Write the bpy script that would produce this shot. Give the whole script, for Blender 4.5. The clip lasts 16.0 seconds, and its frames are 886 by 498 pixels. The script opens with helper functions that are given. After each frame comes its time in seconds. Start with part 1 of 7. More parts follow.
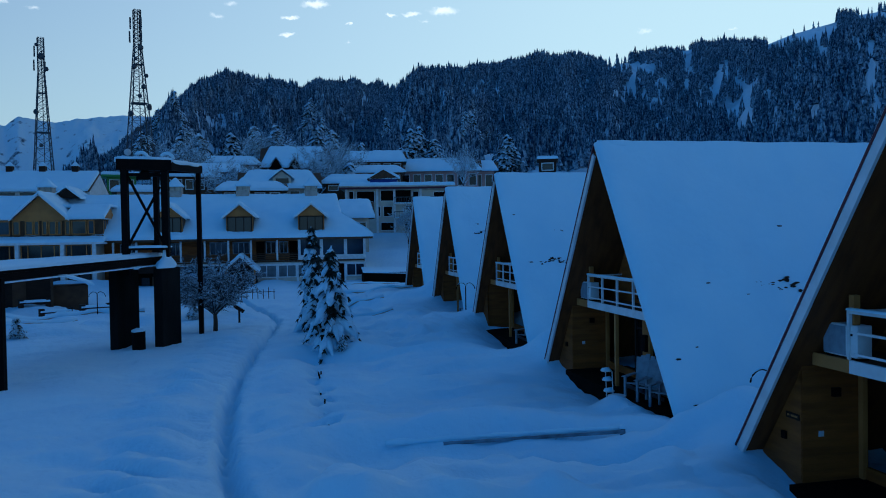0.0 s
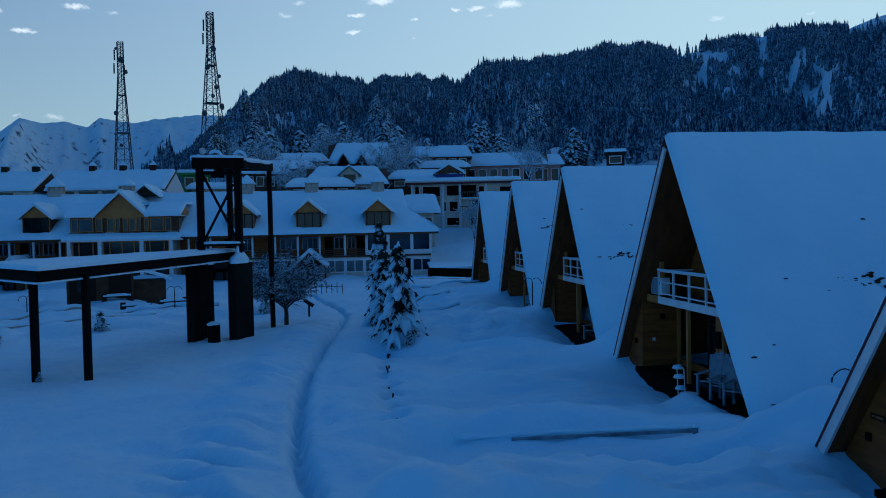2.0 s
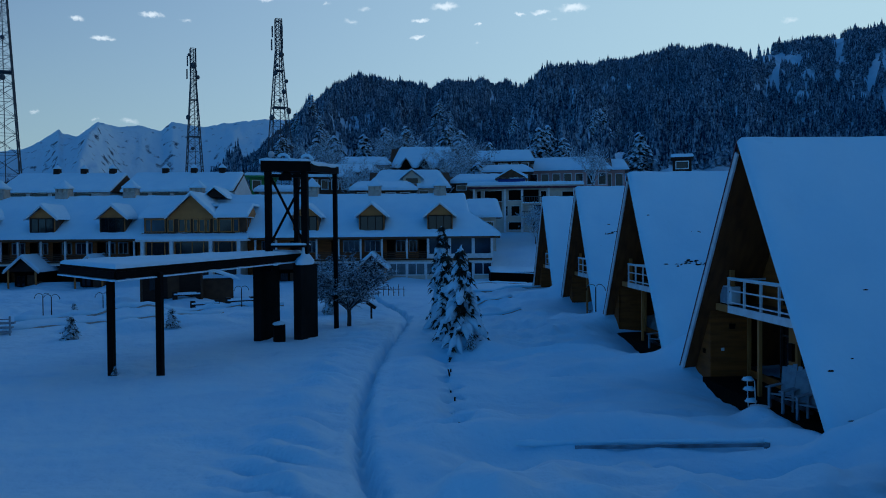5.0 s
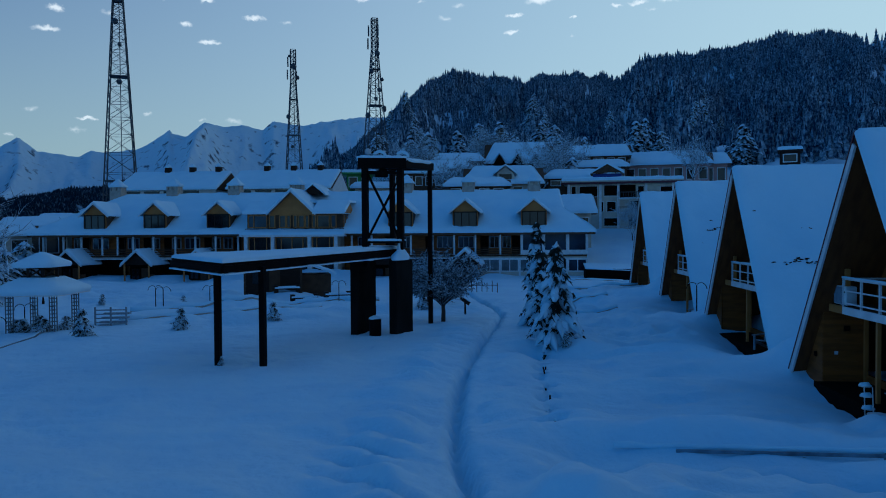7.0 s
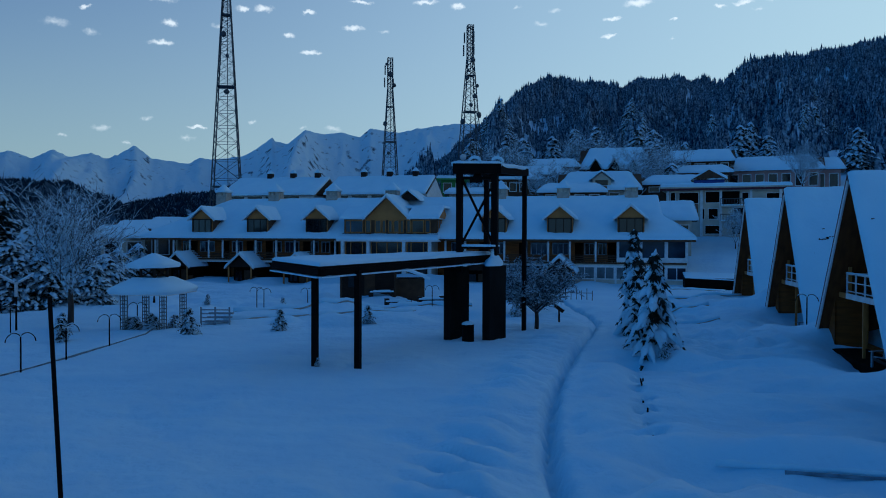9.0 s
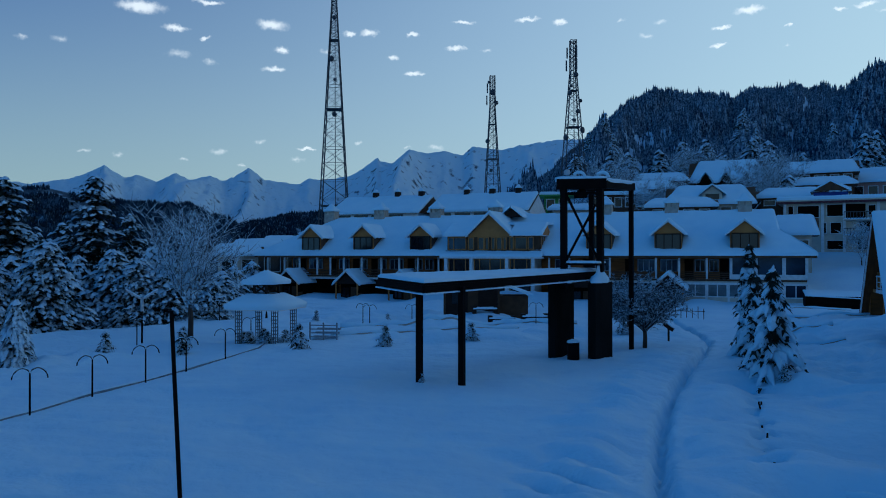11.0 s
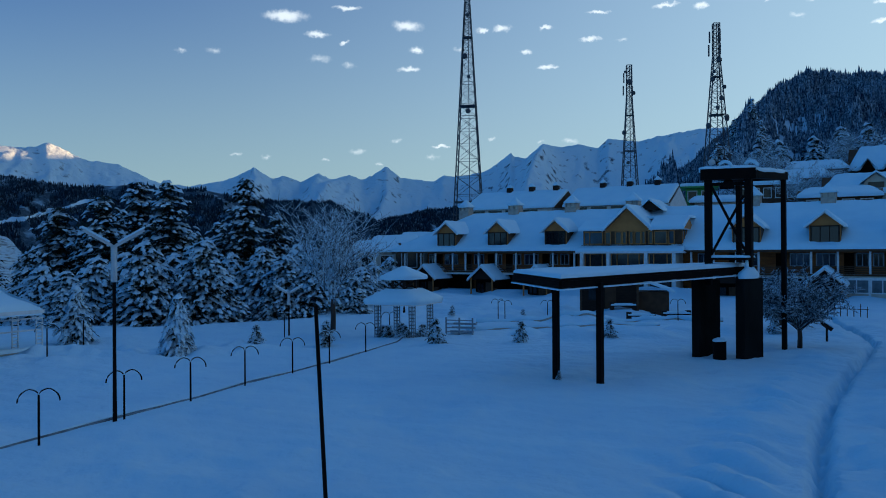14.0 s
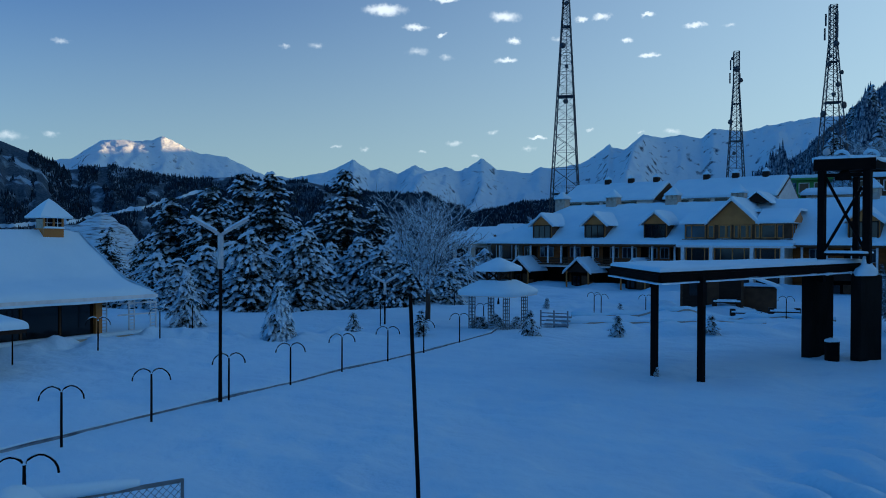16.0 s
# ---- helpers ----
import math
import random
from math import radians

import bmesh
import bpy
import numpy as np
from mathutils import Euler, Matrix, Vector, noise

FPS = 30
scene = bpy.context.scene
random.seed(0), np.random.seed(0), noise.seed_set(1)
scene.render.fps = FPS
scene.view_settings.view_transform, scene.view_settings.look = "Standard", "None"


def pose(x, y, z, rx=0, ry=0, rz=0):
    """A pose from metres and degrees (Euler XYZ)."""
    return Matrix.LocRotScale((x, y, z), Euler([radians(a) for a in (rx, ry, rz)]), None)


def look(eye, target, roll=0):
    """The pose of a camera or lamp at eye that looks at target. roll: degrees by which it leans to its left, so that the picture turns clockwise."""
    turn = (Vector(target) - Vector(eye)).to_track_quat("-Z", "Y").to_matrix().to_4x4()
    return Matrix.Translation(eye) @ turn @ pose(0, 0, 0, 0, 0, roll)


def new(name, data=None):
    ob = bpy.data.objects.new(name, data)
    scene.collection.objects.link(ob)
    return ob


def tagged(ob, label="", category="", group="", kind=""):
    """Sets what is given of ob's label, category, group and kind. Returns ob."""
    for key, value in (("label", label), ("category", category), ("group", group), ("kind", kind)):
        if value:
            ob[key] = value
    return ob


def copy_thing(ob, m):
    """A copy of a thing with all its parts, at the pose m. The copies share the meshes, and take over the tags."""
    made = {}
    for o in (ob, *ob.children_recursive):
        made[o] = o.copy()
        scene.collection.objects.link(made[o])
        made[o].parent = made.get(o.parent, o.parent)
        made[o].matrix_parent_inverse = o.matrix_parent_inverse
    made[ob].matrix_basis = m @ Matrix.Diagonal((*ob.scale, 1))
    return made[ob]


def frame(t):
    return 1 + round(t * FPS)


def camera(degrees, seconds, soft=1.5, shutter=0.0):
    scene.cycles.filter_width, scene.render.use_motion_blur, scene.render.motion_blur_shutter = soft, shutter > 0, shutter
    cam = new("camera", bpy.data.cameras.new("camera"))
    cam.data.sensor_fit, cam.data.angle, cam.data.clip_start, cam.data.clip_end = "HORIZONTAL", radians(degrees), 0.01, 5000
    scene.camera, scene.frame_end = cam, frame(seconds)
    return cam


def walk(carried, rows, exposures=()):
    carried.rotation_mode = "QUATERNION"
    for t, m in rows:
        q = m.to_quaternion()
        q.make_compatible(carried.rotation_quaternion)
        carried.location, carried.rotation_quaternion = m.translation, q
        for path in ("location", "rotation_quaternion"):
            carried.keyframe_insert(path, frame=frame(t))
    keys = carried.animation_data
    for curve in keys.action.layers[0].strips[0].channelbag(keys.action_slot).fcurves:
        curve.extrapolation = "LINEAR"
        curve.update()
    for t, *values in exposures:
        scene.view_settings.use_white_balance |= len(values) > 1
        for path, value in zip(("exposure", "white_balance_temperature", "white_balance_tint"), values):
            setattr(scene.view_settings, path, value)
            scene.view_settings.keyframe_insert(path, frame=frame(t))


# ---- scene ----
cam = camera(61.03, 16.0, soft=1.0)
EYE = 4.75  # eye above the snow of the field
# seconds, x, y, z (metres from the first eye), yaw, pitch, roll
ROWS = [
    (0.0, 0.000, 0.000, -0.000, -1.96, -1.15, 0.95),
    (0.5, -0.008, 0.000, 0.016, -0.71, -1.11, 0.92),
    (1.0, -0.020, 0.000, 0.019, 0.64, -1.31, 1.06),
    (1.5, -0.031, -0.002, 0.018, 1.93, -1.49, 1.16),
    (2.0, -0.042, -0.004, 0.018, 3.02, -1.46, 1.22),
    (2.5, -0.050, -0.013, 0.019, 3.85, -1.34, 1.06),
    (3.0, -0.055, -0.020, 0.022, 4.60, -1.22, 0.78),
    (3.5, -0.068, -0.026, 0.025, 5.28, -1.10, 0.75),
    (5.8, -0.185, 0.003, 0.014, 10.02, -1.22, 0.46),
    (6.0, -0.193, 0.005, 0.014, 10.82, -1.32, 0.50),
    (6.5, -0.211, 0.012, 0.017, 12.87, -1.37, 0.42),
    (7.0, -0.225, 0.031, 0.024, 14.70, -1.33, 0.37),
    (7.5, -0.250, 0.067, 0.024, 16.54, -1.19, 0.31),
    (8.0, -0.275, 0.109, 0.023, 18.42, -1.00, 0.23),
    (8.5, -0.292, 0.140, 0.018, 20.13, -0.89, 0.01),
    (9.0, -0.305, 0.161, 0.010, 21.79, -0.86, -0.20),
    (9.5, -0.326, 0.177, 0.004, 23.65, -0.77, -0.41),
    (10.0, -0.341, 0.191, -0.006, 25.80, -0.62, -0.45),
    (10.2, -0.346, 0.197, -0.007, 26.71, -0.34, -0.25),
    (12.3, -0.420, 0.272, -0.017, 33.28, 0.37, -0.18),
    (12.5, -0.425, 0.277, -0.018, 33.95, 0.24, -0.10),
    (13.0, -0.442, 0.292, -0.015, 35.73, 0.14, -0.01),
    (13.5, -0.472, 0.308, -0.010, 37.75, 0.16, 0.27),
    (14.0, -0.495, 0.326, -0.013, 39.80, 0.12, 0.37),
    (14.5, -0.516, 0.341, -0.019, 41.58, -0.02, 0.29),
    (15.0, -0.536, 0.361, -0.024, 43.11, -0.13, 0.14),
    (15.5, -0.546, 0.375, -0.028, 45.11, -0.22, -0.28),
    (16.0, -0.539, 0.380, -0.036, 47.03, -0.50, -0.28),
]
EXPOSURES = [(0.0, 0.14, 4080, 8), (1.0, 0.02, 4070, 8), (2.5, -0.14, 4030, 8), (6.0, -0.18, 4050, 8), (10.0, -0.05, 4070, 8), (13.0, 0.02, 4120, 8), (16.0, 0.13, 4140, 8)]
walk(cam, [(t, pose(x, y, EYE + z, 90 + pitch, roll, yaw)) for t, x, y, z, yaw, pitch, roll in ROWS], EXPOSURES)

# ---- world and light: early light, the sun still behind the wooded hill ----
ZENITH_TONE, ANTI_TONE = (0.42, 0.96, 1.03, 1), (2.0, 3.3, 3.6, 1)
SUN_AZ, SUN_EL = -33.0, 3.7  # degrees: turn from +y (left is positive), height
world = bpy.data.worlds.new("sky")
scene.world = world
world.use_nodes = True
wn, wl = world.node_tree.nodes, world.node_tree.links
bg = wn["Background"]
bg.inputs["Strength"].default_value = 0.2
sky = wn.new("ShaderNodeTexSky")
sky.sky_type = "NISHITA"
sky.sun_disc = False
sky.sun_elevation = radians(SUN_EL)
sky.sun_rotation = radians(-SUN_AZ)
sky.altitude = 2000
sky.air_density, sky.dust_density, sky.ozone_density = 1.0, 1.5, 2.6
wtc = wn.new("ShaderNodeTexCoord")
# thin haze low in the sky, brighter towards the hidden sun
SUN_WAY = Vector((-math.sin(radians(SUN_AZ)) * math.cos(radians(SUN_EL)), math.cos(radians(SUN_AZ)) * math.cos(radians(SUN_EL)), math.sin(radians(SUN_EL))))


def wmath(op, a, b):
    x = wn.new("ShaderNodeMath")
    x.operation = op
    for i, value in enumerate((a, b)):
        if isinstance(value, float):
            x.inputs[i].default_value = value
        else:
            wl.new(value, x.inputs[i])
    return x.outputs[0]


wsep = wn.new("ShaderNodeSeparateXYZ")
wl.new(wtc.outputs["Generated"], wsep.inputs[0])
wdot = wn.new("ShaderNodeVectorMath")
wdot.operation = "DOT_PRODUCT"
wdot.inputs[1].default_value = SUN_WAY
wl.new(wtc.outputs["Generated"], wdot.inputs[0])
lift = wn.new("ShaderNodeMapRange")
lift.interpolation_type = "SMOOTHSTEP"
for key, value in (("From Min", -0.05), ("From Max", 0.41), ("To Min", 1.0), ("To Max", 0.05)):
    lift.inputs[key].default_value = value
wl.new(wsep.outputs["Z"], lift.inputs["Value"])
low = lift.outputs["Result"]
toward = wmath("MULTIPLY", wmath("ADD", wdot.outputs["Value"], 1.0), 0.5)
glow = wmath("MULTIPLY", wmath("POWER", toward, 2.6), 0.9)
whaze = wn.new("ShaderNodeMix")
whaze.data_type = "RGBA"
whaze.inputs["B"].default_value = (2.15, 2.0, 1.12, 1)
wl.new(low, whaze.inputs["Factor"])
# the clear sky, deeper blue towards the zenith
height = wn.new("ShaderNodeMapRange")
height.interpolation_type = "SMOOTHSTEP"
for key, value in (("From Min", 0.3), ("From Max", 0.75), ("To Min", 0.0), ("To Max", 1.0)):
    height.inputs[key].default_value = value
wl.new(wsep.outputs["Z"], height.inputs["Value"])
wtone = wn.new("ShaderNodeMix")
wtone.data_type = "RGBA"
wtone.inputs["A"].default_value, wtone.inputs["B"].default_value = (0.09, 0.45, 0.67, 1), ZENITH_TONE
wl.new(height.outputs["Result"], wtone.inputs["Factor"])
wdeep = wn.new("ShaderNodeMix")
wdeep.data_type, wdeep.blend_type = "RGBA", "MULTIPLY"
wdeep.inputs["Factor"].default_value = 1.0
wl.new(wtone.outputs["Result"], wdeep.inputs["B"])
wl.new(sky.outputs["Color"], wdeep.inputs["A"])
wl.new(wdeep.outputs["Result"], whaze.inputs["A"])
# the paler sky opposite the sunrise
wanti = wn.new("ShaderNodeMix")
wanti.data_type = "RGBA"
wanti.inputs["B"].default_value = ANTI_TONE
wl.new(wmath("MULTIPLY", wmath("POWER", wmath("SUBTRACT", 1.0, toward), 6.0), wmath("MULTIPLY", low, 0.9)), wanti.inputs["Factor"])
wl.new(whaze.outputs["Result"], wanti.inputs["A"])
wglow = wn.new("ShaderNodeMix")
wglow.data_type = "RGBA"
wglow.inputs["B"].default_value = (4.2, 3.85, 2.35, 1)
wl.new(wmath("MULTIPLY", glow, wmath("SUBTRACT", 1.0, wmath("MULTIPLY", height.outputs["Result"], 0.72))), wglow.inputs["Factor"])
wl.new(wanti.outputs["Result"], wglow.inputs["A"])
# small scattered clouds: turn, height, half width, half height in degrees
PUFFS = [(51.6, 17.1, 1.9, 0.56), (42.4, 16.6, 1.3, 0.52), (49.2, 15.9, 1.1, 0.3), (47.2, 15.4, 0.43, 0.22), (41.7, 14.9, 0.62, 0.3), (42.3, 13.6, 1.0, 0.26), (33.4, 14.6, 0.55, 0.28), (36.8, 16.3, 0.58, 0.3),
         (35.2, 16.4, 0.82, 0.34), (31.9, 13.6, 0.95, 0.22), (31.8, 16.3, 0.65, 0.2), (28.6, 15.4, 1.0, 0.25), (46.9, 17.8, 1.3, 0.26), (9.1, 15.8, 0.7, 0.2), (9.4, 14.7, 0.7, 0.19), (7.4, 16.8, 1.2, 0.38),
         (4.8, 15.5, 0.34, 0.17), (0.1, 16.2, 0.76, 0.24), (-2.2, 16.4, 1.25, 0.42), (1.7, 16.2, 0.55, 0.18), (20.7, 17.0, 0.73, 0.3), (23.2, 17.3, 1.1, 0.22), (28.0, 17.2, 0.95, 0.17), (40.0, 7.9, 0.86, 0.15)]
WISPS = [(49.0, 14.2, 0.9), (46.9, 13.8, 0.55), (38.5, 15.0, 0.5), (59.0, 14.2, 0.5), (74.0, 13.3, 0.65), (56.6, 14.4, 0.65), (40.6, 7.1, 0.56), (53.0, 7.0, 0.47), (46.2, 7.5, 0.65), (55.1, 7.1, 0.43), (30.1, 8.1, 0.65),
         (77.2, 6.9, 1.2), (74.6, 7.1, 0.65), (5.0, 14.2, 0.28), (13.4, 16.6, 0.5), (14.4, 15.7, 0.6), (16.3, 16.9, 0.4), (26.3, 15.2, 0.43), (-17.1, 14.3, 0.52), (-23.2, 13.9, 0.26), (32.3, 8.1, 0.3), (-1.0, 15.7, 0.4),
         (43.3, 8.3, 0.5), (36.0, 8.4, 0.35), (48.6, 6.9, 0.35), (44.6, 6.6, 0.3), (33.0, 7.2, 0.3)]
turn_deg = wmath("MULTIPLY", wmath("ARCTAN2", wmath("MULTIPLY", wsep.outputs["X"], -1.0), wsep.outputs["Y"]), 57.2958)
high_deg = wmath("MULTIPLY", wmath("ARCSINE", wsep.outputs["Z"], 0.0), 57.2958)
wdir = wn.new("ShaderNodeCombineXYZ")
wl.new(turn_deg, wdir.inputs["X"])
wl.new(high_deg, wdir.inputs["Y"])
wfray = wn.new("ShaderNodeTexNoise")
wfray.inputs["Scale"].default_value, wfray.inputs["Detail"].default_value, wfray.inputs["Roughness"].default_value = 1.5, 6.0, 0.62
wl.new(wdir.outputs[0], wfray.inputs["Vector"])
wshift = wn.new("ShaderNodeVectorMath")
wshift.operation = "MULTIPLY_ADD"
wshift.inputs[1].default_value = (1.5, 0.75, 0.0)
wl.new(wfray.outputs["Color"], wshift.inputs[0])
wback = wn.new("ShaderNodeVectorMath")
wback.operation = "SUBTRACT"
wback.inputs[1].default_value = (0.75, 0.375, 0.0)
wl.new(wdir.outputs[0], wback.inputs[0])
wl.new(wback.outputs[0], wshift.inputs[2])


def cloud_cover(spots, soft_edge, most):
    """How much cloud lies in each direction."""
    nearest = None
    for ca, ce, cw, ch in spots:
        ell = wn.new("ShaderNodeVectorMath")
        ell.operation = "MULTIPLY_ADD"
        ell.inputs[1].default_value, ell.inputs[2].default_value = (1 / cw, 1 / ch, 0.0), (-ca / cw, -ce / ch, 0.0)
        wl.new(wshift.outputs[0], ell.inputs[0])
        size = wn.new("ShaderNodeVectorMath")
        size.operation = "LENGTH"
        wl.new(ell.outputs[0], size.inputs[0])
        nearest = size.outputs["Value"] if nearest is None else wmath("MINIMUM", nearest, size.outputs["Value"])
    edge_ = wn.new("ShaderNodeMapRange")
    edge_.interpolation_type = "SMOOTHSTEP"
    for key, value in (("From Min", soft_edge), ("From Max", 1.15), ("To Min", most), ("To Max", 0.0)):
        edge_.inputs[key].default_value = value
    wl.new(nearest, edge_.inputs["Value"])
    return edge_.outputs["Result"]


wmix = wn.new("ShaderNodeMix")
wmix.data_type = "RGBA"
wmix.inputs["B"].default_value = (7.0, 5.3, 3.2, 1)
wl.new(wmath("MAXIMUM", cloud_cover([(a, e, 0.94 * w, 0.8 * h) for a, e, w, h in PUFFS], 0.15, 0.76), cloud_cover([(a, e, w, 0.26 * w + 0.05) for a, e, w in WISPS], -0.4, 0.5)), wmix.inputs["Factor"])
wl.new(wglow.outputs["Result"], wmix.inputs["A"])
wl.new(wmix.outputs["Result"], bg.inputs["Color"])

sun = new("sun", bpy.data.lights.new("sun", "SUN"))
sun.data.energy, sun.data.angle, sun.data.color = 11.0, radians(0.5), (1.0, 0.46, 0.11)
sun.matrix_world = look((0, 0, 60), Vector((0, 0, 60)) - SUN_WAY)

# ---- materials ----
def material(name, base, rough=0.8, metal=0.0, second=None, scale=3.0, detail=6.0, lo=0.4, hi=0.65, bump=0.0, bump_scale=20.0, bump_dist=0.05,
             stretch=(1, 1, 1), snow=0.0, snow_lo=0.35, snow_hi=0.6, snow_most=1.0, per_island=0.0, per_object=0.0, coords="Object", spec=0.3, snow_island=0.0):
    """A surface of a base colour with a second one in noise patches, fine relief, a shift from piece to piece and settled snow on what faces up."""
    m = bpy.data.materials.new(name)
    m.use_nodes = True
    n, l = m.node_tree.nodes, m.node_tree.links
    b = n["Principled BSDF"]
    b.inputs["Roughness"].default_value, b.inputs["Metallic"].default_value = rough, metal
    b.inputs["Specular IOR Level"].default_value = spec
    tc = n.new("ShaderNodeTexCoord")
    mp = n.new("ShaderNodeMapping")
    mp.inputs["Scale"].default_value = stretch
    l.new(tc.outputs[coords], mp.inputs["Vector"])

    def mix(a, c, fac):
        x = n.new("ShaderNodeMix")
        x.data_type = "RGBA"
        for value, key in ((a, "A"), (c, "B"), (fac, "Factor")):
            if isinstance(value, (tuple, float)):
                x.inputs[key].default_value = (*value, 1) if isinstance(value, tuple) else value
            else:
                l.new(value, x.inputs[key])
        return x.outputs["Result"]

    def noise_fac(sc, a, c, det=detail):
        t = n.new("ShaderNodeTexNoise")
        t.inputs["Scale"].default_value, t.inputs["Detail"].default_value = sc, det
        l.new(mp.outputs["Vector"], t.inputs["Vector"])
        r = n.new("ShaderNodeMapRange")
        r.inputs["From Min"].default_value, r.inputs["From Max"].default_value = a, c
        l.new(t.outputs["Fac"], r.inputs["Value"])
        return r.outputs["Result"], t.outputs["Fac"]

    colour = base
    if second:
        colour = mix(base, second, noise_fac(scale, lo, hi)[0])
        fine = noise_fac(scale * 9, 0.3, 0.7, 3)[0]
        half = n.new("ShaderNodeMath")
        half.operation, half.inputs[1].default_value = "MULTIPLY", 0.35
        l.new(fine, half.inputs[0])
        colour = mix(colour, tuple(0.5 * (p + q) for p, q in zip(base, second)), half.outputs[0])
    if per_island or per_object:
        src = n.new("ShaderNodeNewGeometry").outputs["Random Per Island"] if per_island else n.new("ShaderNodeObjectInfo").outputs["Random"]
        amount = per_island or per_object
        hsv = n.new("ShaderNodeHueSaturation")
        r = n.new("ShaderNodeMapRange")
        r.inputs["To Min"].default_value, r.inputs["To Max"].default_value = 1 - amount, 1 + amount
        l.new(src, r.inputs["Value"])
        l.new(r.outputs["Result"], hsv.inputs["Value"])
        if isinstance(colour, tuple):
            hsv.inputs["Color"].default_value = (*colour, 1)
        else:
            l.new(colour, hsv.inputs["Color"])
        colour = hsv.outputs["Color"]
    if snow:
        g = n.new("ShaderNodeNewGeometry")
        sep = n.new("ShaderNodeSeparateXYZ")
        l.new(g.outputs["Normal"], sep.inputs[0])
        add = n.new("ShaderNodeMath")
        add.operation = "ADD"
        l.new(sep.outputs["Z"], add.inputs[0])
        nf = noise_fac(snow, 0.3, 0.7)[0]
        off = n.new("ShaderNodeMath")
        off.operation, off.inputs[1].default_value = "SUBTRACT", 0.5
        l.new(nf, off.inputs[0])
        shift = off.outputs[0]
        if snow_island:
            chance = n.new("ShaderNodeMath")
            chance.operation, chance.inputs[1].default_value = "MULTIPLY_ADD", snow_island
            chance.inputs[2].default_value = -0.5 * snow_island
            l.new(g.outputs["Random Per Island"], chance.inputs[0])
            both = n.new("ShaderNodeMath")
            both.operation = "ADD"
            l.new(shift, both.inputs[0])
            l.new(chance.outputs[0], both.inputs[1])
            shift = both.outputs[0]
        l.new(shift, add.inputs[1])
        r = n.new("ShaderNodeMapRange")
        r.inputs["From Min"].default_value, r.inputs["From Max"].default_value, r.inputs["To Max"].default_value = snow_lo, snow_hi, snow_most
        l.new(add.outputs[0], r.inputs["Value"])
        colour = mix(colour, (0.68, 0.78, 0.88), r.outputs["Result"])
    if isinstance(colour, tuple):
        b.inputs["Base Color"].default_value = (*colour, 1)
    else:
        l.new(colour, b.inputs["Base Color"])
    if bump:
        bp = n.new("ShaderNodeBump")
        bp.inputs["Strength"].default_value, bp.inputs["Distance"].default_value = bump, bump_dist
        l.new(noise_fac(bump_scale, 0, 1)[1], bp.inputs["Height"])
        l.new(bp.outputs["Normal"], b.inputs["Normal"])
    return m


SNOW = material("snow", (0.66, 0.78, 0.89), 0.75, second=(0.59, 0.71, 0.85), scale=0.35, lo=0.35, hi=0.7, bump=0.75, bump_scale=2.6, bump_dist=0.1, spec=0.15)
SNOW_ROOF = material("roof_snow", (0.67, 0.79, 0.89), 0.75, second=(0.61, 0.74, 0.86), scale=0.5, bump=0.35, bump_scale=5.0, spec=0.2)
CLADDING = material("ochre_cladding", (0.21, 0.082, 0.011), 0.65, second=(0.13, 0.048, 0.008), scale=1.2, stretch=(1, 1, 6), bump=0.2, bump_scale=12, per_object=0.12)
OCHRE = material("ochre_paint", (0.38, 0.185, 0.045), 0.65, second=(0.29, 0.14, 0.034), scale=1.0, bump=0.1)
DARKWOOD = material("dark_wood", (0.014, 0.008, 0.005), 0.8, second=(0.026, 0.015, 0.008), scale=2.0, stretch=(1, 1, 5), bump=0.2)
BROWNWOOD = material("brown_wood", (0.075, 0.042, 0.018), 0.7, second=(0.045, 0.025, 0.012), scale=2.0, bump=0.15)
SOFFIT = material("stained_soffit_boards", (0.12, 0.047, 0.009), 0.7, second=(0.07, 0.027, 0.006), scale=1.5, stretch=(4, 1, 1), bump=0.15)
WHITE = material("white_paint", (0.72, 0.73, 0.74), 0.5, second=(0.6, 0.6, 0.6), scale=3.0, bump=0.05)
CREAM = material("cream_render", (0.6, 0.55, 0.44), 0.8, second=(0.4, 0.37, 0.31), scale=0.6, bump=0.15)
MAROON = material("maroon_flashing", (0.07, 0.018, 0.03), 0.5, second=(0.04, 0.012, 0.02), scale=4)
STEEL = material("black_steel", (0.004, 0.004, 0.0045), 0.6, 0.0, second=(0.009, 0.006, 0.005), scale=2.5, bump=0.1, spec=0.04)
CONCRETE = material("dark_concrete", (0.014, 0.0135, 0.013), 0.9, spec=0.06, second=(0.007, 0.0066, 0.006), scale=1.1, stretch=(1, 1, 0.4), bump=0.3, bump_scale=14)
STONE = material("pale_stone", (0.42, 0.38, 0.32), 0.85, second=(0.3, 0.27, 0.23), scale=2.5, bump=0.4, bump_scale=8)
GREYSTEEL = material("galvanised_steel", (0.085, 0.09, 0.1), 0.55, 0.3, second=(0.05, 0.05, 0.055), scale=1.0)
FENCEMETAL = material("dull_fence_metal", (0.2, 0.22, 0.24), 0.6, 0.2, second=(0.13, 0.14, 0.15), scale=3)
# grey of the lane's weathered board, also the painted shade of the garden step
EDGING = material("weathered_board_and_step_shade", (0.26, 0.3, 0.36), 0.8, second=(0.09, 0.1, 0.12), scale=2.2, bump=0.3, bump_scale=9)
GLASS = material("window_glass", (0.006, 0.008, 0.011), 0.07, spec=0.4)
# the sky's reflection is helped by a blue, partly metallic base
BLUEGLASS = material("sky_tinted_glass", (0.035, 0.05, 0.085), 0.08, 0.45, second=(0.012, 0.018, 0.03), scale=0.6)
FROST = material("misted_glass", (0.13, 0.155, 0.18), 0.35, second=(0.05, 0.065, 0.08), scale=0.9, spec=0.6)
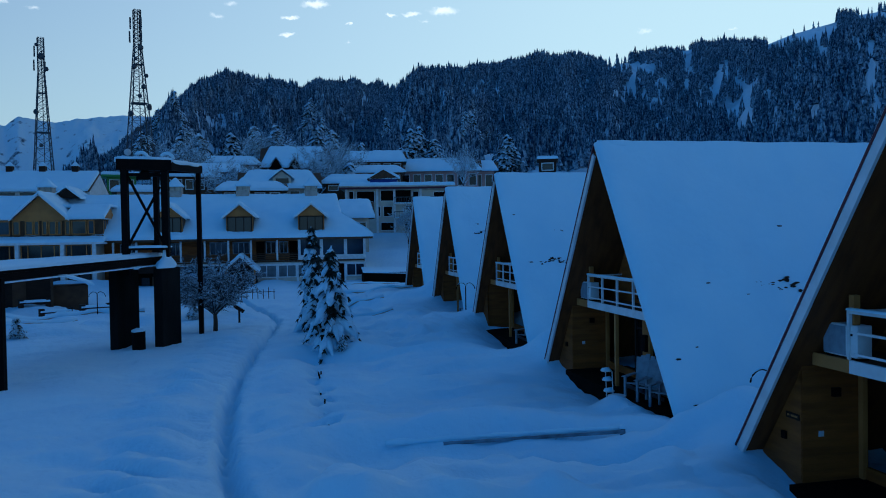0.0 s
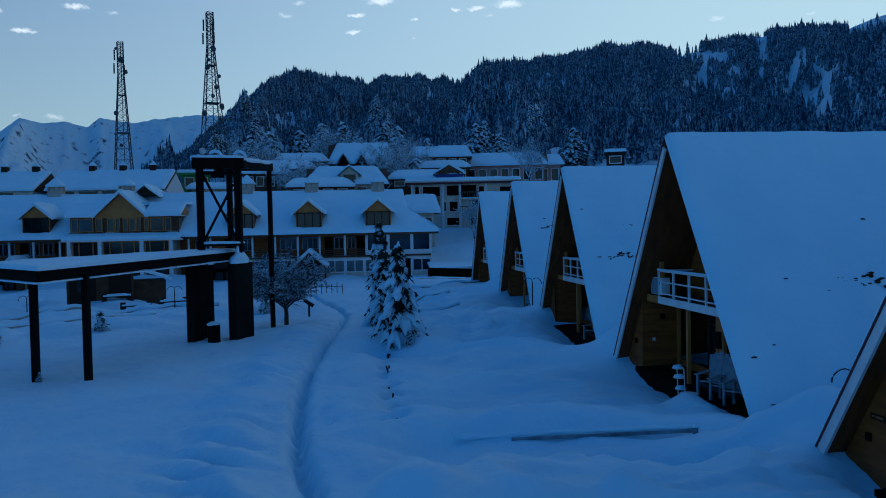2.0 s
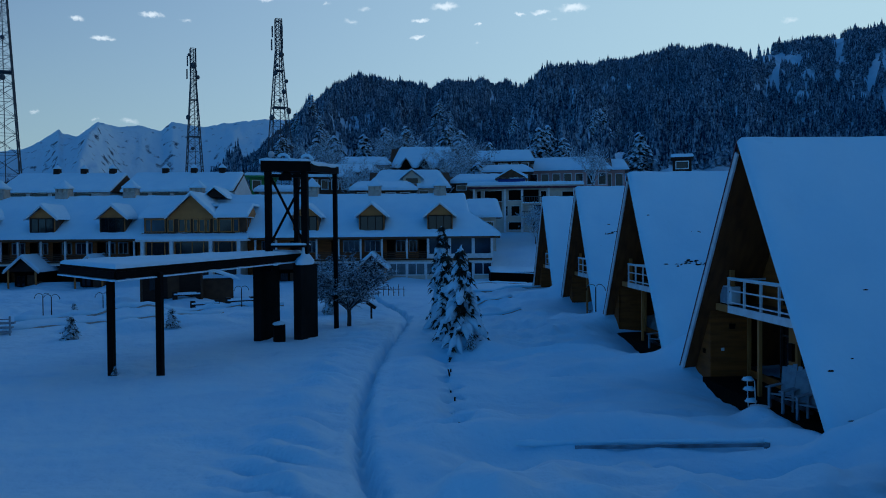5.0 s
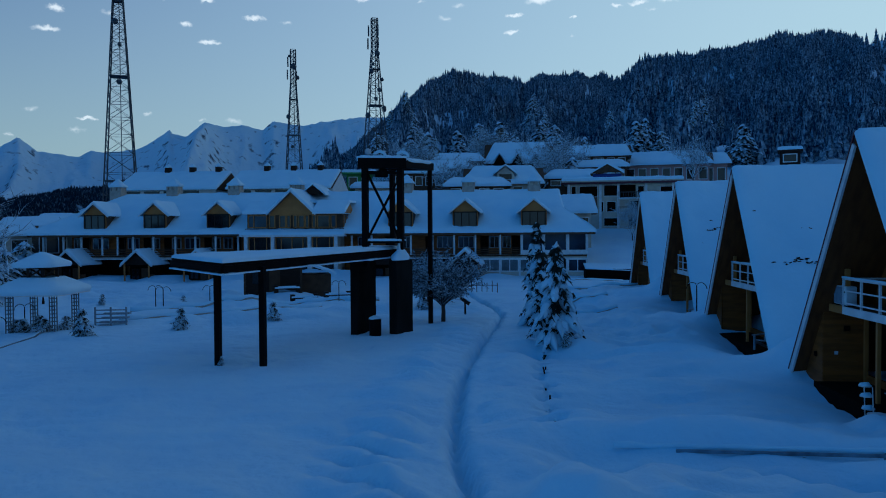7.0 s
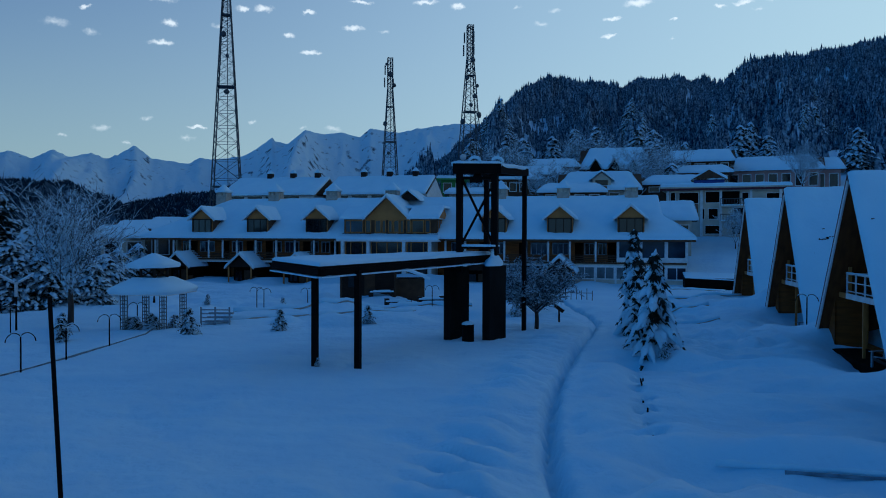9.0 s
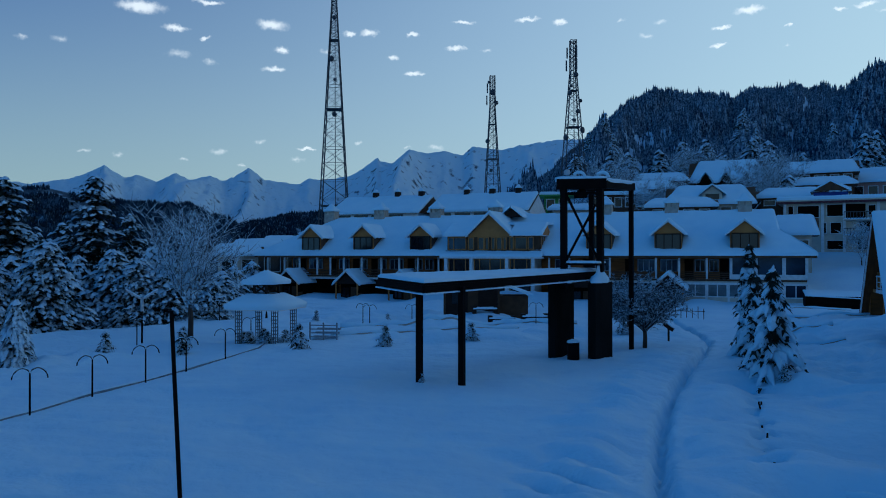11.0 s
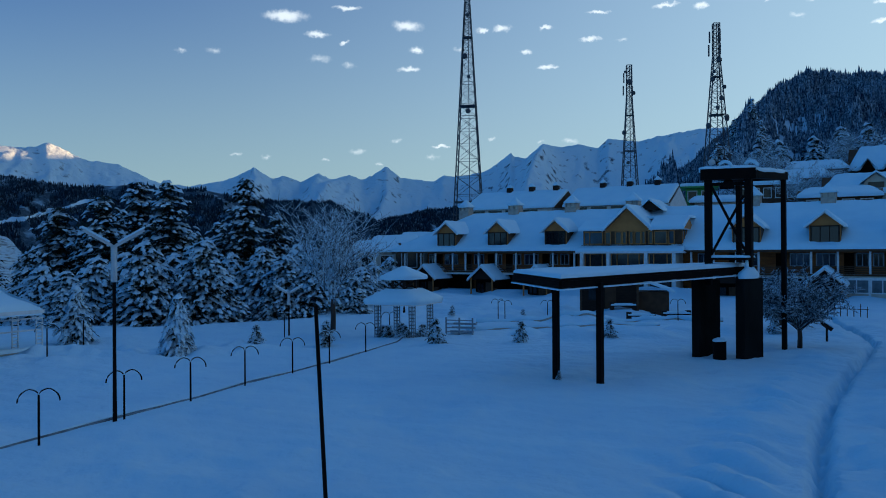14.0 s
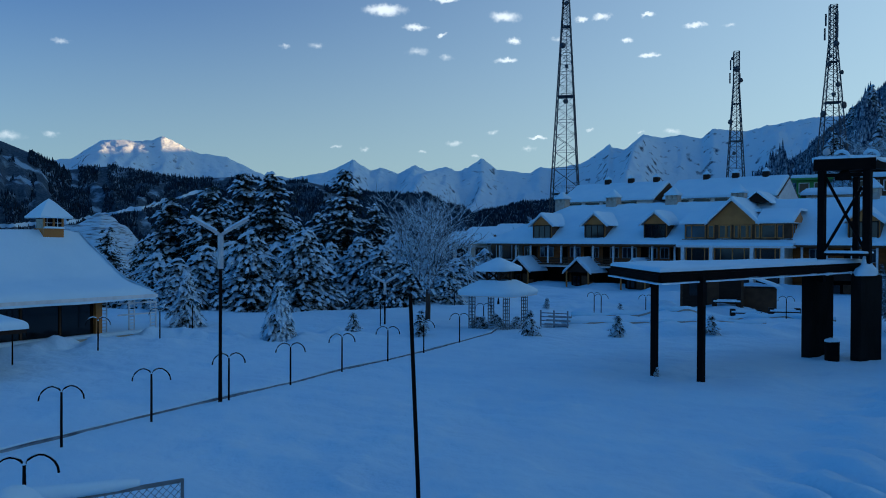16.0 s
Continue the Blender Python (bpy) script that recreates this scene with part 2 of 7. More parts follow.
FINETWIG = material("fine_twigs", (0.035, 0.035, 0.042), 0.9, snow=6.0, snow_lo=-0.15, snow_hi=0.5, snow_most=0.85)
# near-black base that paints the shade of rooms and openings
DARKROOM = material("painted_dark_inside", (0.008, 0.006, 0.004), 0.95, second=(0.004, 0.003, 0.003), scale=1.0, spec=0.05)
BARK = material("bark", (0.06, 0.045, 0.035), 0.9, second=(0.03, 0.024, 0.02), scale=4.0, stretch=(1, 1, 0.3), bump=0.5, snow=3.0, snow_lo=0.5, snow_hi=0.75)
TWIG = material("snowy_twigs", (0.05, 0.045, 0.045), 0.9, snow=6.0, snow_lo=-0.55, snow_hi=0.2)
NEEDLES = material("cedar_needles", (0.008, 0.015, 0.012), 0.8, second=(0.014, 0.024, 0.018), scale=2.0, per_island=0.4)
TREESNOW = material("tree_snow", (0.64, 0.74, 0.84), 0.8, second=(0.54, 0.65, 0.77), scale=2.0, bump=0.4, bump_scale=9, per_island=0.08)
# blue haze of the distance is put into these trees' base colours
FOREST = material("haze_blue_conifers", (0.009, 0.027, 0.07), 0.9, second=(0.016, 0.042, 0.095), scale=0.02, per_island=0.3, snow=1.3, snow_lo=-0.12, snow_hi=0.82, snow_most=0.66, snow_island=0.5)
FARFOREST = material("haze_navy_conifers", (0.007, 0.019, 0.043), 0.9, second=(0.012, 0.028, 0.056), scale=0.02, per_island=0.6, snow=0.1, snow_lo=0.5, snow_hi=1.2, snow_most=0.5, snow_island=1.0)
HILLSIDE = material("wooded_hillside", (0.62, 0.71, 0.81), 0.9, second=(0.3, 0.36, 0.44), scale=0.045, lo=0.56, hi=0.7, bump=0.6, bump_scale=0.3, bump_dist=1.0)
# rock tinted bluish and snow held back to paint aerial haze
MOUNTAIN = material("haze_tinted_snowy_rock", (0.05, 0.07, 0.11), 0.9, second=(0.11, 0.13, 0.17), scale=0.01, detail=10.0, bump=1.0, bump_scale=0.02, bump_dist=14, snow=0.03, snow_lo=0.22, snow_hi=0.52, snow_most=0.84)
# the ridge's base is navy too, with the distance's blue painted in
RIDGESIDE = material("haze_navy_ridge", (0.012, 0.026, 0.05), 0.9, second=(0.32, 0.41, 0.52), scale=0.035, detail=9.0, lo=0.54, hi=0.65, stretch=(1, 1, 0.45), bump=0.8, bump_scale=0.05, bump_dist=8)
KNOLLSIDE = material("terraced_snow", (0.6, 0.7, 0.8), 0.85, second=(0.08, 0.075, 0.07), scale=0.9, lo=0.5, hi=0.68, stretch=(0.22, 0.22, 2.6), bump=0.9, bump_scale=1.1, bump_dist=0.8)
PALEGREY = material("pale_grey_metal", (0.5, 0.52, 0.54), 0.5, second=(0.42, 0.43, 0.45), scale=3)
GREENPAINT = material("green_paint", (0.1, 0.25, 0.06), 0.6)
BLUEPAINT = material("blue_sheet", (0.03, 0.04, 0.22), 0.5, second=(0.04, 0.05, 0.28), scale=2)
PINKWALL = material("pinkish_render", (0.4, 0.27, 0.24), 0.85, second=(0.33, 0.22, 0.2), scale=0.7)
# pale paint, its base colour greyed for the shade it stands in
CHAIRPAINT = material("shaded_pale_paint", (0.3, 0.33, 0.38), 0.6, second=(0.22, 0.24, 0.28), scale=6)


# ---- building kit ----
class Build:
    """Collects boxes, beams, tubes and sheets into one mesh."""

    def __init__(self):
        self.v, self.f = [], []

    def add(self, verts, faces):
        k = len(self.v)
        self.v += [tuple(p) for p in verts]
        self.f += [tuple(i + k for i in q) for q in faces]
        return self

    def box(self, x0, x1, y0, y1, z0, z1):
        return self.add([(x, y, z) for z in (z0, z1) for y in (y0, y1) for x in (x0, x1)],
                        [(0, 2, 3, 1), (4, 5, 7, 6), (0, 1, 5, 4), (2, 6, 7, 3), (0, 4, 6, 2), (1, 3, 7, 5)])

    def prism(self, poly, a, b, axis="x"):
        """A flat polygon carried from a to b along an axis; poly holds the two other coordinates in order."""
        put = {"x": lambda p, t: (t, p[0], p[1]), "y": lambda p, t: (p[0], t, p[1]), "z": lambda p, t: (p[0], p[1], t)}[axis]
        n = len(poly)
        verts = [put(p, a) for p in poly] + [put(p, b) for p in poly]
        faces = [tuple(range(n)), tuple(range(2 * n - 1, n - 1, -1))] + [(i, i + n, (i + 1) % n + n, (i + 1) % n) for i in range(n)]
        return self.add(verts, faces)

    def beam(self, p, q, w, h=None):
        p, q = Vector(p), Vector(q)
        d = (q - p).normalized()
        side = d.cross(Vector((0, 0, 1)))
        side = side.normalized() if side.length > 1e-4 else Vector((1, 0, 0))
        up = side.cross(d)
        s, u = side * w / 2, up * (h or w) / 2
        return self.add([p - s - u, p + s - u, p + s + u, p - s + u, q - s - u, q + s - u, q + s + u, q - s + u],
                        [(0, 1, 2, 3), (7, 6, 5, 4), (0, 4, 5, 1), (1, 5, 6, 2), (2, 6, 7, 3), (3, 7, 4, 0)])

    def tube(self, points, radii, n=8):
        points = [Vector(p) for p in points]
        if not hasattr(radii, "__len__"):
            radii = [radii] * len(points)
        k = len(self.v)
        for i, p in enumerate(points):
            d = (points[min(i + 1, len(points) - 1)] - points[max(i - 1, 0)]).normalized()
            a = d.orthogonal().normalized() if abs(d.z) > 0.9 else d.cross(Vector((0, 0, 1))).normalized()
            b = d.cross(a)
            for j in range(n):
                t = 2 * math.pi * j / n
                self.v.append(tuple(p + (a * math.cos(t) + b * math.sin(t)) * radii[i]))
        for i in range(len(points) - 1):
            for j in range(n):
                self.f.append((k + i * n + j, k + i * n + (j + 1) % n, k + (i + 1) * n + (j + 1) % n, k + (i + 1) * n + j))
        self.f.append(tuple(k + j for j in range(n - 1, -1, -1)))
        self.f.append(tuple(k + (len(points) - 1) * n + j for j in range(n)))
        return self

    def grid(self, rows):
        k, n = len(self.v), len(rows[0])
        for r in rows:
            self.v += [tuple(p) for p in r]
        for i in range(len(rows) - 1):
            for j in range(n - 1):
                self.f.append((k + i * n + j, k + i * n + j + 1, k + (i + 1) * n + j + 1, k + (i + 1) * n + j))
        return self

    def snow(self, p00, p10, p11, p01, thick, roll=0.3, nu=14, nv=8, lift=(0, 0, 1), rough=0.25, seed=0, open_sides=""):
        """Snow lying on a four-cornered surface: rounded at its borders, uneven on top."""
        c = [Vector(p) for p in (p00, p10, p11, p01)]
        up = Vector(lift)
        lu, lv = ((c[1] - c[0]).length + (c[2] - c[3]).length) / 2, ((c[3] - c[0]).length + (c[2] - c[1]).length) / 2

        def steps(n, length):
            r = min(0.5, roll / max(length, 0.01))
            mid = [r + (1 - 2 * r) * i / n for i in range(n + 1)]
            return [0.0, 0.0, r * 0.12, r * 0.45] + mid + [1 - r * 0.45, 1 - r * 0.12, 1.0, 1.0]

        us, vs = steps(nu, lu), steps(nv, lv)
        rows = []
        for b, v in enumerate(vs):
            row = []
            for a, u in enumerate(us):
                p = c[0] * (1 - u) * (1 - v) + c[1] * u * (1 - v) + c[2] * u * v + c[3] * (1 - u) * v
                e = min(9 if "0" in open_sides else u * lu, 9 if "1" in open_sides else (1 - u) * lu, 9 if "2" in open_sides else v * lv, 9 if "3" in open_sides else (1 - v) * lv)
                e = min(1.0, e / roll)
                h = thick * (0.35 + 0.65 * math.sqrt(max(0.0, 1 - (1 - e) ** 2)))
                if a in (0, len(us) - 1) or b in (0, len(vs) - 1):
                    h = 0.0
                else:
                    w = noise.noise(p * 0.9 + Vector((seed, 0, 0))) * 0.7 + noise.noise(p * 2.7 + Vector((0, seed, 0))) * 0.3
                    h *= 1 + rough * w
                row.append(p + up * h)
            rows.append(row)
        return self.grid(rows)

    def ring(self, x0, x1, z0, z1, t, y0, y1):
        """An upright rectangular frame, t wide, in one piece."""
        o, i = [(x0, z0), (x1, z0), (x1, z1), (x0, z1)], [(x0 + t, z0 + t), (x1 - t, z0 + t), (x1 - t, z1 - t), (x0 + t, z1 - t)]
        verts = [(x, y, z) for y in (y0, y1) for x, z in o + i]
        faces = []
        for k in range(4):
            j = (k + 1) % 4
            faces += [(k, j, 4 + j, 4 + k), (8 + j, 8 + k, 12 + k, 12 + j), (k, 8 + k, 8 + j, j), (4 + k, 4 + j, 12 + j, 12 + k)]
        return self.add(verts, faces)

    def lump(self, x, y, z, rx, ry, rz, seed=0, n=10, m=6):
        """A rounded, uneven heap."""
        rows = []
        for i in range(m + 1):
            a = math.pi / 2 * i / m
            row = []
            for j in range(n + 1):
                t = 2 * math.pi * (j % n) / n
                d = Vector((math.cos(t) * math.cos(a), math.sin(t) * math.cos(a), math.sin(a)))
                k = 1 + 0.25 * noise.noise(d * 1.7 + Vector((seed * 3.1, seed, 0)))
                row.append((x + d.x * rx * k, y + d.y * ry * k, z + d.z * rz * k))
            rows.append(row)
        return self.grid(rows)


def part(name, built, mat, parent=None, label="", smooth=False, bevel=0.0):
    """Links what was built as one mesh object, under a thing or a part of it."""
    me = bpy.data.meshes.new(name)
    me.from_pydata(built.v, [], built.f)
    if bevel:
        bm = bmesh.new()
        bm.from_mesh(me)
        bmesh.ops.bevel(bm, geom=bm.edges[:], offset=bevel, segments=1, affect="EDGES")
        bm.to_mesh(me)
        bm.free()
    me.validate()
    me.materials.append(mat)
    if smooth:
        me.polygons.foreach_set("use_smooth", [True] * len(me.polygons))
    ob = new(name, me)
    if parent:
        ob.parent = parent
    if label:
        ob["label"] = label
    return ob


def thing(name, m, label, category, group="", kind=""):
    """A top-level thing: an Empty at its base."""
    ob = new(name)
    ob.matrix_world = m
    return tagged(ob, label, category, group, kind)

# ---- the ground: one sheet of snow, down into the valley and up the slope behind ----
RNG = np.random.default_rng(7)
TABLE = RNG.random((256, 256))


np.seterr(over="ignore")


def vnoise(x, y):
    """Smooth value noise, 0 to 1, on arrays."""
    x, y = np.asarray(x, float), np.asarray(y, float)
    i, j = np.floor(x).astype(int), np.floor(y).astype(int)
    a, b = x - i, y - j
    a, b = a * a * (3 - 2 * a), b * b * (3 - 2 * b)
    t = TABLE
    i0, i1, j0, j1 = i % 256, (i + 1) % 256, j % 256, (j + 1) % 256
    return (t[i0, j0] * (1 - a) + t[i1, j0] * a) * (1 - b) + (t[i0, j1] * (1 - a) + t[i1, j1] * a) * b


def fbm(x, y, octaves=4, gain=0.5):
    s, w, total = 0.0, 1.0, 0.0
    for o in range(octaves):
        s = s + w * vnoise(x * 2**o + 17.3 * o, y * 2**o + 5.1 * o)
        total += w
        w *= gain
    return s / total


def ridged(x, y, octaves=5):
    s, w, total = 0.0, 1.0, 0.0
    for o in range(octaves):
        s = s + w * (1 - np.abs(2 * vnoise(x * 2**o + 31.7 * o, y * 2**o + 9.2 * o) - 1))
        total += w
        w *= 0.55
    return s / total


ROW_TURN = 10.1  # the cabins' row runs at this turn from +y
ROW_C, ROW_S = math.cos(radians(ROW_TURN)), math.sin(radians(ROW_TURN))
CABINS = [(7.03, 10.25), (5.30, 22.04), (3.49, 33.2), (1.66, 42.7), (-0.22, 53.4)]
LODGE_TURN, LODGE_D = 8.0, 80.0
LC, LS = math.cos(radians(LODGE_TURN)), math.sin(radians(LODGE_TURN))
KERB = [(-17.3, -1.0), (-19.4, 4.6), (-20.6, 8.0), (-21.4, 10.9), (-22.3, 13.9), (-23.3, 16.7), (-24.0, 19.2), (-24.9, 22.2), (-27.4, 28.8), (-28.6, 30.6)]
TRENCH = [(-2.0, 9.0), (-3.32, 13.57), (-3.92, 15.21), (-4.5, 17.3), (-5.27, 20.7), (-5.97, 24.73), (-6.65, 30.65), (-7.25, 36.8), (-7.9, 42.4), (-9.17, 46.8), (-11.35, 51.9), (-13.6, 58.0)]


def seg_dist(x, y, pts):
    d = np.full(np.shape(x), 1e9)
    for (ax, ay), (bx, by) in zip(pts, pts[1:]):
        t = np.clip(((x - ax) * (bx - ax) + (y - ay) * (by - ay)) / ((bx - ax) ** 2 + (by - ay) ** 2), 0, 1)
        d = np.minimum(d, np.hypot(x - ax - t * (bx - ax), y - ay - t * (by - ay)))
    return d


def ground(x, y):
    """Height of the snow."""
    x, y = np.asarray(x, float), np.asarray(y, float)
    r = np.hypot(x, y)
    az = np.degrees(np.arctan2(-x, y))
    near = np.clip(1 - (r - 120) / 200, 0, 1)
    z = near * (0.42 * (fbm(x / 7, y / 7) - 0.5) + 0.26 * (fbm(x / 1.9 + 9, y / 2.6) - 0.5))
    # drifts across the lane between the field and the cabins
    lane = np.exp(-(((x + 0.21 * y - 5.2) / 4.2) ** 2)) * np.clip(1 - np.abs(y - 30) / 32, 0, 1)
    z = z + lane * (1.0 * (fbm(x / 3.6 + 3, y / 1.7 + 8) - 0.5) + 0.18 * np.sin(y * 1.05 + 0.3 * x + 3 * fbm(x / 4, y / 4)))
    # snow banked up along the cabins and shed from their roofs
    s = -ROW_S * (x - CABINS[1][0]) + ROW_C * (y - CABINS[1][1])
    o = ROW_C * (x - CABINS[1][0]) + ROW_S * (y - CABINS[1][1])
    rise = 0.045 * np.clip(y - 22, 0, 26) * np.clip(1 - (y - 50) / 24, 0, 1)
    z = z + rise / (1 + np.exp(-(o + 4) / 1.5)) * np.clip(1 - (o - 14) / 20, 0, 1)
    for cx, cy in CABINS:
        sc = -ROW_S * (x - cx) + ROW_C * (y - cy)
        oc = ROW_C * (x - cx) + ROW_S * (y - cy)
        bank = np.exp(-(((np.abs(sc) - 5.5) / 0.95) ** 2)) / (1 + np.exp(-(oc + 1.2) / 0.5)) / (1 + np.exp((oc - 12.5) / 0.8))
        z = z + (0.35 + 0.4 * np.clip(oc / 5, 0, 1) + 0.15 * np.sin(2.1 * oc)) * bank
        porch = np.exp(-((sc / (3.0 if cy < 25 else 4.0)) ** 4)) * np.exp(-(((oc - (0.2 if cy < 25 else 1.1)) / (1.6 if cy < 25 else 2.1)) ** 2))
        z = z - np.interp(cy, [25, 33, 43, 53], [0.35, 0.75, 0.4, 0.05]) * porch
        if 13 < cy < 25:
            z = z + 0.5 * np.exp(-(((sc + 2.6) / 1.1) ** 2 + ((oc + 0.55) / 0.5) ** 2))
        if cy < 13:
            z = z + 0.45 * np.exp(-(((sc - 5.3) / 0.9) ** 2)) * np.exp(-(((oc - 0.6) / 1.8) ** 4))
    # the trodden trench and the bank beside it
    d = seg_dist(x, y, TRENCH)
    wob = 0.3 * (fbm(x * 1.6, y * 1.6) - 0.5)
    z = z - 0.46 * np.exp(-(((d + wob) / 0.17) ** 4)) + 0.16 * np.exp(-(((d - 0.38) / 0.16) ** 2)) * (fbm(x * 2.2 + 5, y * 2.2, 2) - 0.35) * np.clip(1.2 - y / 50, 0, 1) + 0.5 * np.exp(-(((d - 1.5) / 0.9) ** 2)) * fbm(x / 1.2, y / 1.2) * np.clip(1.2 - y / 60, 0, 1)
    left = 1 / (1 + np.exp((x - np.interp(y, [p[1] for p in TRENCH], [p[0] for p in TRENCH]) + 0.5) / 0.3))
    wave = 5.6 * y + 2.4 * x + 13 * fbm(x / 3.1, y / 3.1, 3)
    z = z + left * 0.17 * np.exp(-(((d - 1.5) / 1.35) ** 2)) * (np.sin(wave) + 0.35 * np.sin(2 * wave + 1)) * np.clip(2.4 * fbm(x / 2.2 + 7, y / 2.2, 2) - 0.5, 0, 1) * np.clip(1.25 - y / 45, 0, 1)
    z = z - 0.07 * np.exp(-((d / 0.28) ** 4)) * np.sin(y * 7.0 + 3 * fbm(x, y))
    # two long snow lips across the lane's near end, a hollow between them, and a line of old footprints
    lip = np.clip((x + 2.6) / 1.0, 0, 1) * np.clip((7.0 - x) / 1.5, 0, 1)
    far_lip = y - 17.0 - 0.12 * np.sin(x * 1.3)
    near_lip = y - 14.2 - 0.1 * x - 0.35 * np.sin(x * 0.9 + 1)
    z = z + lip * (0.58 * np.exp(-np.clip(far_lip, 0, 9) / 2.8) / (1 + np.exp(-far_lip / 0.2)) + 0.5 / (1 + np.exp(near_lip / 0.12)) * (0.6 + 0.8 * fbm(x / 1.5, y / 1.5)) - 0.2 * np.exp(-(((y - 15.7) / 1.1) ** 4)) + (0.24 + 0.03 * x) * np.exp(-(((y - 16.1) / 0.6) ** 4)) * (0.65 + 0.75 * fbm(x / 0.8 + 3, y / 2, 2))
                   + 0.34 * np.exp(-(((y - 11.6 - 0.3 * np.sin(x * 1.1)) / 0.45) ** 2)) - 0.1)
    for k in range(17):
        fx, fy = -2.25 - 0.104 * k + 0.14 * (-1) ** k, 18.1 + 0.64 * k
        z = z - 0.36 * np.exp(-(((x - fx) / 0.17) ** 4 + ((y - fy) / 0.22) ** 4))
    for k in range(8):
        fx, fy = -4.3 + 0.05 * k + 0.2 * (-1) ** k, 17.0 + 0.8 * k
        z = z - 0.12 * np.exp(-(((x - fx) / 0.2) ** 4 + ((y - fy) / 0.2) ** 4))
    # a line of old steps past the canopy posts
    for k in range(16):
        fx, fy = -13.9 + 0.2 * k + 0.12 * (-1) ** k, 24.3 + 0.32 * k + 0.1 * (-1) ** k
        z = z - 0.1 * np.exp(-(((x - fx) / 0.16) ** 4 + ((y - fy) / 0.2) ** 4))
    # blown furrows over the open field
    z = z + 0.34 * (fbm((x + 0.5 * y) / 5.0, (y - 0.35 * x) / 1.1 + 70, 3) - 0.5) * np.clip(1 - r / 70, 0, 1)
    crest = 1 - np.abs(2 * vnoise((x + 0.5 * y) / 3.4 + 31, (y - 0.35 * x) / 0.9 + 12) - 1)
    z = z + 0.15 * crest**3 * np.clip(1 - r / 60, 0, 1)
    trod = np.exp(-(((x + 0.2 * y - 6.0) / 3.2) ** 2)) * np.clip((y - 30) / 6, 0, 1) * np.clip((64 - y) / 8, 0, 1)
    z = z + trod * 0.6 * (fbm(x / 0.9 + 5, y / 0.9, 2) - 0.5)
    # small lumps in the settled snow
    z = z + (0.15 + 0.26 * np.clip((17 - y) / 2, 0, 1) * lip) * (fbm(x / 0.75 + 11, y / 0.5 + 4, 2) - 0.5) * np.clip(1.3 - r / 40, 0, 1)
    # low ledges across the lane by the conifers, a hollow at their foot, a round hump
    span = np.clip((x + 3.4) / 1.2, 0, 1) * np.clip((3.5 - x) / 2.0, 0, 1)
    for y0, k, h in ((28.6, 0.09, 0.26), (26.4, 0.38, 0.2), (24.7, 0.38, 0.16), (31.2, 0.1, 0.22)):
        q = y - y0 - k * (x + 3) - 0.18 * np.sin(1.4 * x + y0)
        z = z + span * h * np.exp(-np.clip(q, 0, 9) / 0.9) / (1 + np.exp(-q / 0.06))
    z = z - 0.4 * np.exp(-(((x + 4.3) ** 2 + (y - 28.8) ** 2) / 0.45) ** 2) + 0.28 * np.exp(-(((x + 1.7) / 0.9) ** 2 + ((y - 18.4) / 0.5) ** 2) ** 1.5)
    rough = np.exp(-(((x + 0.8) / 2.6) ** 4)) * np.exp(-(((y - 34.5) / 2.6) ** 4))
    z = z + rough * 0.7 * (fbm(x / 0.8 + 21, y / 0.8, 3) - 0.5)
    # old vehicle marks far up the lane
    for k in (0.0, 1.6):
        dd = x + 0.19 * y - 4.2 - k + 0.5 * np.sin(y * 0.21)
        z = z - 0.12 * np.exp(-((dd / 0.3) ** 2)) * np.clip((y - 34) / 6, 0, 1) * np.clip((66 - y) / 6, 0, 1)
    # rounded plant beds under the snow
    for bx, by, br in ((-21.0, 36.2, 1.3), (-18.1, 38.5, 1.5), (-17.1, 41.1, 1.1), (-15.4, 43.0, 1.0), (-20.1, 39.2, 0.9), (-22.8, 38.6, 1.0), (-24.4, 36.4, 0.8)):
        z = z + 0.42 * np.exp(-(((x - bx) ** 2 + (y - by) ** 2) / br**2) ** 1.6)
    # lumpy snow before the hall and along the cedars
    lumps = np.exp(-((seg_dist(x, y, [(-36.5, 8.5), (-35.6, 13.5), (-34.0, 18.0), (-31.6, 22.6)]) / 1.6) ** 2))
    z = z + lumps * (0.9 * fbm(x / 0.9 + 3, y / 0.9, 2) - 0.25)
    # the levelled strip along the garden edging
    z = z * (1 - 0.88 * np.exp(-((seg_dist(x, y, KERB) / 0.9) ** 2)))
    # heaps and beds before the lodge
    v = -LS * x + LC * y
    u = LC * x + LS * y
    beds = np.clip((v - 40) / 8, 0, 1) * np.clip((74 - v) / 5, 0, 1) * np.clip((-u - 12) / 4, 0, 1)
    z = z + beds * (1.6 * (fbm(x / 3.2 + 40, y / 3.2) - 0.5))
    z = z + 1.5 * np.exp(-(((v - 78) / 2.6) ** 2)) * np.clip((-u - 2) / 3, 0, 1) * np.clip((u + 60) / 4, 0, 1) * (0.25 + 0.75 * fbm(u / 3.5, v / 8)) * np.clip(np.min([np.abs(u - p) for p in (-51.2, -43.6, -36.2, -7.0, -15.5)], axis=0) / 2.2 - 0.6, 0, 1) - 0.45 * np.exp(-(((v - 75) / 5) ** 2)) * np.clip((-u - 30) / 4, 0, 1)
    # the slope behind the lodge
    k = np.interp(az, [-80, 12, 22, 38], [0.21, 0.21, 0.12, 0.0])
    z = z + k * np.clip(v - 84, 0, 160) + 0.02 * np.clip(u - 6, 0, 60) * np.clip((v - 60) / 25, 0, 1)
    # the edge of the field and the valley beyond it
    edge = np.interp(az, [-180, -120, 30, 37, 43, 50, 60, 75, 95, 180], [400, 400, 170, 125, 80, 54, 51, 60, 70, 400])
    drop = np.clip(r - edge, 0, 400)
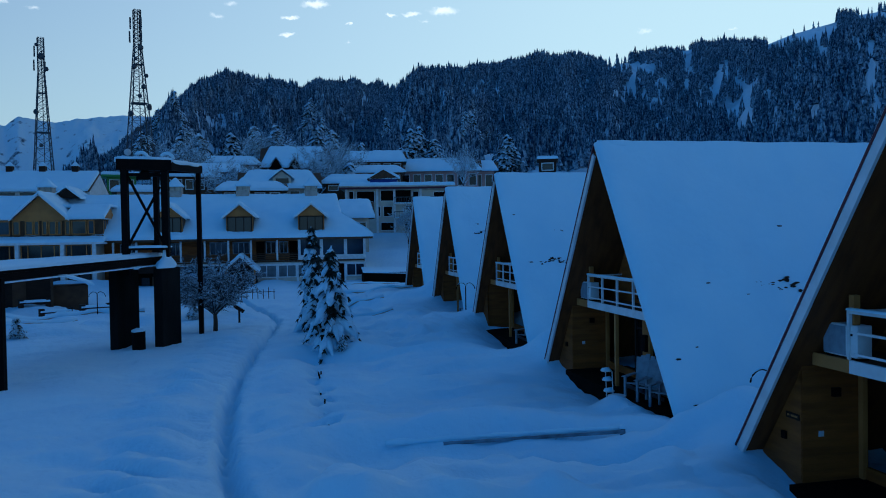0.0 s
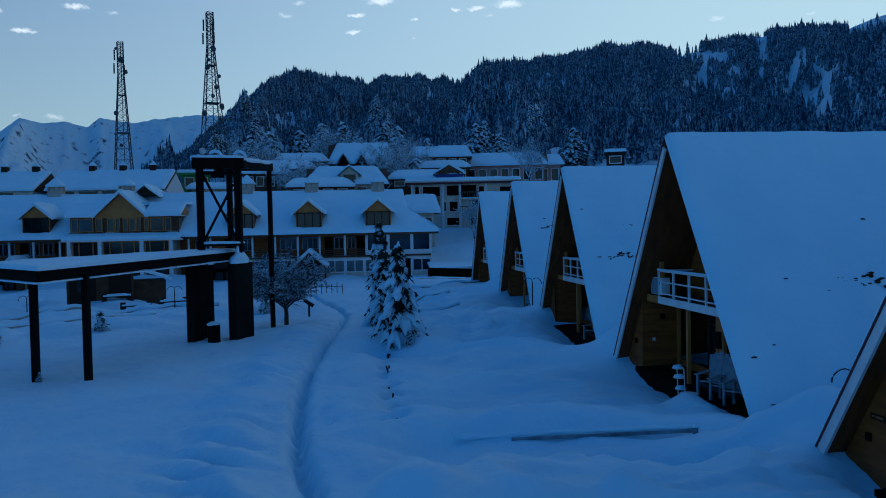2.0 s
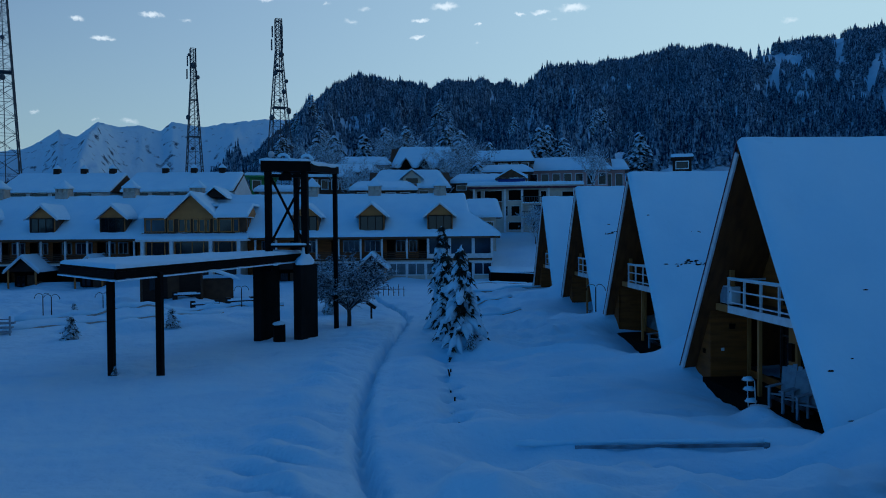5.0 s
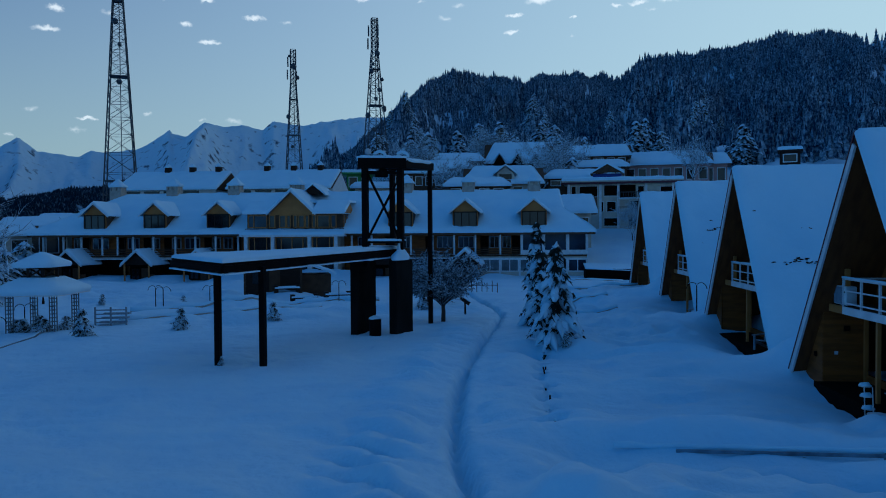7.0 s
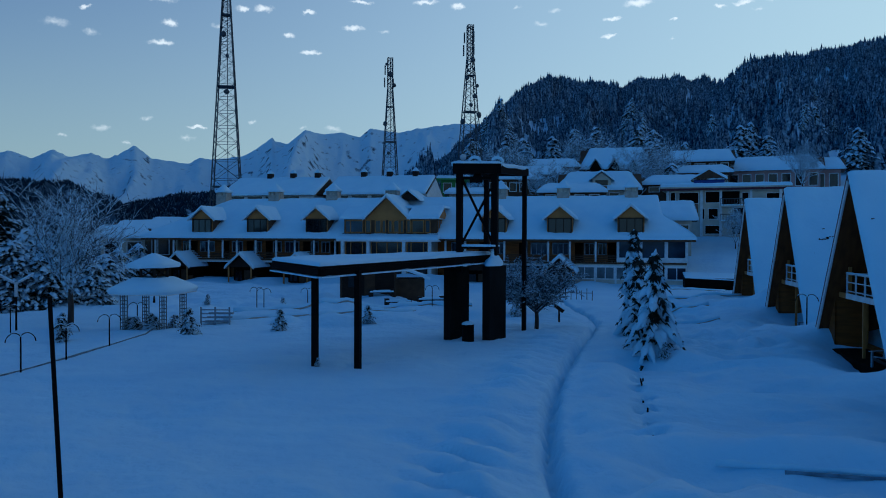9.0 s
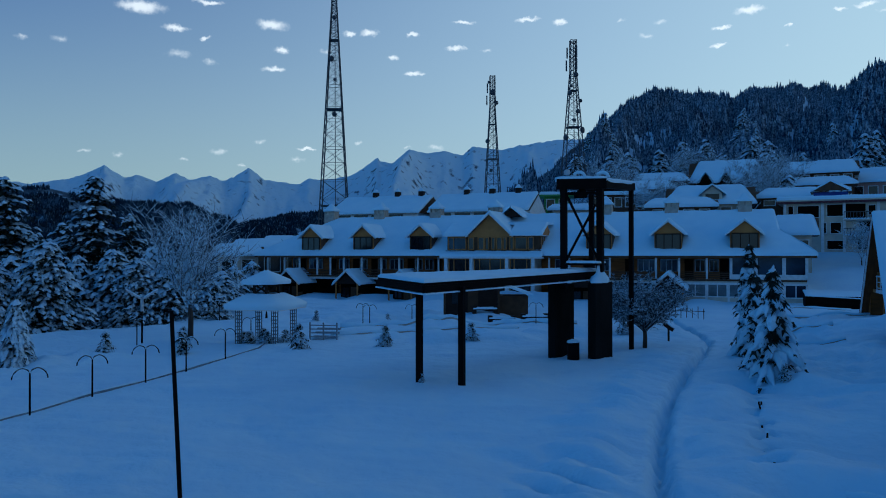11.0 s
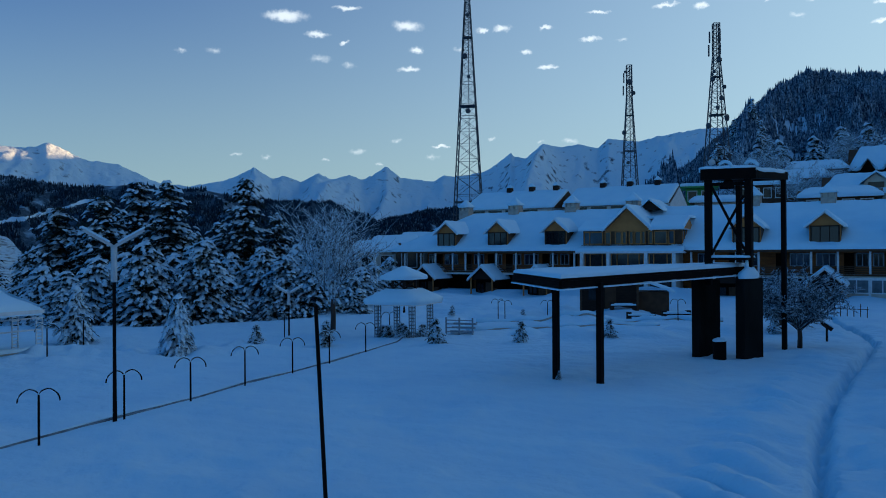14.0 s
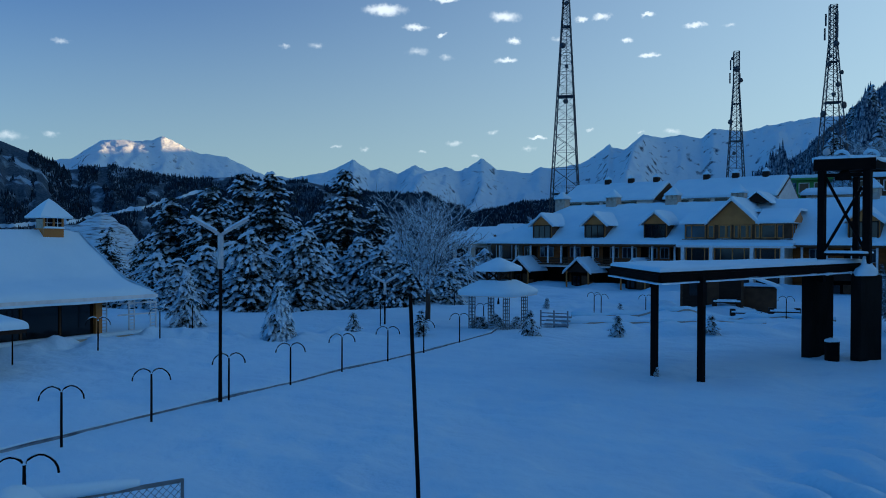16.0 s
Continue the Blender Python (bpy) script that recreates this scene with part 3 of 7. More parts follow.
    z = z - 0.42 * drop * (1 - np.exp(-drop / 14))
    # the rise at the lodge's valley end
    z = z + 1.6 * np.exp(-(((u + 62) / 7) ** 2 + ((v - 76) / 16) ** 2))
    return z


def axis(lo, hi, step, far):
    mid = list(np.arange(lo, hi, step))
    a, b, s = [], [], step
    x = mid[-1]
    while x < far:
        s *= 1.14
        x += s
        b.append(x)
    x, s = mid[0], step
    while x > -far:
        s *= 1.14
        x -= s
        a.append(x)
    return np.array(a[::-1] + mid + b)


gx, gy = axis(-36, 13, 0.15, 4200), axis(8, 56, 0.15, 4200)
GX, GY = np.meshgrid(gx, gy)
GZ = ground(GX, GY)


def sheet(name, X, Y, Z, mat, label, category):
    """A structure made from arrays of heights."""
    n, m = X.shape
    me = bpy.data.meshes.new(name)
    idx = np.arange(n * m).reshape(n, m)
    quads = np.stack([idx[:-1, :-1], idx[:-1, 1:], idx[1:, 1:], idx[1:, :-1]], -1).reshape(-1, 4)
    me.vertices.add(n * m)
    me.vertices.foreach_set("co", np.stack([X, Y, Z], -1).ravel())
    me.loops.add(quads.size)
    me.loops.foreach_set("vertex_index", quads.ravel())
    me.polygons.add(len(quads))
    me.polygons.foreach_set("loop_start", np.arange(len(quads)) * 4)
    me.update()
    me.validate()
    me.polygons.foreach_set("use_smooth", [True] * len(me.polygons))
    me.materials.append(mat)
    return tagged(new(name, me), label, category, kind="structure")


sheet("ground", GX, GY, GZ, SNOW, "deep drifted snow over the field and lane", "snow")


def polar(az0, az1, n_az, radii):
    az = np.radians(np.linspace(az0, az1, n_az))
    A, R = np.meshgrid(az, radii)
    return A, R, -R * np.sin(A), R * np.cos(A)


# the wooded hill
HILL_AZ = [-90, -45, -32.5, -30.7, -29.3, -28.3, -26.9, -25.6, -24.7, -23.3, -21.0, -19.5, -17.5, -15.9, -14.3, -13.8, -11.4, -9.7, -8.4, -5.4, -0.3, 1.5, 4.0, 7.4, 8.5, 11.1, 13.9, 16.3, 17.8, 20.1, 20.9, 23.8, 27]
HILL_EL = [9, 13.4, 13.9, 13.85, 13.55, 13.4, 13.15, 12.75, 12.45, 12.65, 12.95, 12.75, 12.45, 12.3, 12.0, 12.1, 12.8, 13.1, 12.65, 12.35, 12.1, 10.95, 11.05, 11.15, 10.65, 10.85, 11.5, 10.2, 9.2, 6.95, 6.05, 4.3, 2.5]
HILL_R = 640.0


def hill(A, R):
    az = np.degrees(A)
    el = np.interp(az, HILL_AZ[:], HILL_EL[:])
    top = EYE + HILL_R * np.tan(np.radians(el))
    t = np.clip((R - 150) / (HILL_R - 150), 0, 1)
    foot = EYE + 150 * np.tan(np.radians(np.interp(az, [-90, 10, 18, 24, 27], [3.0, 3.2, 2.6, 1.0, -3.0])))
    z = foot + (top - foot) * (0.62 * t + 0.38 * t * t)
    env = np.clip(t * 4, 0, 1) * np.clip((1 - t) * 5, 0, 1)
    z = z + env * (66 * (ridged(az / 7 + 3, R / 260) - 0.62) + 18 * (fbm(az / 1.6, R / 60) - 0.5))
    z = np.minimum(z, EYE + R * np.tan(np.radians(el - 0.1)))
    over = np.clip(R - HILL_R, 0, None)
    return z - 0.25 * over


A, R, X, Y = polar(-90, 27, 260, np.concatenate([np.linspace(150, 640, 90), np.linspace(660, 1400, 12)]))
sheet("hill", X, Y, hill(A, R), HILLSIDE, "steep hill under snow-dusted conifer forest", "hill")

# the far peaks; the first one still catches the sun
PEAK_AZ = [-30, 10, 17, 20.8, 24, 25.1, 27.4, 28.1, 29.5, 31.0, 32.2, 33.5, 34.4, 34.6, 35.0, 36.6, 38.9, 39.7, 40.5, 43, 43.8, 44.1, 44.4, 45.8, 46.8, 48.2, 49.2, 50.5, 51.8, 52.6, 53.6, 53.9, 54.2, 56, 58.4, 60.4, 61.9, 63.1, 65.3, 66.8, 67.5, 68.2, 69.3, 70.2, 71.5, 73.3, 76, 80, 100]
PEAK_EL = [7.5, 8.2, 8.6, 8.6, 8.2, 7.9, 8.2, 7.5, 7.85, 7.7, 8.0, 6.9, 7.1, 7.4, 7.0, 5.95, 5.6, 5.7, 5.25, 5.55, 6.2, 6.45, 6.2, 5.4, 5.75, 5.4, 5.85, 5.2, 5.65, 5.4, 6.05, 6.3, 6.0, 5.2, 4.75, 4.9, 5.6, 6.15, 6.4, 7.15, 7.45, 7.1, 7.0, 7.05, 6.95, 5.6, 5.2, 6.5, 6]
PEAK_R = 3300.0


def peaks(A, R):
    az = np.degrees(A)
    top = EYE + PEAK_R * np.tan(np.radians(np.interp(az, PEAK_AZ[:], PEAK_EL[:])))
    t = np.clip((R - 1500) / (PEAK_R - 1500), 0, 1)
    z = -160 + (top + 160) * t**1.35
    env = np.clip(t * 3, 0, 1) * np.clip((1 - t) * 7, 0, 1)
    z = z + env * (240 * (ridged(az / 7.5 + 11 + R / 2600, R / 1500 + 2, 3) - 0.62) + 60 * (ridged(az / 2.1 + R / 700, R / 700, 3) - 0.6) + 14 * (ridged(az / 0.9 - R / 500, R / 220, 3) - 0.6)) + np.clip(t * 3, 0, 1) * 12 * (ridged(az / 0.55 + 40, R / 120, 3) - 0.6) * (R <= PEAK_R + 1)
    # unseen raised ground behind the crest, added to keep sun off other tips
    far = np.clip(R - PEAK_R, 0, None)
    w = np.clip((60 - az) / 6, 0, 1) * np.clip(far / 120, 0, 1)
    sun_block = EYE + R * np.tan(np.radians(np.interp(az, PEAK_AZ[:], PEAK_EL[:]) - 0.5 - 0.0002 * far))
    z = (1 - w) * (z - 0.6 * far) + w * sun_block
    z = np.where(R <= PEAK_R + 1, np.minimum(z, EYE + R * np.tan(np.radians(np.interp(az, PEAK_AZ[:], PEAK_EL[:])))), z)
    return z + 9 * (fbm(az * 3.5, R / 40) - 0.5) * np.clip(t * 3, 0, 1) * (R <= PEAK_R + 1)


# the stretch to -30, hidden by the hill, is added to block the sun
A, R, X, Y = polar(-30, 100, 760, np.concatenate([np.linspace(1500, 3300, 120), np.linspace(3340, 5200, 18)]))
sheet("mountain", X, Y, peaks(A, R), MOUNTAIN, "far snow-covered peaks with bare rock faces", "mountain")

# the nearer dark ridge across the valley
RIDGE_AZ = [34, 38, 40.9, 43.3, 44.8, 45.9, 48.5, 51.8, 54.6, 57.6, 60.3, 62.3, 65.9, 68, 70.7, 73.6, 75.5, 77.5, 82, 100]
RIDGE_EL = [3.2, 3.3, 3.05, 2.55, 2.25, 2.8, 3.6, 3.75, 3.9, 4.55, 4.5, 4.75, 4.45, 4.8, 5.2, 4.8, 5.7, 6.5, 7.5, 8]
RIDGE_R = 1300.0


def ridge(A, R):
    az = np.degrees(A)
    top = EYE + RIDGE_R * np.tan(np.radians(np.interp(az, RIDGE_AZ[:], RIDGE_EL[:])))
    t = np.clip((R - 420) / (RIDGE_R - 420), 0, 1)
    z = -120 + (top + 120) * t**1.15
    env = np.clip(t * 3, 0, 1) * np.clip((1 - t) * 6, 0, 1)
    return z + env * (95 * (ridged(az / 6 + 5, R / 330 + 7) - 0.62) + 25 * (fbm(az / 1.2, R / 60) - 0.5)) - 0.5 * np.clip(R - RIDGE_R, 0, None)


A, R, X, Y = polar(34, 100, 300, np.concatenate([np.linspace(420, 1300, 80), np.linspace(1330, 2000, 8)]))
ROAD_AZ, ROAD_EL = [56, 62, 65.3, 66.6, 68.5, 70.8, 73.2, 80], [4.3, 3.9, 3.44, 2.96, 2.36, 1.83, 1.21, 0.6]  # a cut road, white with snow
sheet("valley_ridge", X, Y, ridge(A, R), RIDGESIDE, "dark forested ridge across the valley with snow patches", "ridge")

b, rows = Build(), []
for az in np.linspace(64.6, 79.0, 120):
    rr = np.linspace(440, 1290, 600)
    el = np.degrees(np.arctan2(ridge(np.full(600, radians(az)), rr) - EYE, rr))
    k = int(np.argmax(el > np.interp(az, ROAD_AZ[:], ROAD_EL[:])))
    rows.append([(-q * math.sin(radians(az)), q * math.cos(radians(az)), float(ridge(np.array([radians(az)]), np.array([q]))[0]) + h) for q, h in ((rr[k] - 4, 0.8), (rr[k], 1.8), (rr[k] + 3 + 2 * math.sin(3 * az), 2.4))])
road = thing("valley_road", pose(0, 0, 0), "snow-covered road cut across the far slope", "road", kind="structure")
part("roadway", b.grid(rows), TREESNOW, road, smooth=True)

# a terraced snowy knoll below the field
KNOLL_AZ = [66.2, 67.45, 69.0, 70.5, 71.5, 73.3, 76, 80, 86]
KNOLL_EL = [-3.6, -1.5, 0.16, 1.51, 1.89, 1.06, 0.6, 0.2, -1.0]


def knoll(A, R):
    az = np.degrees(A)
    top = EYE + 240 * np.tan(np.radians(np.interp(az, KNOLL_AZ[:], KNOLL_EL[:])))
    t = np.clip((R - 130) / 110, 0, 1)
    z = -26 + (top + 26) * t**0.9
    z = z + 0.5 * np.sin(z * 1.6 + 2 * fbm(az, R / 20)) + 1.6 * (fbm(az * 1.2, R / 12) - 0.5) * np.clip((1 - t) * 6, 0, 1)
    return z - 0.5 * np.clip(R - 240, 0, None)


A, R, X, Y = polar(66.2, 86, 130, np.concatenate([np.linspace(130, 240, 70), np.linspace(246, 300, 6)]))
sheet("knoll", X, Y, knoll(A, R), KNOLLSIDE, "snowy knoll with narrow terraces below the field", "hillside")

# ---- the A-frame cabins along the lane ----
APEX, SLOPE, DEEP = 7.3, 0.64, 11.0  # height of the ridge, half width per metre down, length
FLOOR = 2.5


def half(z, inset=0.0):
    return (APEX - z) * SLOPE - inset


def cabin(m, seed, label):
    c = thing("a_frame_cabin", m, label, "cabin", "cabins along the lane")
    z0 = -0.9
    # two roof planes meeting at the ridge
    for side in (1, -1):
        t = 0.2 if side > 0 else 0.06
        outer = [(side * half(z0), z0), (0, APEX), (0, APEX - t / SLOPE * 0.9), (side * (half(z0) - t), z0)]
        part("roof", Build().prism(outer if side > 0 else outer[::-1], 0.0, DEEP), SOFFIT, c)
        if side > 0:
            b = Build()
            b.beam((-0.02, side * (half(z0) - 0.12), z0), (-0.02, side * 0.12, APEX - 0.28), 0.06, 0.24)
            part("bargeboard", b, WHITE, c, "white bargeboard")
            b = Build()
            b.beam((-0.045, side * (half(z0) + 0.02), z0), (-0.045, side * 0.0, APEX + 0.04), 0.045, 0.045)
            part("flashing", b, MAROON, c, "dark maroon metal flashing")
        # snow on the slope
        nrm = Vector((0, side * APEX, APEX * SLOPE)).normalized()
        s = Build()
        lip = -0.02 if side > 0 else -0.07
        p = [(lip, side * half(z0, -0.02), z0), (DEEP - 0.03, side * half(z0, -0.02), z0), (DEEP - 0.03, side * 0.0, APEX), (lip, 0.0, APEX)]
        if side < 0:
            p = [p[1], p[0], p[3], p[2]]
        s.snow(*p, 0.2, roll=0.3, nu=44, nv=34, lift=nrm, rough=0.45, seed=seed + side, open_sides="23")
        part("roof_snow", s, SNOW_ROOF, c, "thick snow blanket on the roof slope", smooth=True)
    s = Build()
    s.tube([(0.05 + i * (DEEP - 0.1) / 14, 0.05 * math.sin(i * 1.7 + seed), APEX - 0.07 + 0.025 * math.sin(i * 2.3)) for i in range(15)], [0.2] * 15, 8)
    part("ridge_snow", s, SNOW_ROOF, c, smooth=True)
    # back wall
    part("back_wall", Build().prism([(-half(z0, 0.2), z0), (half(z0, 0.2), z0), (0, APEX - 0.4)], DEEP - 0.3, DEEP - 0.15), BROWNWOOD, c)
    # upper front wall, set back behind the balcony
    part("gable_wall", Build().prism([(-half(FLOOR, 0.22), FLOOR), (half(FLOOR, 0.22), FLOOR), (0, APEX - 0.5)], 1.75, 1.9), CLADDING, c)
    part("balcony_door", Build().box(1.70, 1.755, -0.95, 0.75, FLOOR + 0.12, FLOOR + 2.1), GLASS, c, "dark glazed balcony door")
    for y in (-1.0, -0.1, 0.75):
        part("door_stile", Build().box(1.66, 1.75, y, y + 0.07, FLOOR + 0.12, FLOOR + 2.15), DARKWOOD, c)
    # balcony
    w = half(FLOOR, 0.2)
    part("balcony_floor", Build().box(0.58, 1.9, -w, w, FLOOR - 0.16, FLOOR), BROWNWOOD, c)
    part("balcony_fascia", Build().box(0.52, 0.58, -w - 0.02, 2.0, FLOOR - 0.2, FLOOR + 0.02), WHITE, c, "white edge board")
    part("balcony_fascia", Build().box(0.52, 0.58, 2.0, w + 0.02, FLOOR - 0.2, FLOOR + 0.02), OCHRE, c)
    rail = part("railing", Build().box(0.56, 0.62, -w + 0.3, 2.1, FLOOR + 0.8, FLOOR + 0.86), WHITE, c, "white railing")
    for y in (2.04, 0.95, -0.1, -1.15, -w + 0.3):
        part("post", Build().box(0.56, 0.62, y, y + 0.06, FLOOR, FLOOR + 0.82), WHITE, rail)
    for z in (0.1, 0.46):
        part("bar", Build().box(0.575, 0.605, -w + 0.3, 2.1, FLOOR + z, FLOOR + z + 0.04), WHITE, rail)
    side_rail = part("bar", Build().box(0.6, 1.75, 2.05, 2.09, FLOOR + 0.8, FLOOR + 0.85), WHITE, rail)
    part("snow_cap", Build().snow((0.54, -w + 0.3, FLOOR + 0.855), (0.65, -w + 0.3, FLOOR + 0.855), (0.65, 2.1, FLOOR + 0.855), (0.54, 2.1, FLOOR + 0.855), 0.04, roll=0.03, nu=2, nv=14), SNOW_ROOF, rail, smooth=True)
    part("column", Build().box(0.64, 0.76, 2.02, 2.14, FLOOR, APEX - 2.14 / SLOPE - 0.35), OCHRE, c, "tan timber column")
    part("column", Build().box(0.56, 0.66, 0.0, 0.1, 0.1, FLOOR - 0.16), OCHRE, c, "tan timber column")
    # ground floor: a leaning front panel, the return wall of the porch, and the glazed wall at its back
    top = FLOOR - 0.16
    part("front_panel", Build().prism([(3.05, z0), (half(z0, 0.22), z0), (3.05, APEX - 3.27 / SLOPE)], 0.42, 0.5), CLADDING, c)
    part("return_wall", Build().box(0.42, 1.65, 3.05, 3.15, z0, top), CLADDING, c)
    part("corner_board", Build().box(1.6, 1.7, 2.93, 3.045, z0, top), OCHRE, c)
    part("dado", Build().box(1.66, 1.74, -0.95, 2.93, z0, 0.34), CLADDING, c)
    part("lintel", Build().box(1.66, 1.74, -0.95, 2.93, 2.1, top), CLADDING, c)
    part("pier", Build().box(1.6, 1.74, -0.13, 0.35, 0.34, 2.1), OCHRE, c)
    for y0, y1 in ((-0.95, -0.13), (0.35, 0.87)):
        win = part("window", Build().box(1.70, 1.73, y0, y1, 0.34, 2.1), GLASS, c, "window reflecting the blue sky")
        part("mullion", Build().box(1.67, 1.72, y0, y1, 1.7, 1.75), DARKWOOD, win)
    part("door_frame", Build().box(1.64, 1.74, 0.87, 0.95, 0.34, 2.1), DARKWOOD, c)
    # shade of the room and porch, put in as near-black surfaces
    part("inner_wall", Build().prism([(-half(z0, 0.22), z0), (half(z0, 0.22), z0), (half(top, 0.22), top), (-half(top, 0.22), top)], 3.3, 3.4), DARKROOM, c, "near-black sheet for the shaded room behind the open door")
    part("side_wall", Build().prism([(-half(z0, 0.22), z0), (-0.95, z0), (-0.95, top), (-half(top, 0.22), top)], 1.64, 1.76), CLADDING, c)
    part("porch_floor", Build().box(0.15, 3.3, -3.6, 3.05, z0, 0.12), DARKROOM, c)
    return c


CABIN_LABELS = ["ochre timber A-frame cabin, snow-covered roof, balcony with air conditioner", "ochre timber A-frame cabin, pale chairs on its porch, snowy roof"] + ["ochre timber A-frame cabin with white balcony under thick roof snow"] * 3
CABIN_POSES = []
for i, (cx, cy) in enumerate(CABINS):
    CABIN_POSES.append(pose(cx, cy, 0, 0, 0, ROW_TURN))
    cabin(CABIN_POSES[-1], 3.7 * i, CABIN_LABELS[i])

# ---- the long lodge ----
LODGE = Matrix.Rotation(radians(LODGE_TURN), 4, "Z") @ Matrix.Translation((0, LODGE_D, 0))
lodge = thing("lodge", LODGE, "long two-storey cream lodge with dormers under thick snow", "lodge")
U0, U1 = -54.2, 5.5       # ends of the front wall
EAVE, RIDGE, BACK = 4.62, 9.55, 6.6  # eave height, ridge height and its depth
FL = 2.25                 # upper floor

part("back_wall", Build().box(U0 + 0.9, U1, 1.9, 2.1, -2.0, EAVE), CLADDING, lodge)
part("end_wall", Build().box(U1 - 0.2, U1, 2.1, 12.5, -2.0, EAVE), CREAM, lodge)
part("end_wall", Build().box(U0, U0 + 0.2, 2.1, 12.5, -2.0, EAVE), CREAM, lodge)
part("veranda_floor", Build().box(-55.8, U1 + 0.05, -0.05, 1.9, FL - 0.3, FL), CREAM, lodge)
part("floor_edge", Build().box(-55.8, U1 + 0.07, -0.1, -0.05, FL - 0.16, FL + 0.03), BROWNWOOD, lodge)
part("eave_board", Build().box(U0 - 2.9, U1 + 0.9, -0.72, -0.62, EAVE - 0.22, EAVE), BROWNWOOD, lodge)
part("soffit", Build().box(U0 - 2.8, U1 + 0.8, -0.62, 2.0, EAVE - 0.12, EAVE - 0.06), WHITE, lodge)
# roof body with hipped ends and the snow on it
RL, RR = -49.0, 3.0
A0, A1, A2, A3 = (U0 - 3.0, -0.75, EAVE), (U1 + 1.0, -0.75, EAVE), (RR, BACK, RIDGE - 0.35), (RL, BACK, RIDGE - 0.35)
B0, B1 = (U0 - 3.0, 14.0, EAVE), (U1 + 1.0, 14.0, EAVE)
KNEE = 0.52
M0, M1 = (tuple(Vector(A0).lerp(Vector(A3), KNEE))), (RR + 0.35, -0.75 + KNEE * (BACK + 0.75), EAVE + KNEE * (RIDGE - 0.35 - EAVE))
M2 = (RR + 0.35, 14.0 - KNEE * (14.0 - BACK), M1[2])
part("roof", Build().add([A0, A1, A2, A3, B0, B1, M1, M0, M2], [(0, 1, 6, 7), (7, 6, 2, 3), (5, 4, 3, 2, 8), (4, 0, 7, 3), (1, 5, 8, 6), (6, 8, 2), (0, 4, 5, 1)]), BROWNWOOD, lodge)
part("roof_snow", Build().snow(A0, A1, M1, M0, 0.38, roll=0.35, nu=110, nv=9, rough=0.35, seed=2, open_sides="3"), SNOW_ROOF, lodge, "deep snow over the whole roof", smooth=True)
part("roof_snow", Build().snow(M0, M1, A2, A3, 0.38, roll=0.3, nu=110, nv=8, rough=0.35, seed=2, open_sides="23"), SNOW_ROOF, lodge, "deep snow over the whole roof", smooth=True)
s = Build().snow(B0, A0, A3, A3, 0.38, roll=0.35, nu=14, nv=10, seed=5, open_sides="13")
part("hip_snow", Build().snow(A1, B1, M2, M1, 0.38, roll=0.35, nu=14, nv=8, seed=6, open_sides="03"), SNOW_ROOF, lodge, smooth=True)
part("hip_snow", s, SNOW_ROOF, lodge, smooth=True)


def veranda_post(u):
    part("post", Build().box(u - 0.09, u + 0.09, -0.02, 0.16, FL, EAVE - 0.1), WHITE, lodge, "white post")


def lodge_window(u, w, z, h, y=1.9, mat=GLASS, frame_mat=BROWNWOOD, bars=2):
    win = part("window", Build().box(u - w / 2, u + w / 2, y - 0.04, y, z, z + h), mat, lodge)
    part("window_frame", Build().ring(u - w / 2 - 0.06, u + w / 2 + 0.06, z - 0.07, z + h + 0.07, 0.11, y - 0.1, y - 0.02), frame_mat, win)
    for i in range(1, bars):
        x = u - w / 2 + i * w / bars
        part("mullion", Build().box(x - 0.045, x + 0.045, y - 0.09, y - 0.03, z + 0.04, z + h - 0.04), frame_mat, win)
    return win


POSTS = [-55.63, -53.15, -50.96, -48.44, -46.61, -44.76, -42.34, -39.76, -37.43, -35.06, -32.47]
POSTS_E = [-19.6, -17.4, -15.2, -13.1, -10.75, -8.41, -6.14, -3.49, -1.27, 1.05, 3.57, 5.6]
for u in POSTS + POSTS_E:
    veranda_post(u)


def veranda_bay(a, b, kind):
    """One bay of the upper veranda: o open, w window, d door beside a panel, b big blue panes at the front."""
    w = b - a
    if kind == "o":
        return
    if kind == "b":
        win = part("window", Build().box(a + 0.09, b - 0.09, 0.08, 0.11, FL + 0.5, EAVE - 0.18), BLUEGLASS, lodge, "large pane tinted blue for the sky's reflection")
        part("window_frame", Build().ring(a + 0.09, b - 0.09, FL + 0.44, EAVE - 0.14, 0.08, 0.03, 0.1), WHITE, win)
        part("panel", Build().box(a + 0.09, b - 0.09, 0.05, 0.12, FL, FL + 0.44), WHITE, lodge)
        return
    n = len(kind)
    for i, k in enumerate(kind):
        x0, x1 = a + 0.1 + i * (w - 0.2) / n, a + 0.1 + (i + 1) * (w - 0.2) / n
        if k == "w":
            lodge_window((x0 + x1) / 2, (x1 - x0) * 0.8, FL + 0.75, 1.2, mat=BLUEGLASS if n == 1 else GLASS, frame_mat=CHAIRPAINT, bars=3 if n == 1 else 2)
        else:
            m = x1 - 0.5 if i == 0 else x0 + 0.5
            part("door", Build().box(m - 0.42, m + 0.42, 1.84, 1.9, FL + 0.02, FL + 2.0), DARKROOM, lodge, "near-black sheet for a shaded open veranda door")
            part("door_frame", Build().box(m + 0.42, m + 0.52, 1.8, 1.9, FL + 0.02, FL + 2.05), BROWNWOOD, lodge)
    r = part("railing", Build().box(a + 0.09, b - 0.09, 0.03, 0.09, FL + 0.72, FL + 0.78), BROWNWOOD, lodge)
    for z in (0.14, 0.34, 0.53):
        part("bar", Build().box(a + 0.09, b - 0.09, 0.04, 0.08, FL + z, FL + z + 0.1), BROWNWOOD, r)


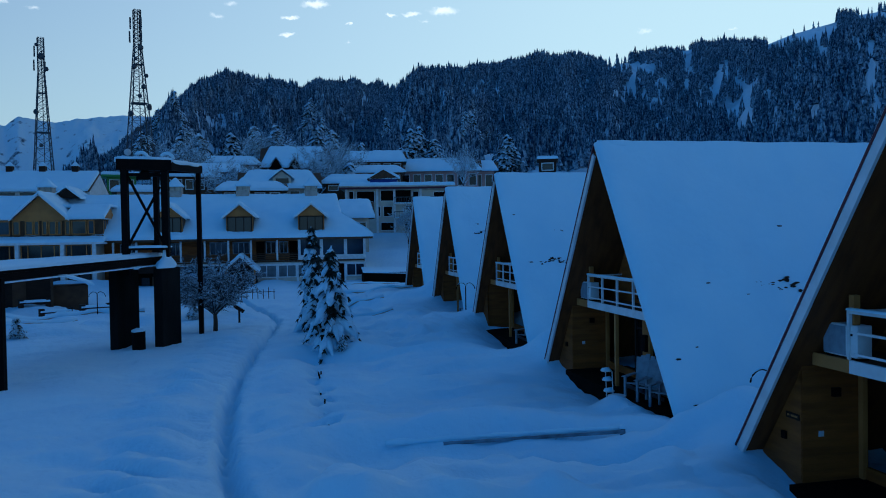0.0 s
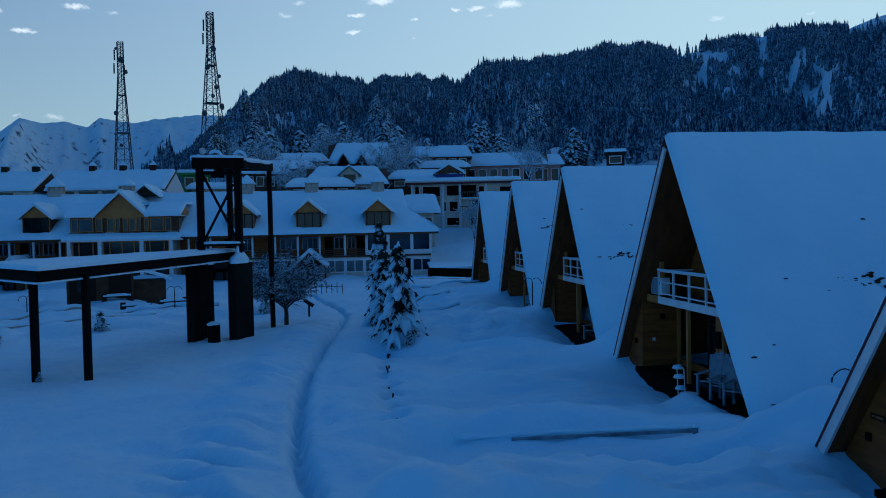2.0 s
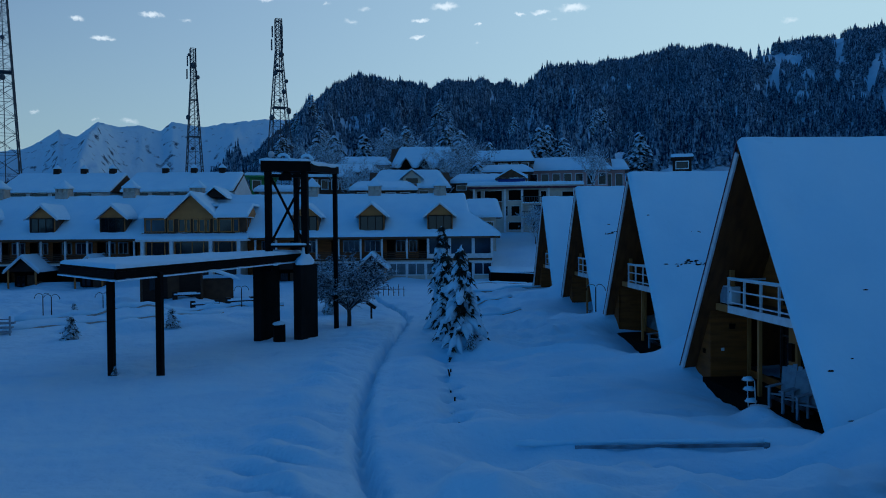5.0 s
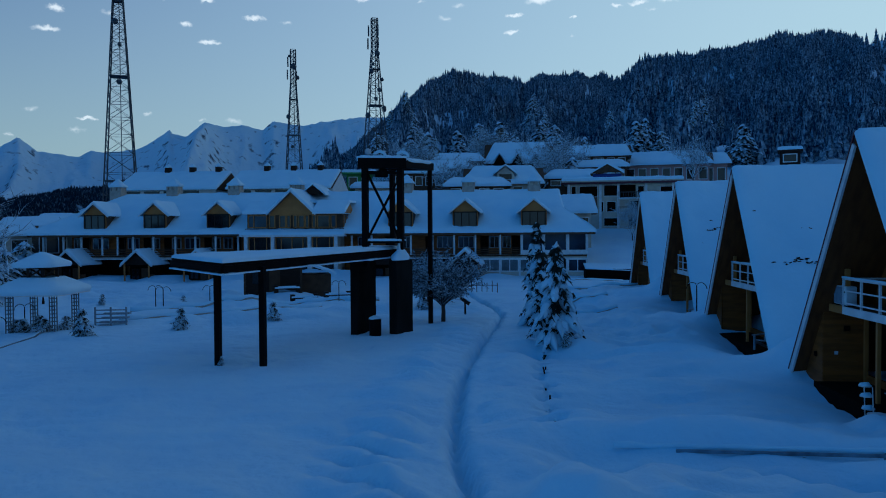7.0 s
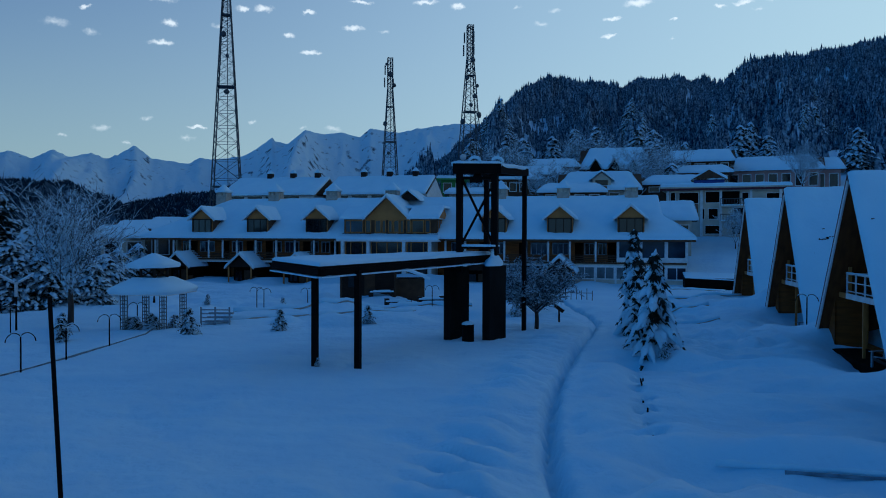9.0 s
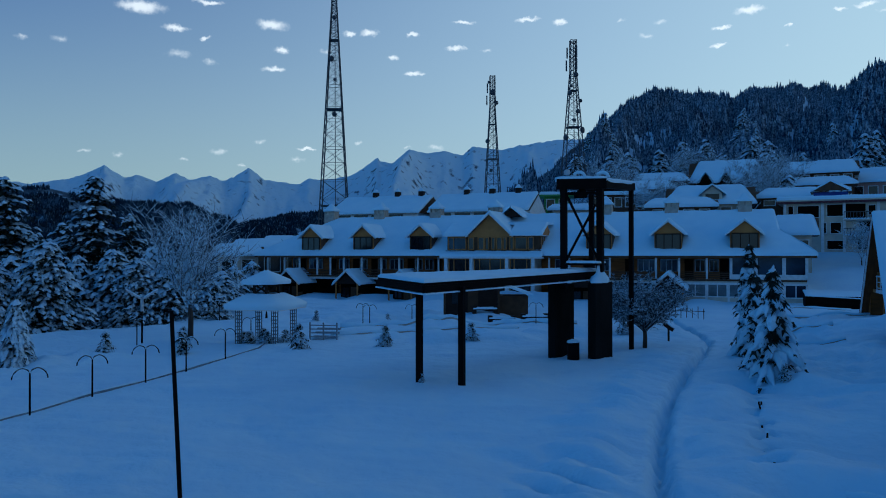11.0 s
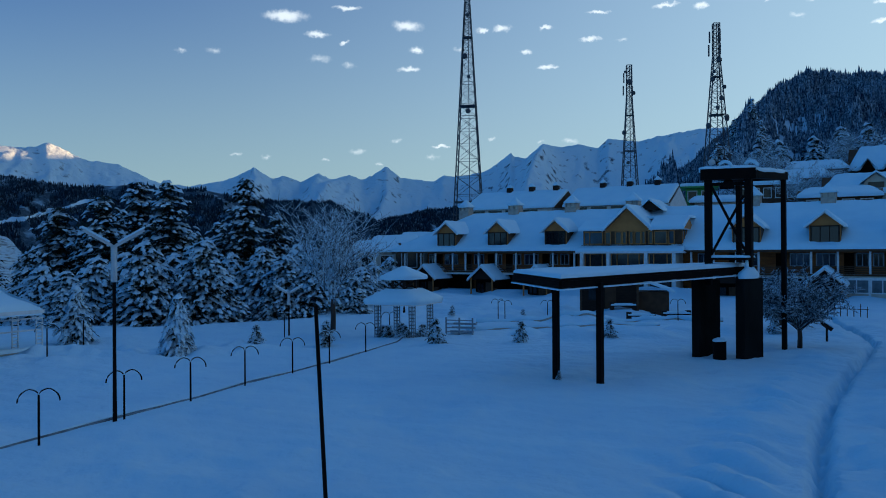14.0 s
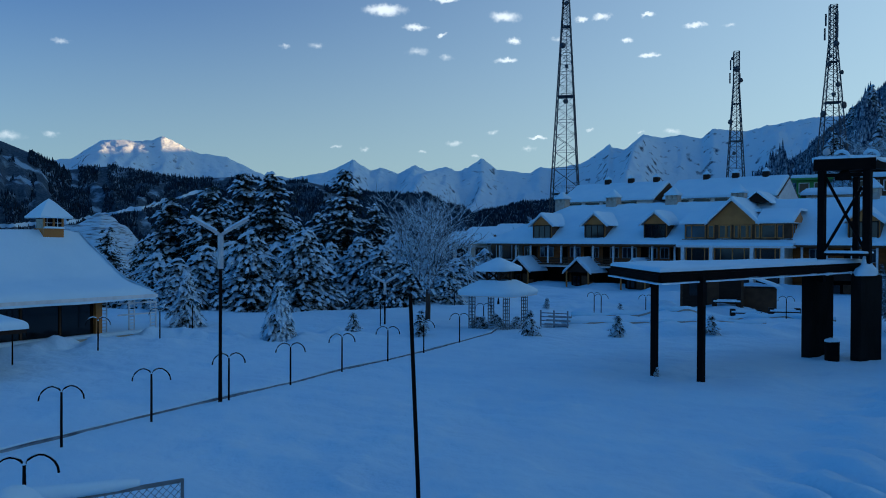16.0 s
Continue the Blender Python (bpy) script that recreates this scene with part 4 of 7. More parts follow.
for posts, kinds in ((POSTS, "o wd w d w dw dw w dw wd".split()), (POSTS_E, "w d w d w w dw wd b b b".split())):
    for (a, b), k in zip(zip(posts, posts[1:]), kinds):
        veranda_bay(a, b, k)
part("lower_band", Build().box(-55.7, U1, -0.045, 0.06, FL - 0.42, FL - 0.3), WHITE, lodge)
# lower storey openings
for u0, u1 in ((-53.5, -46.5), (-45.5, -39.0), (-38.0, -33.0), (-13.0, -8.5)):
    # a near-black sheet paints the shade under the veranda
    part("dark_opening", Build().box(u0, u1, 1.6, 1.7, -1.0, FL - 0.35), DARKROOM, lodge, "near-black sheet for the shaded open ground floor")
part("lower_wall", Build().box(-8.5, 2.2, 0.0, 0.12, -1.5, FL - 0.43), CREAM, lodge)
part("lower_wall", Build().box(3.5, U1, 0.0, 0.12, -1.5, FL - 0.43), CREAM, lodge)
part("dark_opening", Build().box(2.2, 3.5, 0.5, 0.6, -1.5, FL - 0.43), DARKROOM, lodge, "near-black sheet for the shaded open ground floor")
for u, w in ((-7.4, 1.6), (-4.6, 2.0), (-2.5, 1.8), (-0.5, 1.8), (1.3, 1.5), (4.6, 1.9)):
    lodge_window(u, w, 0.55, 1.22, y=-0.001, mat=FROST if u < 3 else BLUEGLASS, bars=2, frame_mat=WHITE)
for u in (-8.5, -5.75, -3.53, -1.45, 0.45, 2.2, 3.5, 5.55):
    part("pilaster", Build().box(u - 0.1, u + 0.1, -0.06, -0.002, -1.5, FL - 0.43), WHITE, lodge)


def dormer(u):
    y0 = -0.12
    w, sill, top, apex = (1.35, 5.3, 6.95, 8.15)
    # brown body paints the unlit cheeks; the front alone keeps the ochre
    d = part("dormer", Build().prism([(u - w, sill - 0.2), (u + w, sill - 0.2), (u + w, top), (u, apex - 0.1), (u - w, top)], y0 + 0.06, 4.2, "y"), BROWNWOOD, lodge, "ochre gabled dormer, cheeks browned for shade")
    part("front_board", Build().prism([(u - w, sill - 0.2), (u + w, sill - 0.2), (u + w, top), (u, apex - 0.1), (u - w, top)], y0, y0 + 0.055, "y"), OCHRE, d)
    win = part("window", Build().box(u - w + 0.18, u + w - 0.18, y0 - 0.04, y0, sill, top - 0.12), GLASS, d)
    part("window_frame", Build().ring(u - w + 0.1, u + w - 0.1, sill - 0.1, top - 0.06, 0.12, y0 - 0.1, y0 - 0.02), DARKWOOD, win)
    for x in (-0.4, 0.4):
        part("mullion", Build().box(u + x - 0.04, u + x + 0.04, y0 - 0.08, y0 - 0.03, sill, top - 0.12), DARKWOOD, win)
    k = 1.8
    for sgn in (-1, 1):
        e = Build().beam((u + sgn * k, y0 - 0.35, top - 0.28), (u, y0 - 0.35, apex + 0.02), 0.07, 0.16)
        part("bargeboard", e, WHITE, d)
        p = [(u + sgn * k, y0 - 0.4, top - 0.22), (u, y0 - 0.4, apex + 0.08), (u, 4.6, apex + 0.08), (u + sgn * k, 3.0, top - 0.22)]
        if sgn > 0:
            p = [p[1], p[0], p[3], p[2]]
        part("dormer_snow", Build().snow(*p, 0.24, roll=0.2, nu=6, nv=8, seed=u, open_sides="1" if sgn < 0 else "0"), SNOW_ROOF, d, smooth=True)
    return d


for u in (-49.2, -42.05, -34.65, -14.2, -7.2, 0.05):
    dormer(u)

# the projecting middle bay with its wide gable
bay = part("bay", Build().box(-31.3, -20.9, -1.1, 1.9, -1.5, EAVE - 0.1), CREAM, lodge, "projecting cream bay")
part("bay_upper", Build().box(-31.2, -20.45, -0.4, 4.0, EAVE, 6.9), BROWNWOOD, lodge)
GU, GH = -26.15, 2.75
g = part("gable", Build().prism([(GU - 2.5, 6.7), (GU + 2.5, 6.7), (GU + 2.5, 6.85), (GU, 9.2), (GU - 2.5, 6.85)], -0.45, 6.0, "y"), OCHRE, lodge, "wide ochre gable")
for sgn in (-1, 1):
    part("bargeboard", Build().beam((GU + sgn * GH, -0.85, 6.72), (GU, -0.85, 9.3), 0.08, 0.16), WHITE, g)
    p = [(GU + sgn * GH, -0.9, 6.8), (GU, -0.9, 9.38), (GU, 6.6, 9.38), (GU + sgn * GH, 6.6, 6.8)]
    if sgn > 0:
        p = [p[1], p[0], p[3], p[2]]
    part("gable_snow", Build().snow(*p, 0.28, roll=0.2, nu=10, nv=8, seed=3, open_sides="1" if sgn < 0 else "0"), SNOW_ROOF, g, smooth=True)
for a, b in ((-31.6, -28.6), (-23.75, -20.1)):
    part("bay_roof_snow", Build().snow((a, -0.9, 6.85), (b, -0.9, 6.85), (b, 1.7, 8.05), (a, 1.7, 8.05), 0.3, roll=0.2, nu=12, nv=6, seed=8, open_sides="3" + ("1" if a < -30 else "0")), SNOW_ROOF, lodge, smooth=True)
part("bay_roof_snow", Build().snow((-31.6, 1.7, 8.05), (-20.1, 1.7, 8.05), (-20.1, 5.2, 8.1), (-31.6, 5.2, 8.1), 0.3, roll=0.2, nu=30, nv=6, seed=8, open_sides="02"), SNOW_ROOF, lodge, smooth=True)
for a, b in ((-31.6, -28.6), (-23.75, -20.1)):
    part("bay_eave", Build().box(a, b, -0.9, 1.7, 6.78, 6.86), WHITE, lodge)
part("side_gable", Build().prism([(-0.7, 6.86), (3.6, 6.86), (1.7, 8.05)], -20.3, -20.2), OCHRE, lodge, "small ochre gable end")
part("bay_ledge_snow", Build().snow((-31.7, -1.6, EAVE - 0.1), (-20.0, -1.6, EAVE - 0.1), (-20.0, -0.38, EAVE + 0.3), (-31.7, -0.38, EAVE + 0.3), 0.3, roll=0.25, nu=30, nv=5, seed=9), SNOW_ROOF, lodge, smooth=True)
part("ledge", Build().box(-31.7, -20.0, -1.6, -0.4, EAVE - 0.3, EAVE - 0.1), WHITE, lodge)
for u in (-31.02, -28.0, -23.92, -21.0):
    part("column", Build().box(u - 0.17, u + 0.17, -1.5, -1.16, -1.6, EAVE - 0.3), WHITE, lodge, "white column")


def framed_panes(u0, u1, bars, z0, z1, y, frame_mat=OCHRE, mat=GLASS):
    win = part("window", Build().box(u0, u1, y - 0.04, y, z0, z1), mat, lodge)
    part("window_frame", Build().ring(u0 - 0.05, u1 + 0.05, z0 - 0.06, z1 + 0.06, 0.09, y - 0.12, y - 0.02), frame_mat, win)
    for x in bars:
        part("mullion", Build().box(x - 0.045, x + 0.045, y - 0.11, y - 0.03, z0, z1), frame_mat, win)


framed_panes(-30.7, -28.3, (-30.12, -28.75), FL + 0.35, 4.25, -1.1)
framed_panes(-27.7, -24.2, (-27.1, -25.9, -24.7), FL + 0.35, 4.25, -1.1)
framed_panes(-23.6, -21.3, (-23.15, -21.75), FL + 0.35, 4.25, -1.1)
for u0, u1 in ((-30.6, -28.4), (-27.6, -24.3), (-23.5, -21.4)):
    framed_panes(u0, u1, ((u0 + u1) / 2,), -0.4, 1.75, -1.1, DARKWOOD)
for u0, u1, bars, mat in ((-31.05, -28.95, (-30.42,), BLUEGLASS), (-28.65, -28.05, (), GLASS), (-27.5, -26.85, (), GLASS), (-26.7, -26.3, (), GLASS), (-25.95, -25.55, (), GLASS), (-25.35, -24.75, (), GLASS), (-24.6, -24.25, (), GLASS), (-23.85, -23.45, (), GLASS), (-23.25, -21.95, (), GLASS), (-21.75, -21.2, (), BLUEGLASS)):
    framed_panes(u0, u1, bars, 5.35, 6.62, -0.4, OCHRE, mat)
part("bay_sill", Build().box(-31.4, -20.3, -0.62, -0.4, 5.12, 5.2), BROWNWOOD, lodge)
side = part("side_window", Build().box(-20.45, -20.41, -0.2, 1.3, 5.35, 6.62), BLUEGLASS, lodge)
for y in (-0.25, 0.5, 1.25):
    part("mullion", Build().box(-20.42, -20.36, y, y + 0.09, 5.3, 6.7), OCHRE, side)
# a small dark attic gable behind the ridge
at_ = part("attic_gable", Build().prism([(-26.3, 9.2), (-24.0, 9.2), (-25.15, 10.15)], BACK - 2.2, BACK + 2.0, "y"), DARKWOOD, lodge, "small dark attic gable")
for sgn in (-1, 1):
    q = [(-25.15 + sgn * 1.5, BACK - 2.5, 9.05), (-25.15, BACK - 2.5, 10.25), (-25.15, BACK + 2.2, 10.25), (-25.15 + sgn * 1.5, BACK + 2.2, 9.05)]
    if sgn > 0:
        q = [q[1], q[0], q[3], q[2]]
    part("attic_snow", Build().snow(*q, 0.24, roll=0.15, nu=6, nv=6, seed=4, open_sides="1" if sgn < 0 else "0"), SNOW_ROOF, at_, smooth=True)


def snow_hat(x, y, z, k, h):
    """A four-sided snow cap, rounded at its foot and top."""
    rows = []
    for f, zz in ((0.92, -0.12), (1.0, 0.0), (0.97, 0.1), (0.74, 0.3), (0.5, 0.56), (0.24, 0.85), (0.06, 1.0)):
        ring = []
        for i in range(17):
            a = 2 * math.pi * i / 16 + math.pi / 4
            q = 0.86 / max(abs(math.cos(a)), abs(math.sin(a))) * 0.8 + 0.2
            ring.append((x + k * f * q * math.cos(a), y + k * f * q * math.sin(a), z + h * zz))
        rows.append(ring)
    return Build().grid(rows)


def chimney(u):
    c = part("chimney", Build().box(u - 0.7, u + 0.7, BACK - 0.5, BACK + 0.9, RIDGE - 1.2, RIDGE + 0.42), STONE, lodge, "pale stone chimney with snow cap")
    for x in (-0.62, 0.0, 0.62):
        part("pier", Build().box(u + x - 0.09, u + x + 0.09, BACK - 0.45, BACK + 0.85, RIDGE + 0.42, RIDGE + 0.95), STONE, c)
    part("flue", Build().box(u - 0.5, u + 0.5, BACK - 0.3, BACK + 0.7, RIDGE + 0.42, RIDGE + 0.95), CREAM, c)
    part("cap", snow_hat(u, BACK + 0.2, RIDGE + 0.95, 1.0, 0.95), SNOW_ROOF, c, "snow-covered cap", smooth=True)


for u in (-50.35, -43.1, -35.4, -27.8, -14.6, -7.4, 0.1):
    chimney(u)


def porch(u, y=-3.0, w=1.85, zb=-1.2, apex=2.85, eave=1.35):
    p = thing("entrance_porch", LODGE @ Matrix.Translation((u, y, 0)), "small dark timber porch with steep snowy gable roof", "porch", "porches before the lodge")
    for x in (-w + 0.45, w - 0.45):
        part("post", Build().box(x - 0.07, x + 0.07, 0.1, 0.24, zb, eave + 0.2), OCHRE, p)
    # the porch's dark interior is painted on this near-black block
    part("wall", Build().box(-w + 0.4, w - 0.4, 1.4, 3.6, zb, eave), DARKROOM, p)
    part("door", Build().box(-0.1, 0.7, 1.34, 1.4, zb, 0.95), BROWNWOOD, p)
    part("pane", Build().box(-1.2, -0.35, 1.35, 1.4, -0.2, 0.9), GLASS, p)
    part("side_rail", Build().box(w - 0.5, w - 0.42, 0.3, 1.4, zb, 0.3), BROWNWOOD, p)
    part("gable_board", Build().prism([(-w + 0.4, eave), (w - 0.4, eave), (0, apex - 0.25)], 0.35, 0.45, "y"), DARKWOOD, p)
    for sgn in (-1, 1):
        part("bargeboard", Build().beam((sgn * w, -0.05, eave - 0.15), (0, -0.05, apex), 0.06, 0.16), WHITE, p)
        part("roof", Build().beam((sgn * w, 2.0, eave - 0.12), (0, 2.0, apex - 0.02), 4.0, 0.08), DARKWOOD, p)
        q = [(sgn * w, 0.0, eave - 0.05), (0, 0.0, apex + 0.05), (0, 4.0, apex + 0.05), (sgn * w, 4.0, eave - 0.05)]
        if sgn > 0:
            q = [q[1], q[0], q[3], q[2]]
        part("roof_snow", Build().snow(*q, 0.26, roll=0.18, nu=6, nv=8, seed=u, open_sides="1" if sgn < 0 else "0"), SNOW_ROOF, p, smooth=True)


for u in (-50.9, -42.8, -36.0, -7.0, -15.5):
    porch(u)

# the second long roof behind the lodge
back = thing("rear_lodge", LODGE @ Matrix.Translation((0, 24, 1.6)), "second long building with snowy roof and small chimneys", "building")
for a, b, z in ((-60.5, -45.0, 12.4), (-43.7, -28.2, 12.4)):
    part("wall", Build().box(a + 0.4, b - 0.4, 0, 9, 0, 9.6), WHITE, back)
    poly = [(0.6 - 1.2, 9.4), (5, z - 0.2), (10.6, 9.4)]
    part("roof", Build().prism(poly, a, b), BROWNWOOD, back)
    k = a + 1.2
    while k + 2.6 < b:
        part("window_strip", Build().box(k, k + 2.4, -0.05, 0.0, 8.95, 9.28), GLASS, back)
        k += 3.0
    part("roof_snow", Build().snow((a, -0.7, 9.4), (b, -0.7, 9.4), (b, 5, z - 0.2), (a, 5, z - 0.2), 0.35, roll=0.3, nu=30, nv=8, seed=a, open_sides="3"), SNOW_ROOF, back, smooth=True)
    for k in ((-55.0, -51.1, -47.0) if a < -50 else (-39.4, -35.3, -31.2)):
        ch = part("chimney", Build().box(k - 0.4, k + 0.4, 4.6, 5.4, z - 0.4, z + 0.75), DARKWOOD, back)
        part("cap", snow_hat(k, 5.0, z + 0.78, 0.55, 0.55), SNOW_ROOF, ch, smooth=True)
part("end_gable", Build().prism([(0.0, 0.0), (9.0, 0.0), (9.6, 9.3), (5, 11.9), (-0.1, 9.3)], -28.5, -28.1), WHITE, back, "white gable end wall")
for y in (2.0, 5.0):
    part("end_window", Build().box(-28.1, -28.06, y, y + 1.6, 8.2, 8.9), GLASS, back)

# ---- the steel frame on its pillars and the long canopy ----
lift = thing("cable_station", pose(-11.6, 34.0, 0), "black steel frame on two dark concrete pillars, snow on top", "steel frame")


def at(ob, x, y):
    return x - ob.location.x, y - ob.location.y


def pillar(x0, y0, turn, w, d, h):
    m = Matrix.Rotation(radians(turn), 4, "Z")
    b = Build().box(-w / 2, w / 2, -d / 2, d / 2, -0.6, h)
    b.v = [tuple(m @ Vector(p) + Vector((x0, y0, 0))) for p in b.v]
    return b


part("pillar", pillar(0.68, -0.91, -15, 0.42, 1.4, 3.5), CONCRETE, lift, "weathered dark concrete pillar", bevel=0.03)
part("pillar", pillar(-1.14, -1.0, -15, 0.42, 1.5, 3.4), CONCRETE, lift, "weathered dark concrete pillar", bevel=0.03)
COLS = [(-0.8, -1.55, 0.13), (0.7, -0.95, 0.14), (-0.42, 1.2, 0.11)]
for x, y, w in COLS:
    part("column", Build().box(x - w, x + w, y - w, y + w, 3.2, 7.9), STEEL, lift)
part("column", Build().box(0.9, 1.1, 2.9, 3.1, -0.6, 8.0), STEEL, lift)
part("beam", Build().beam((-1.1, -1.67, 7.92), (0.95, -0.85, 7.92), 0.36, 0.46), STEEL, lift)
part("beam", Build().beam((0.72, -0.9, 7.92), (1.02, 3.15, 8.08), 0.3, 0.36), STEEL, lift)
part("beam", Build().beam((-0.82, -1.55, 7.92), (-0.4, 1.3, 7.95), 0.3, 0.36), STEEL, lift)
part("beam", Build().beam((-0.5, 1.2, 7.95), (1.05, 3.0, 8.05), 0.26, 0.32), STEEL, lift)
part("beam", Build().beam((-0.8, -1.5, 7.5), (0.7, -0.9, 7.5), 0.14, 0.14), STEEL, lift)
part("brace", Build().beam((-0.7, -1.5, 7.45), (0.62, -0.98, 4.5), 0.11, 0.11), STEEL, lift)
part("brace", Build().beam((0.5, -1.0, 7.0), (-0.7, -1.5, 4.5), 0.11, 0.11), STEEL, lift)
part("platform", Build().box(-0.9, 0.8, -1.6, -0.5, 4.26, 4.36), STEEL, lift)
part("platform_snow", Build().snow((-0.9, -1.62, 4.36), (0.8, -1.62, 4.36), (0.8, -0.48, 4.36), (-0.9, -0.48, 4.36), 0.1, roll=0.1, nu=8, nv=6), SNOW_ROOF, lift, smooth=True)
for p, r in (((-1.15, -1.7, 8.13), (0.98, -0.84, 8.13)), ((0.74, -0.8, 8.08), (1.03, 3.2, 8.24)), ((-0.82, -1.5, 8.08), (-0.4, 1.35, 8.1)), ((-0.4, 1.3, 8.1), (1.0, 2.9, 8.2))):
    p, r = Vector(p), Vector(r)
    part("beam_snow", Build().tube([p + (r - p) * k / 7 + Vector((0, 0, 0.02 * math.sin(2.1 * k))) for k in range(8)], [0.1] + [0.16] * 6 + [0.1], 8), SNOW_ROOF, lift, "snow along the top beam", smooth=True)
for x, y in ((-0.17, -1.3), (0.74, -0.75)):
    b = Build()
    pts = [(x + 0.28 * math.cos(a), y, 8.2 + 0.26 * math.sin(a)) for a in [math.pi * k / 10 for k in range(11)]]
    b.tube(pts, 0.075, 7)
    part("wheel_guard", b, SNOW_ROOF, lift, "snow-topped curved wheel guard", smooth=True)
globe = [[(-0.66 + 0.15 * math.cos(t) * math.sin(f), -1.5 + 0.15 * math.sin(t) * math.sin(f), 8.45 - 0.15 * math.cos(f)) for t in [math.pi * k / 6 for k in range(13)]] for f in [math.pi * j / 7 for j in range(8)]]
part("globe", Build().grid(globe).tube([(-0.66, -1.5, 8.1), (-0.66, -1.5, 8.35)], 0.03, 6), PALEGREY, lift, "pale globe on a short stem", smooth=True)
part("pulley", Build().lump(-0.1, -1.2, 7.3, 0.32, 0.2, 0.4), STEEL, lift, smooth=True)
part("pillar_snow", Build().lump(0.68, -0.91, 3.48, 0.36, 0.8, 0.5), SNOW_ROOF, lift, smooth=True)
part("pillar_snow", Build().lump(0.68, -1.2, 3.6, 0.1, 0.12, 0.75), SNOW_ROOF, lift, smooth=True)
part("drum", Build().tube([(-0.2, -2.0, -0.4), (-0.2, -2.0, 0.86)], 0.27, 16), STEEL, lift, "dark steel drum")
part("drum_snow", Build().lump(-0.2, -2.0, 0.85, 0.28, 0.28, 0.16), SNOW_ROOF, lift, smooth=True)

CAN = [(-13.45, 21.95), (-11.2, 33.8), (-13.4, 34.4), (-16.75, 24.0)]
CZ = [3.78, 3.98, 3.98, 3.88]
canopy = thing("canopy", pose(-13.5, 28, 0), "long flat steel canopy on slim posts, snow on its roof", "canopy")
q = [(x + 13.5, y - 28, z) for (x, y), z in zip(CAN, CZ)]
low = [(x, y, z - 0.1) for x, y, z in q]
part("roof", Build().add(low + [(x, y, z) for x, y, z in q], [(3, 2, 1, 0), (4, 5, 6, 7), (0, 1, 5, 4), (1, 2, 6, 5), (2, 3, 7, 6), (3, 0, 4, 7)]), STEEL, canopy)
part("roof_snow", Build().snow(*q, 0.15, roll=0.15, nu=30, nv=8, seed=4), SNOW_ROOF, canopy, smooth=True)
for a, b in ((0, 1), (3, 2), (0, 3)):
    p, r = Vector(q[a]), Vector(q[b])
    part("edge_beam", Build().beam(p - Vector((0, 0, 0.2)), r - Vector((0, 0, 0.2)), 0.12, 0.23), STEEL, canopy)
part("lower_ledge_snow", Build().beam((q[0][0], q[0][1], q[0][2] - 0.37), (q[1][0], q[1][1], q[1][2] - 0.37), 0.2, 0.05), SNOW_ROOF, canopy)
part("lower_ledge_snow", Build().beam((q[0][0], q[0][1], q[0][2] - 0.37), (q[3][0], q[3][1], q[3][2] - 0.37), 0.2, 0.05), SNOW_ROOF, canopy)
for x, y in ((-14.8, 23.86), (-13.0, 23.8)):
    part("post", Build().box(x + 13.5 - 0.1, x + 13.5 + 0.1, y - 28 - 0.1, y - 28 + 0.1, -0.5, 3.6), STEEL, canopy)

# ---- trees ----
def joined(v, f):
    b = Build()
    b.v, b.f = v, f
    return b


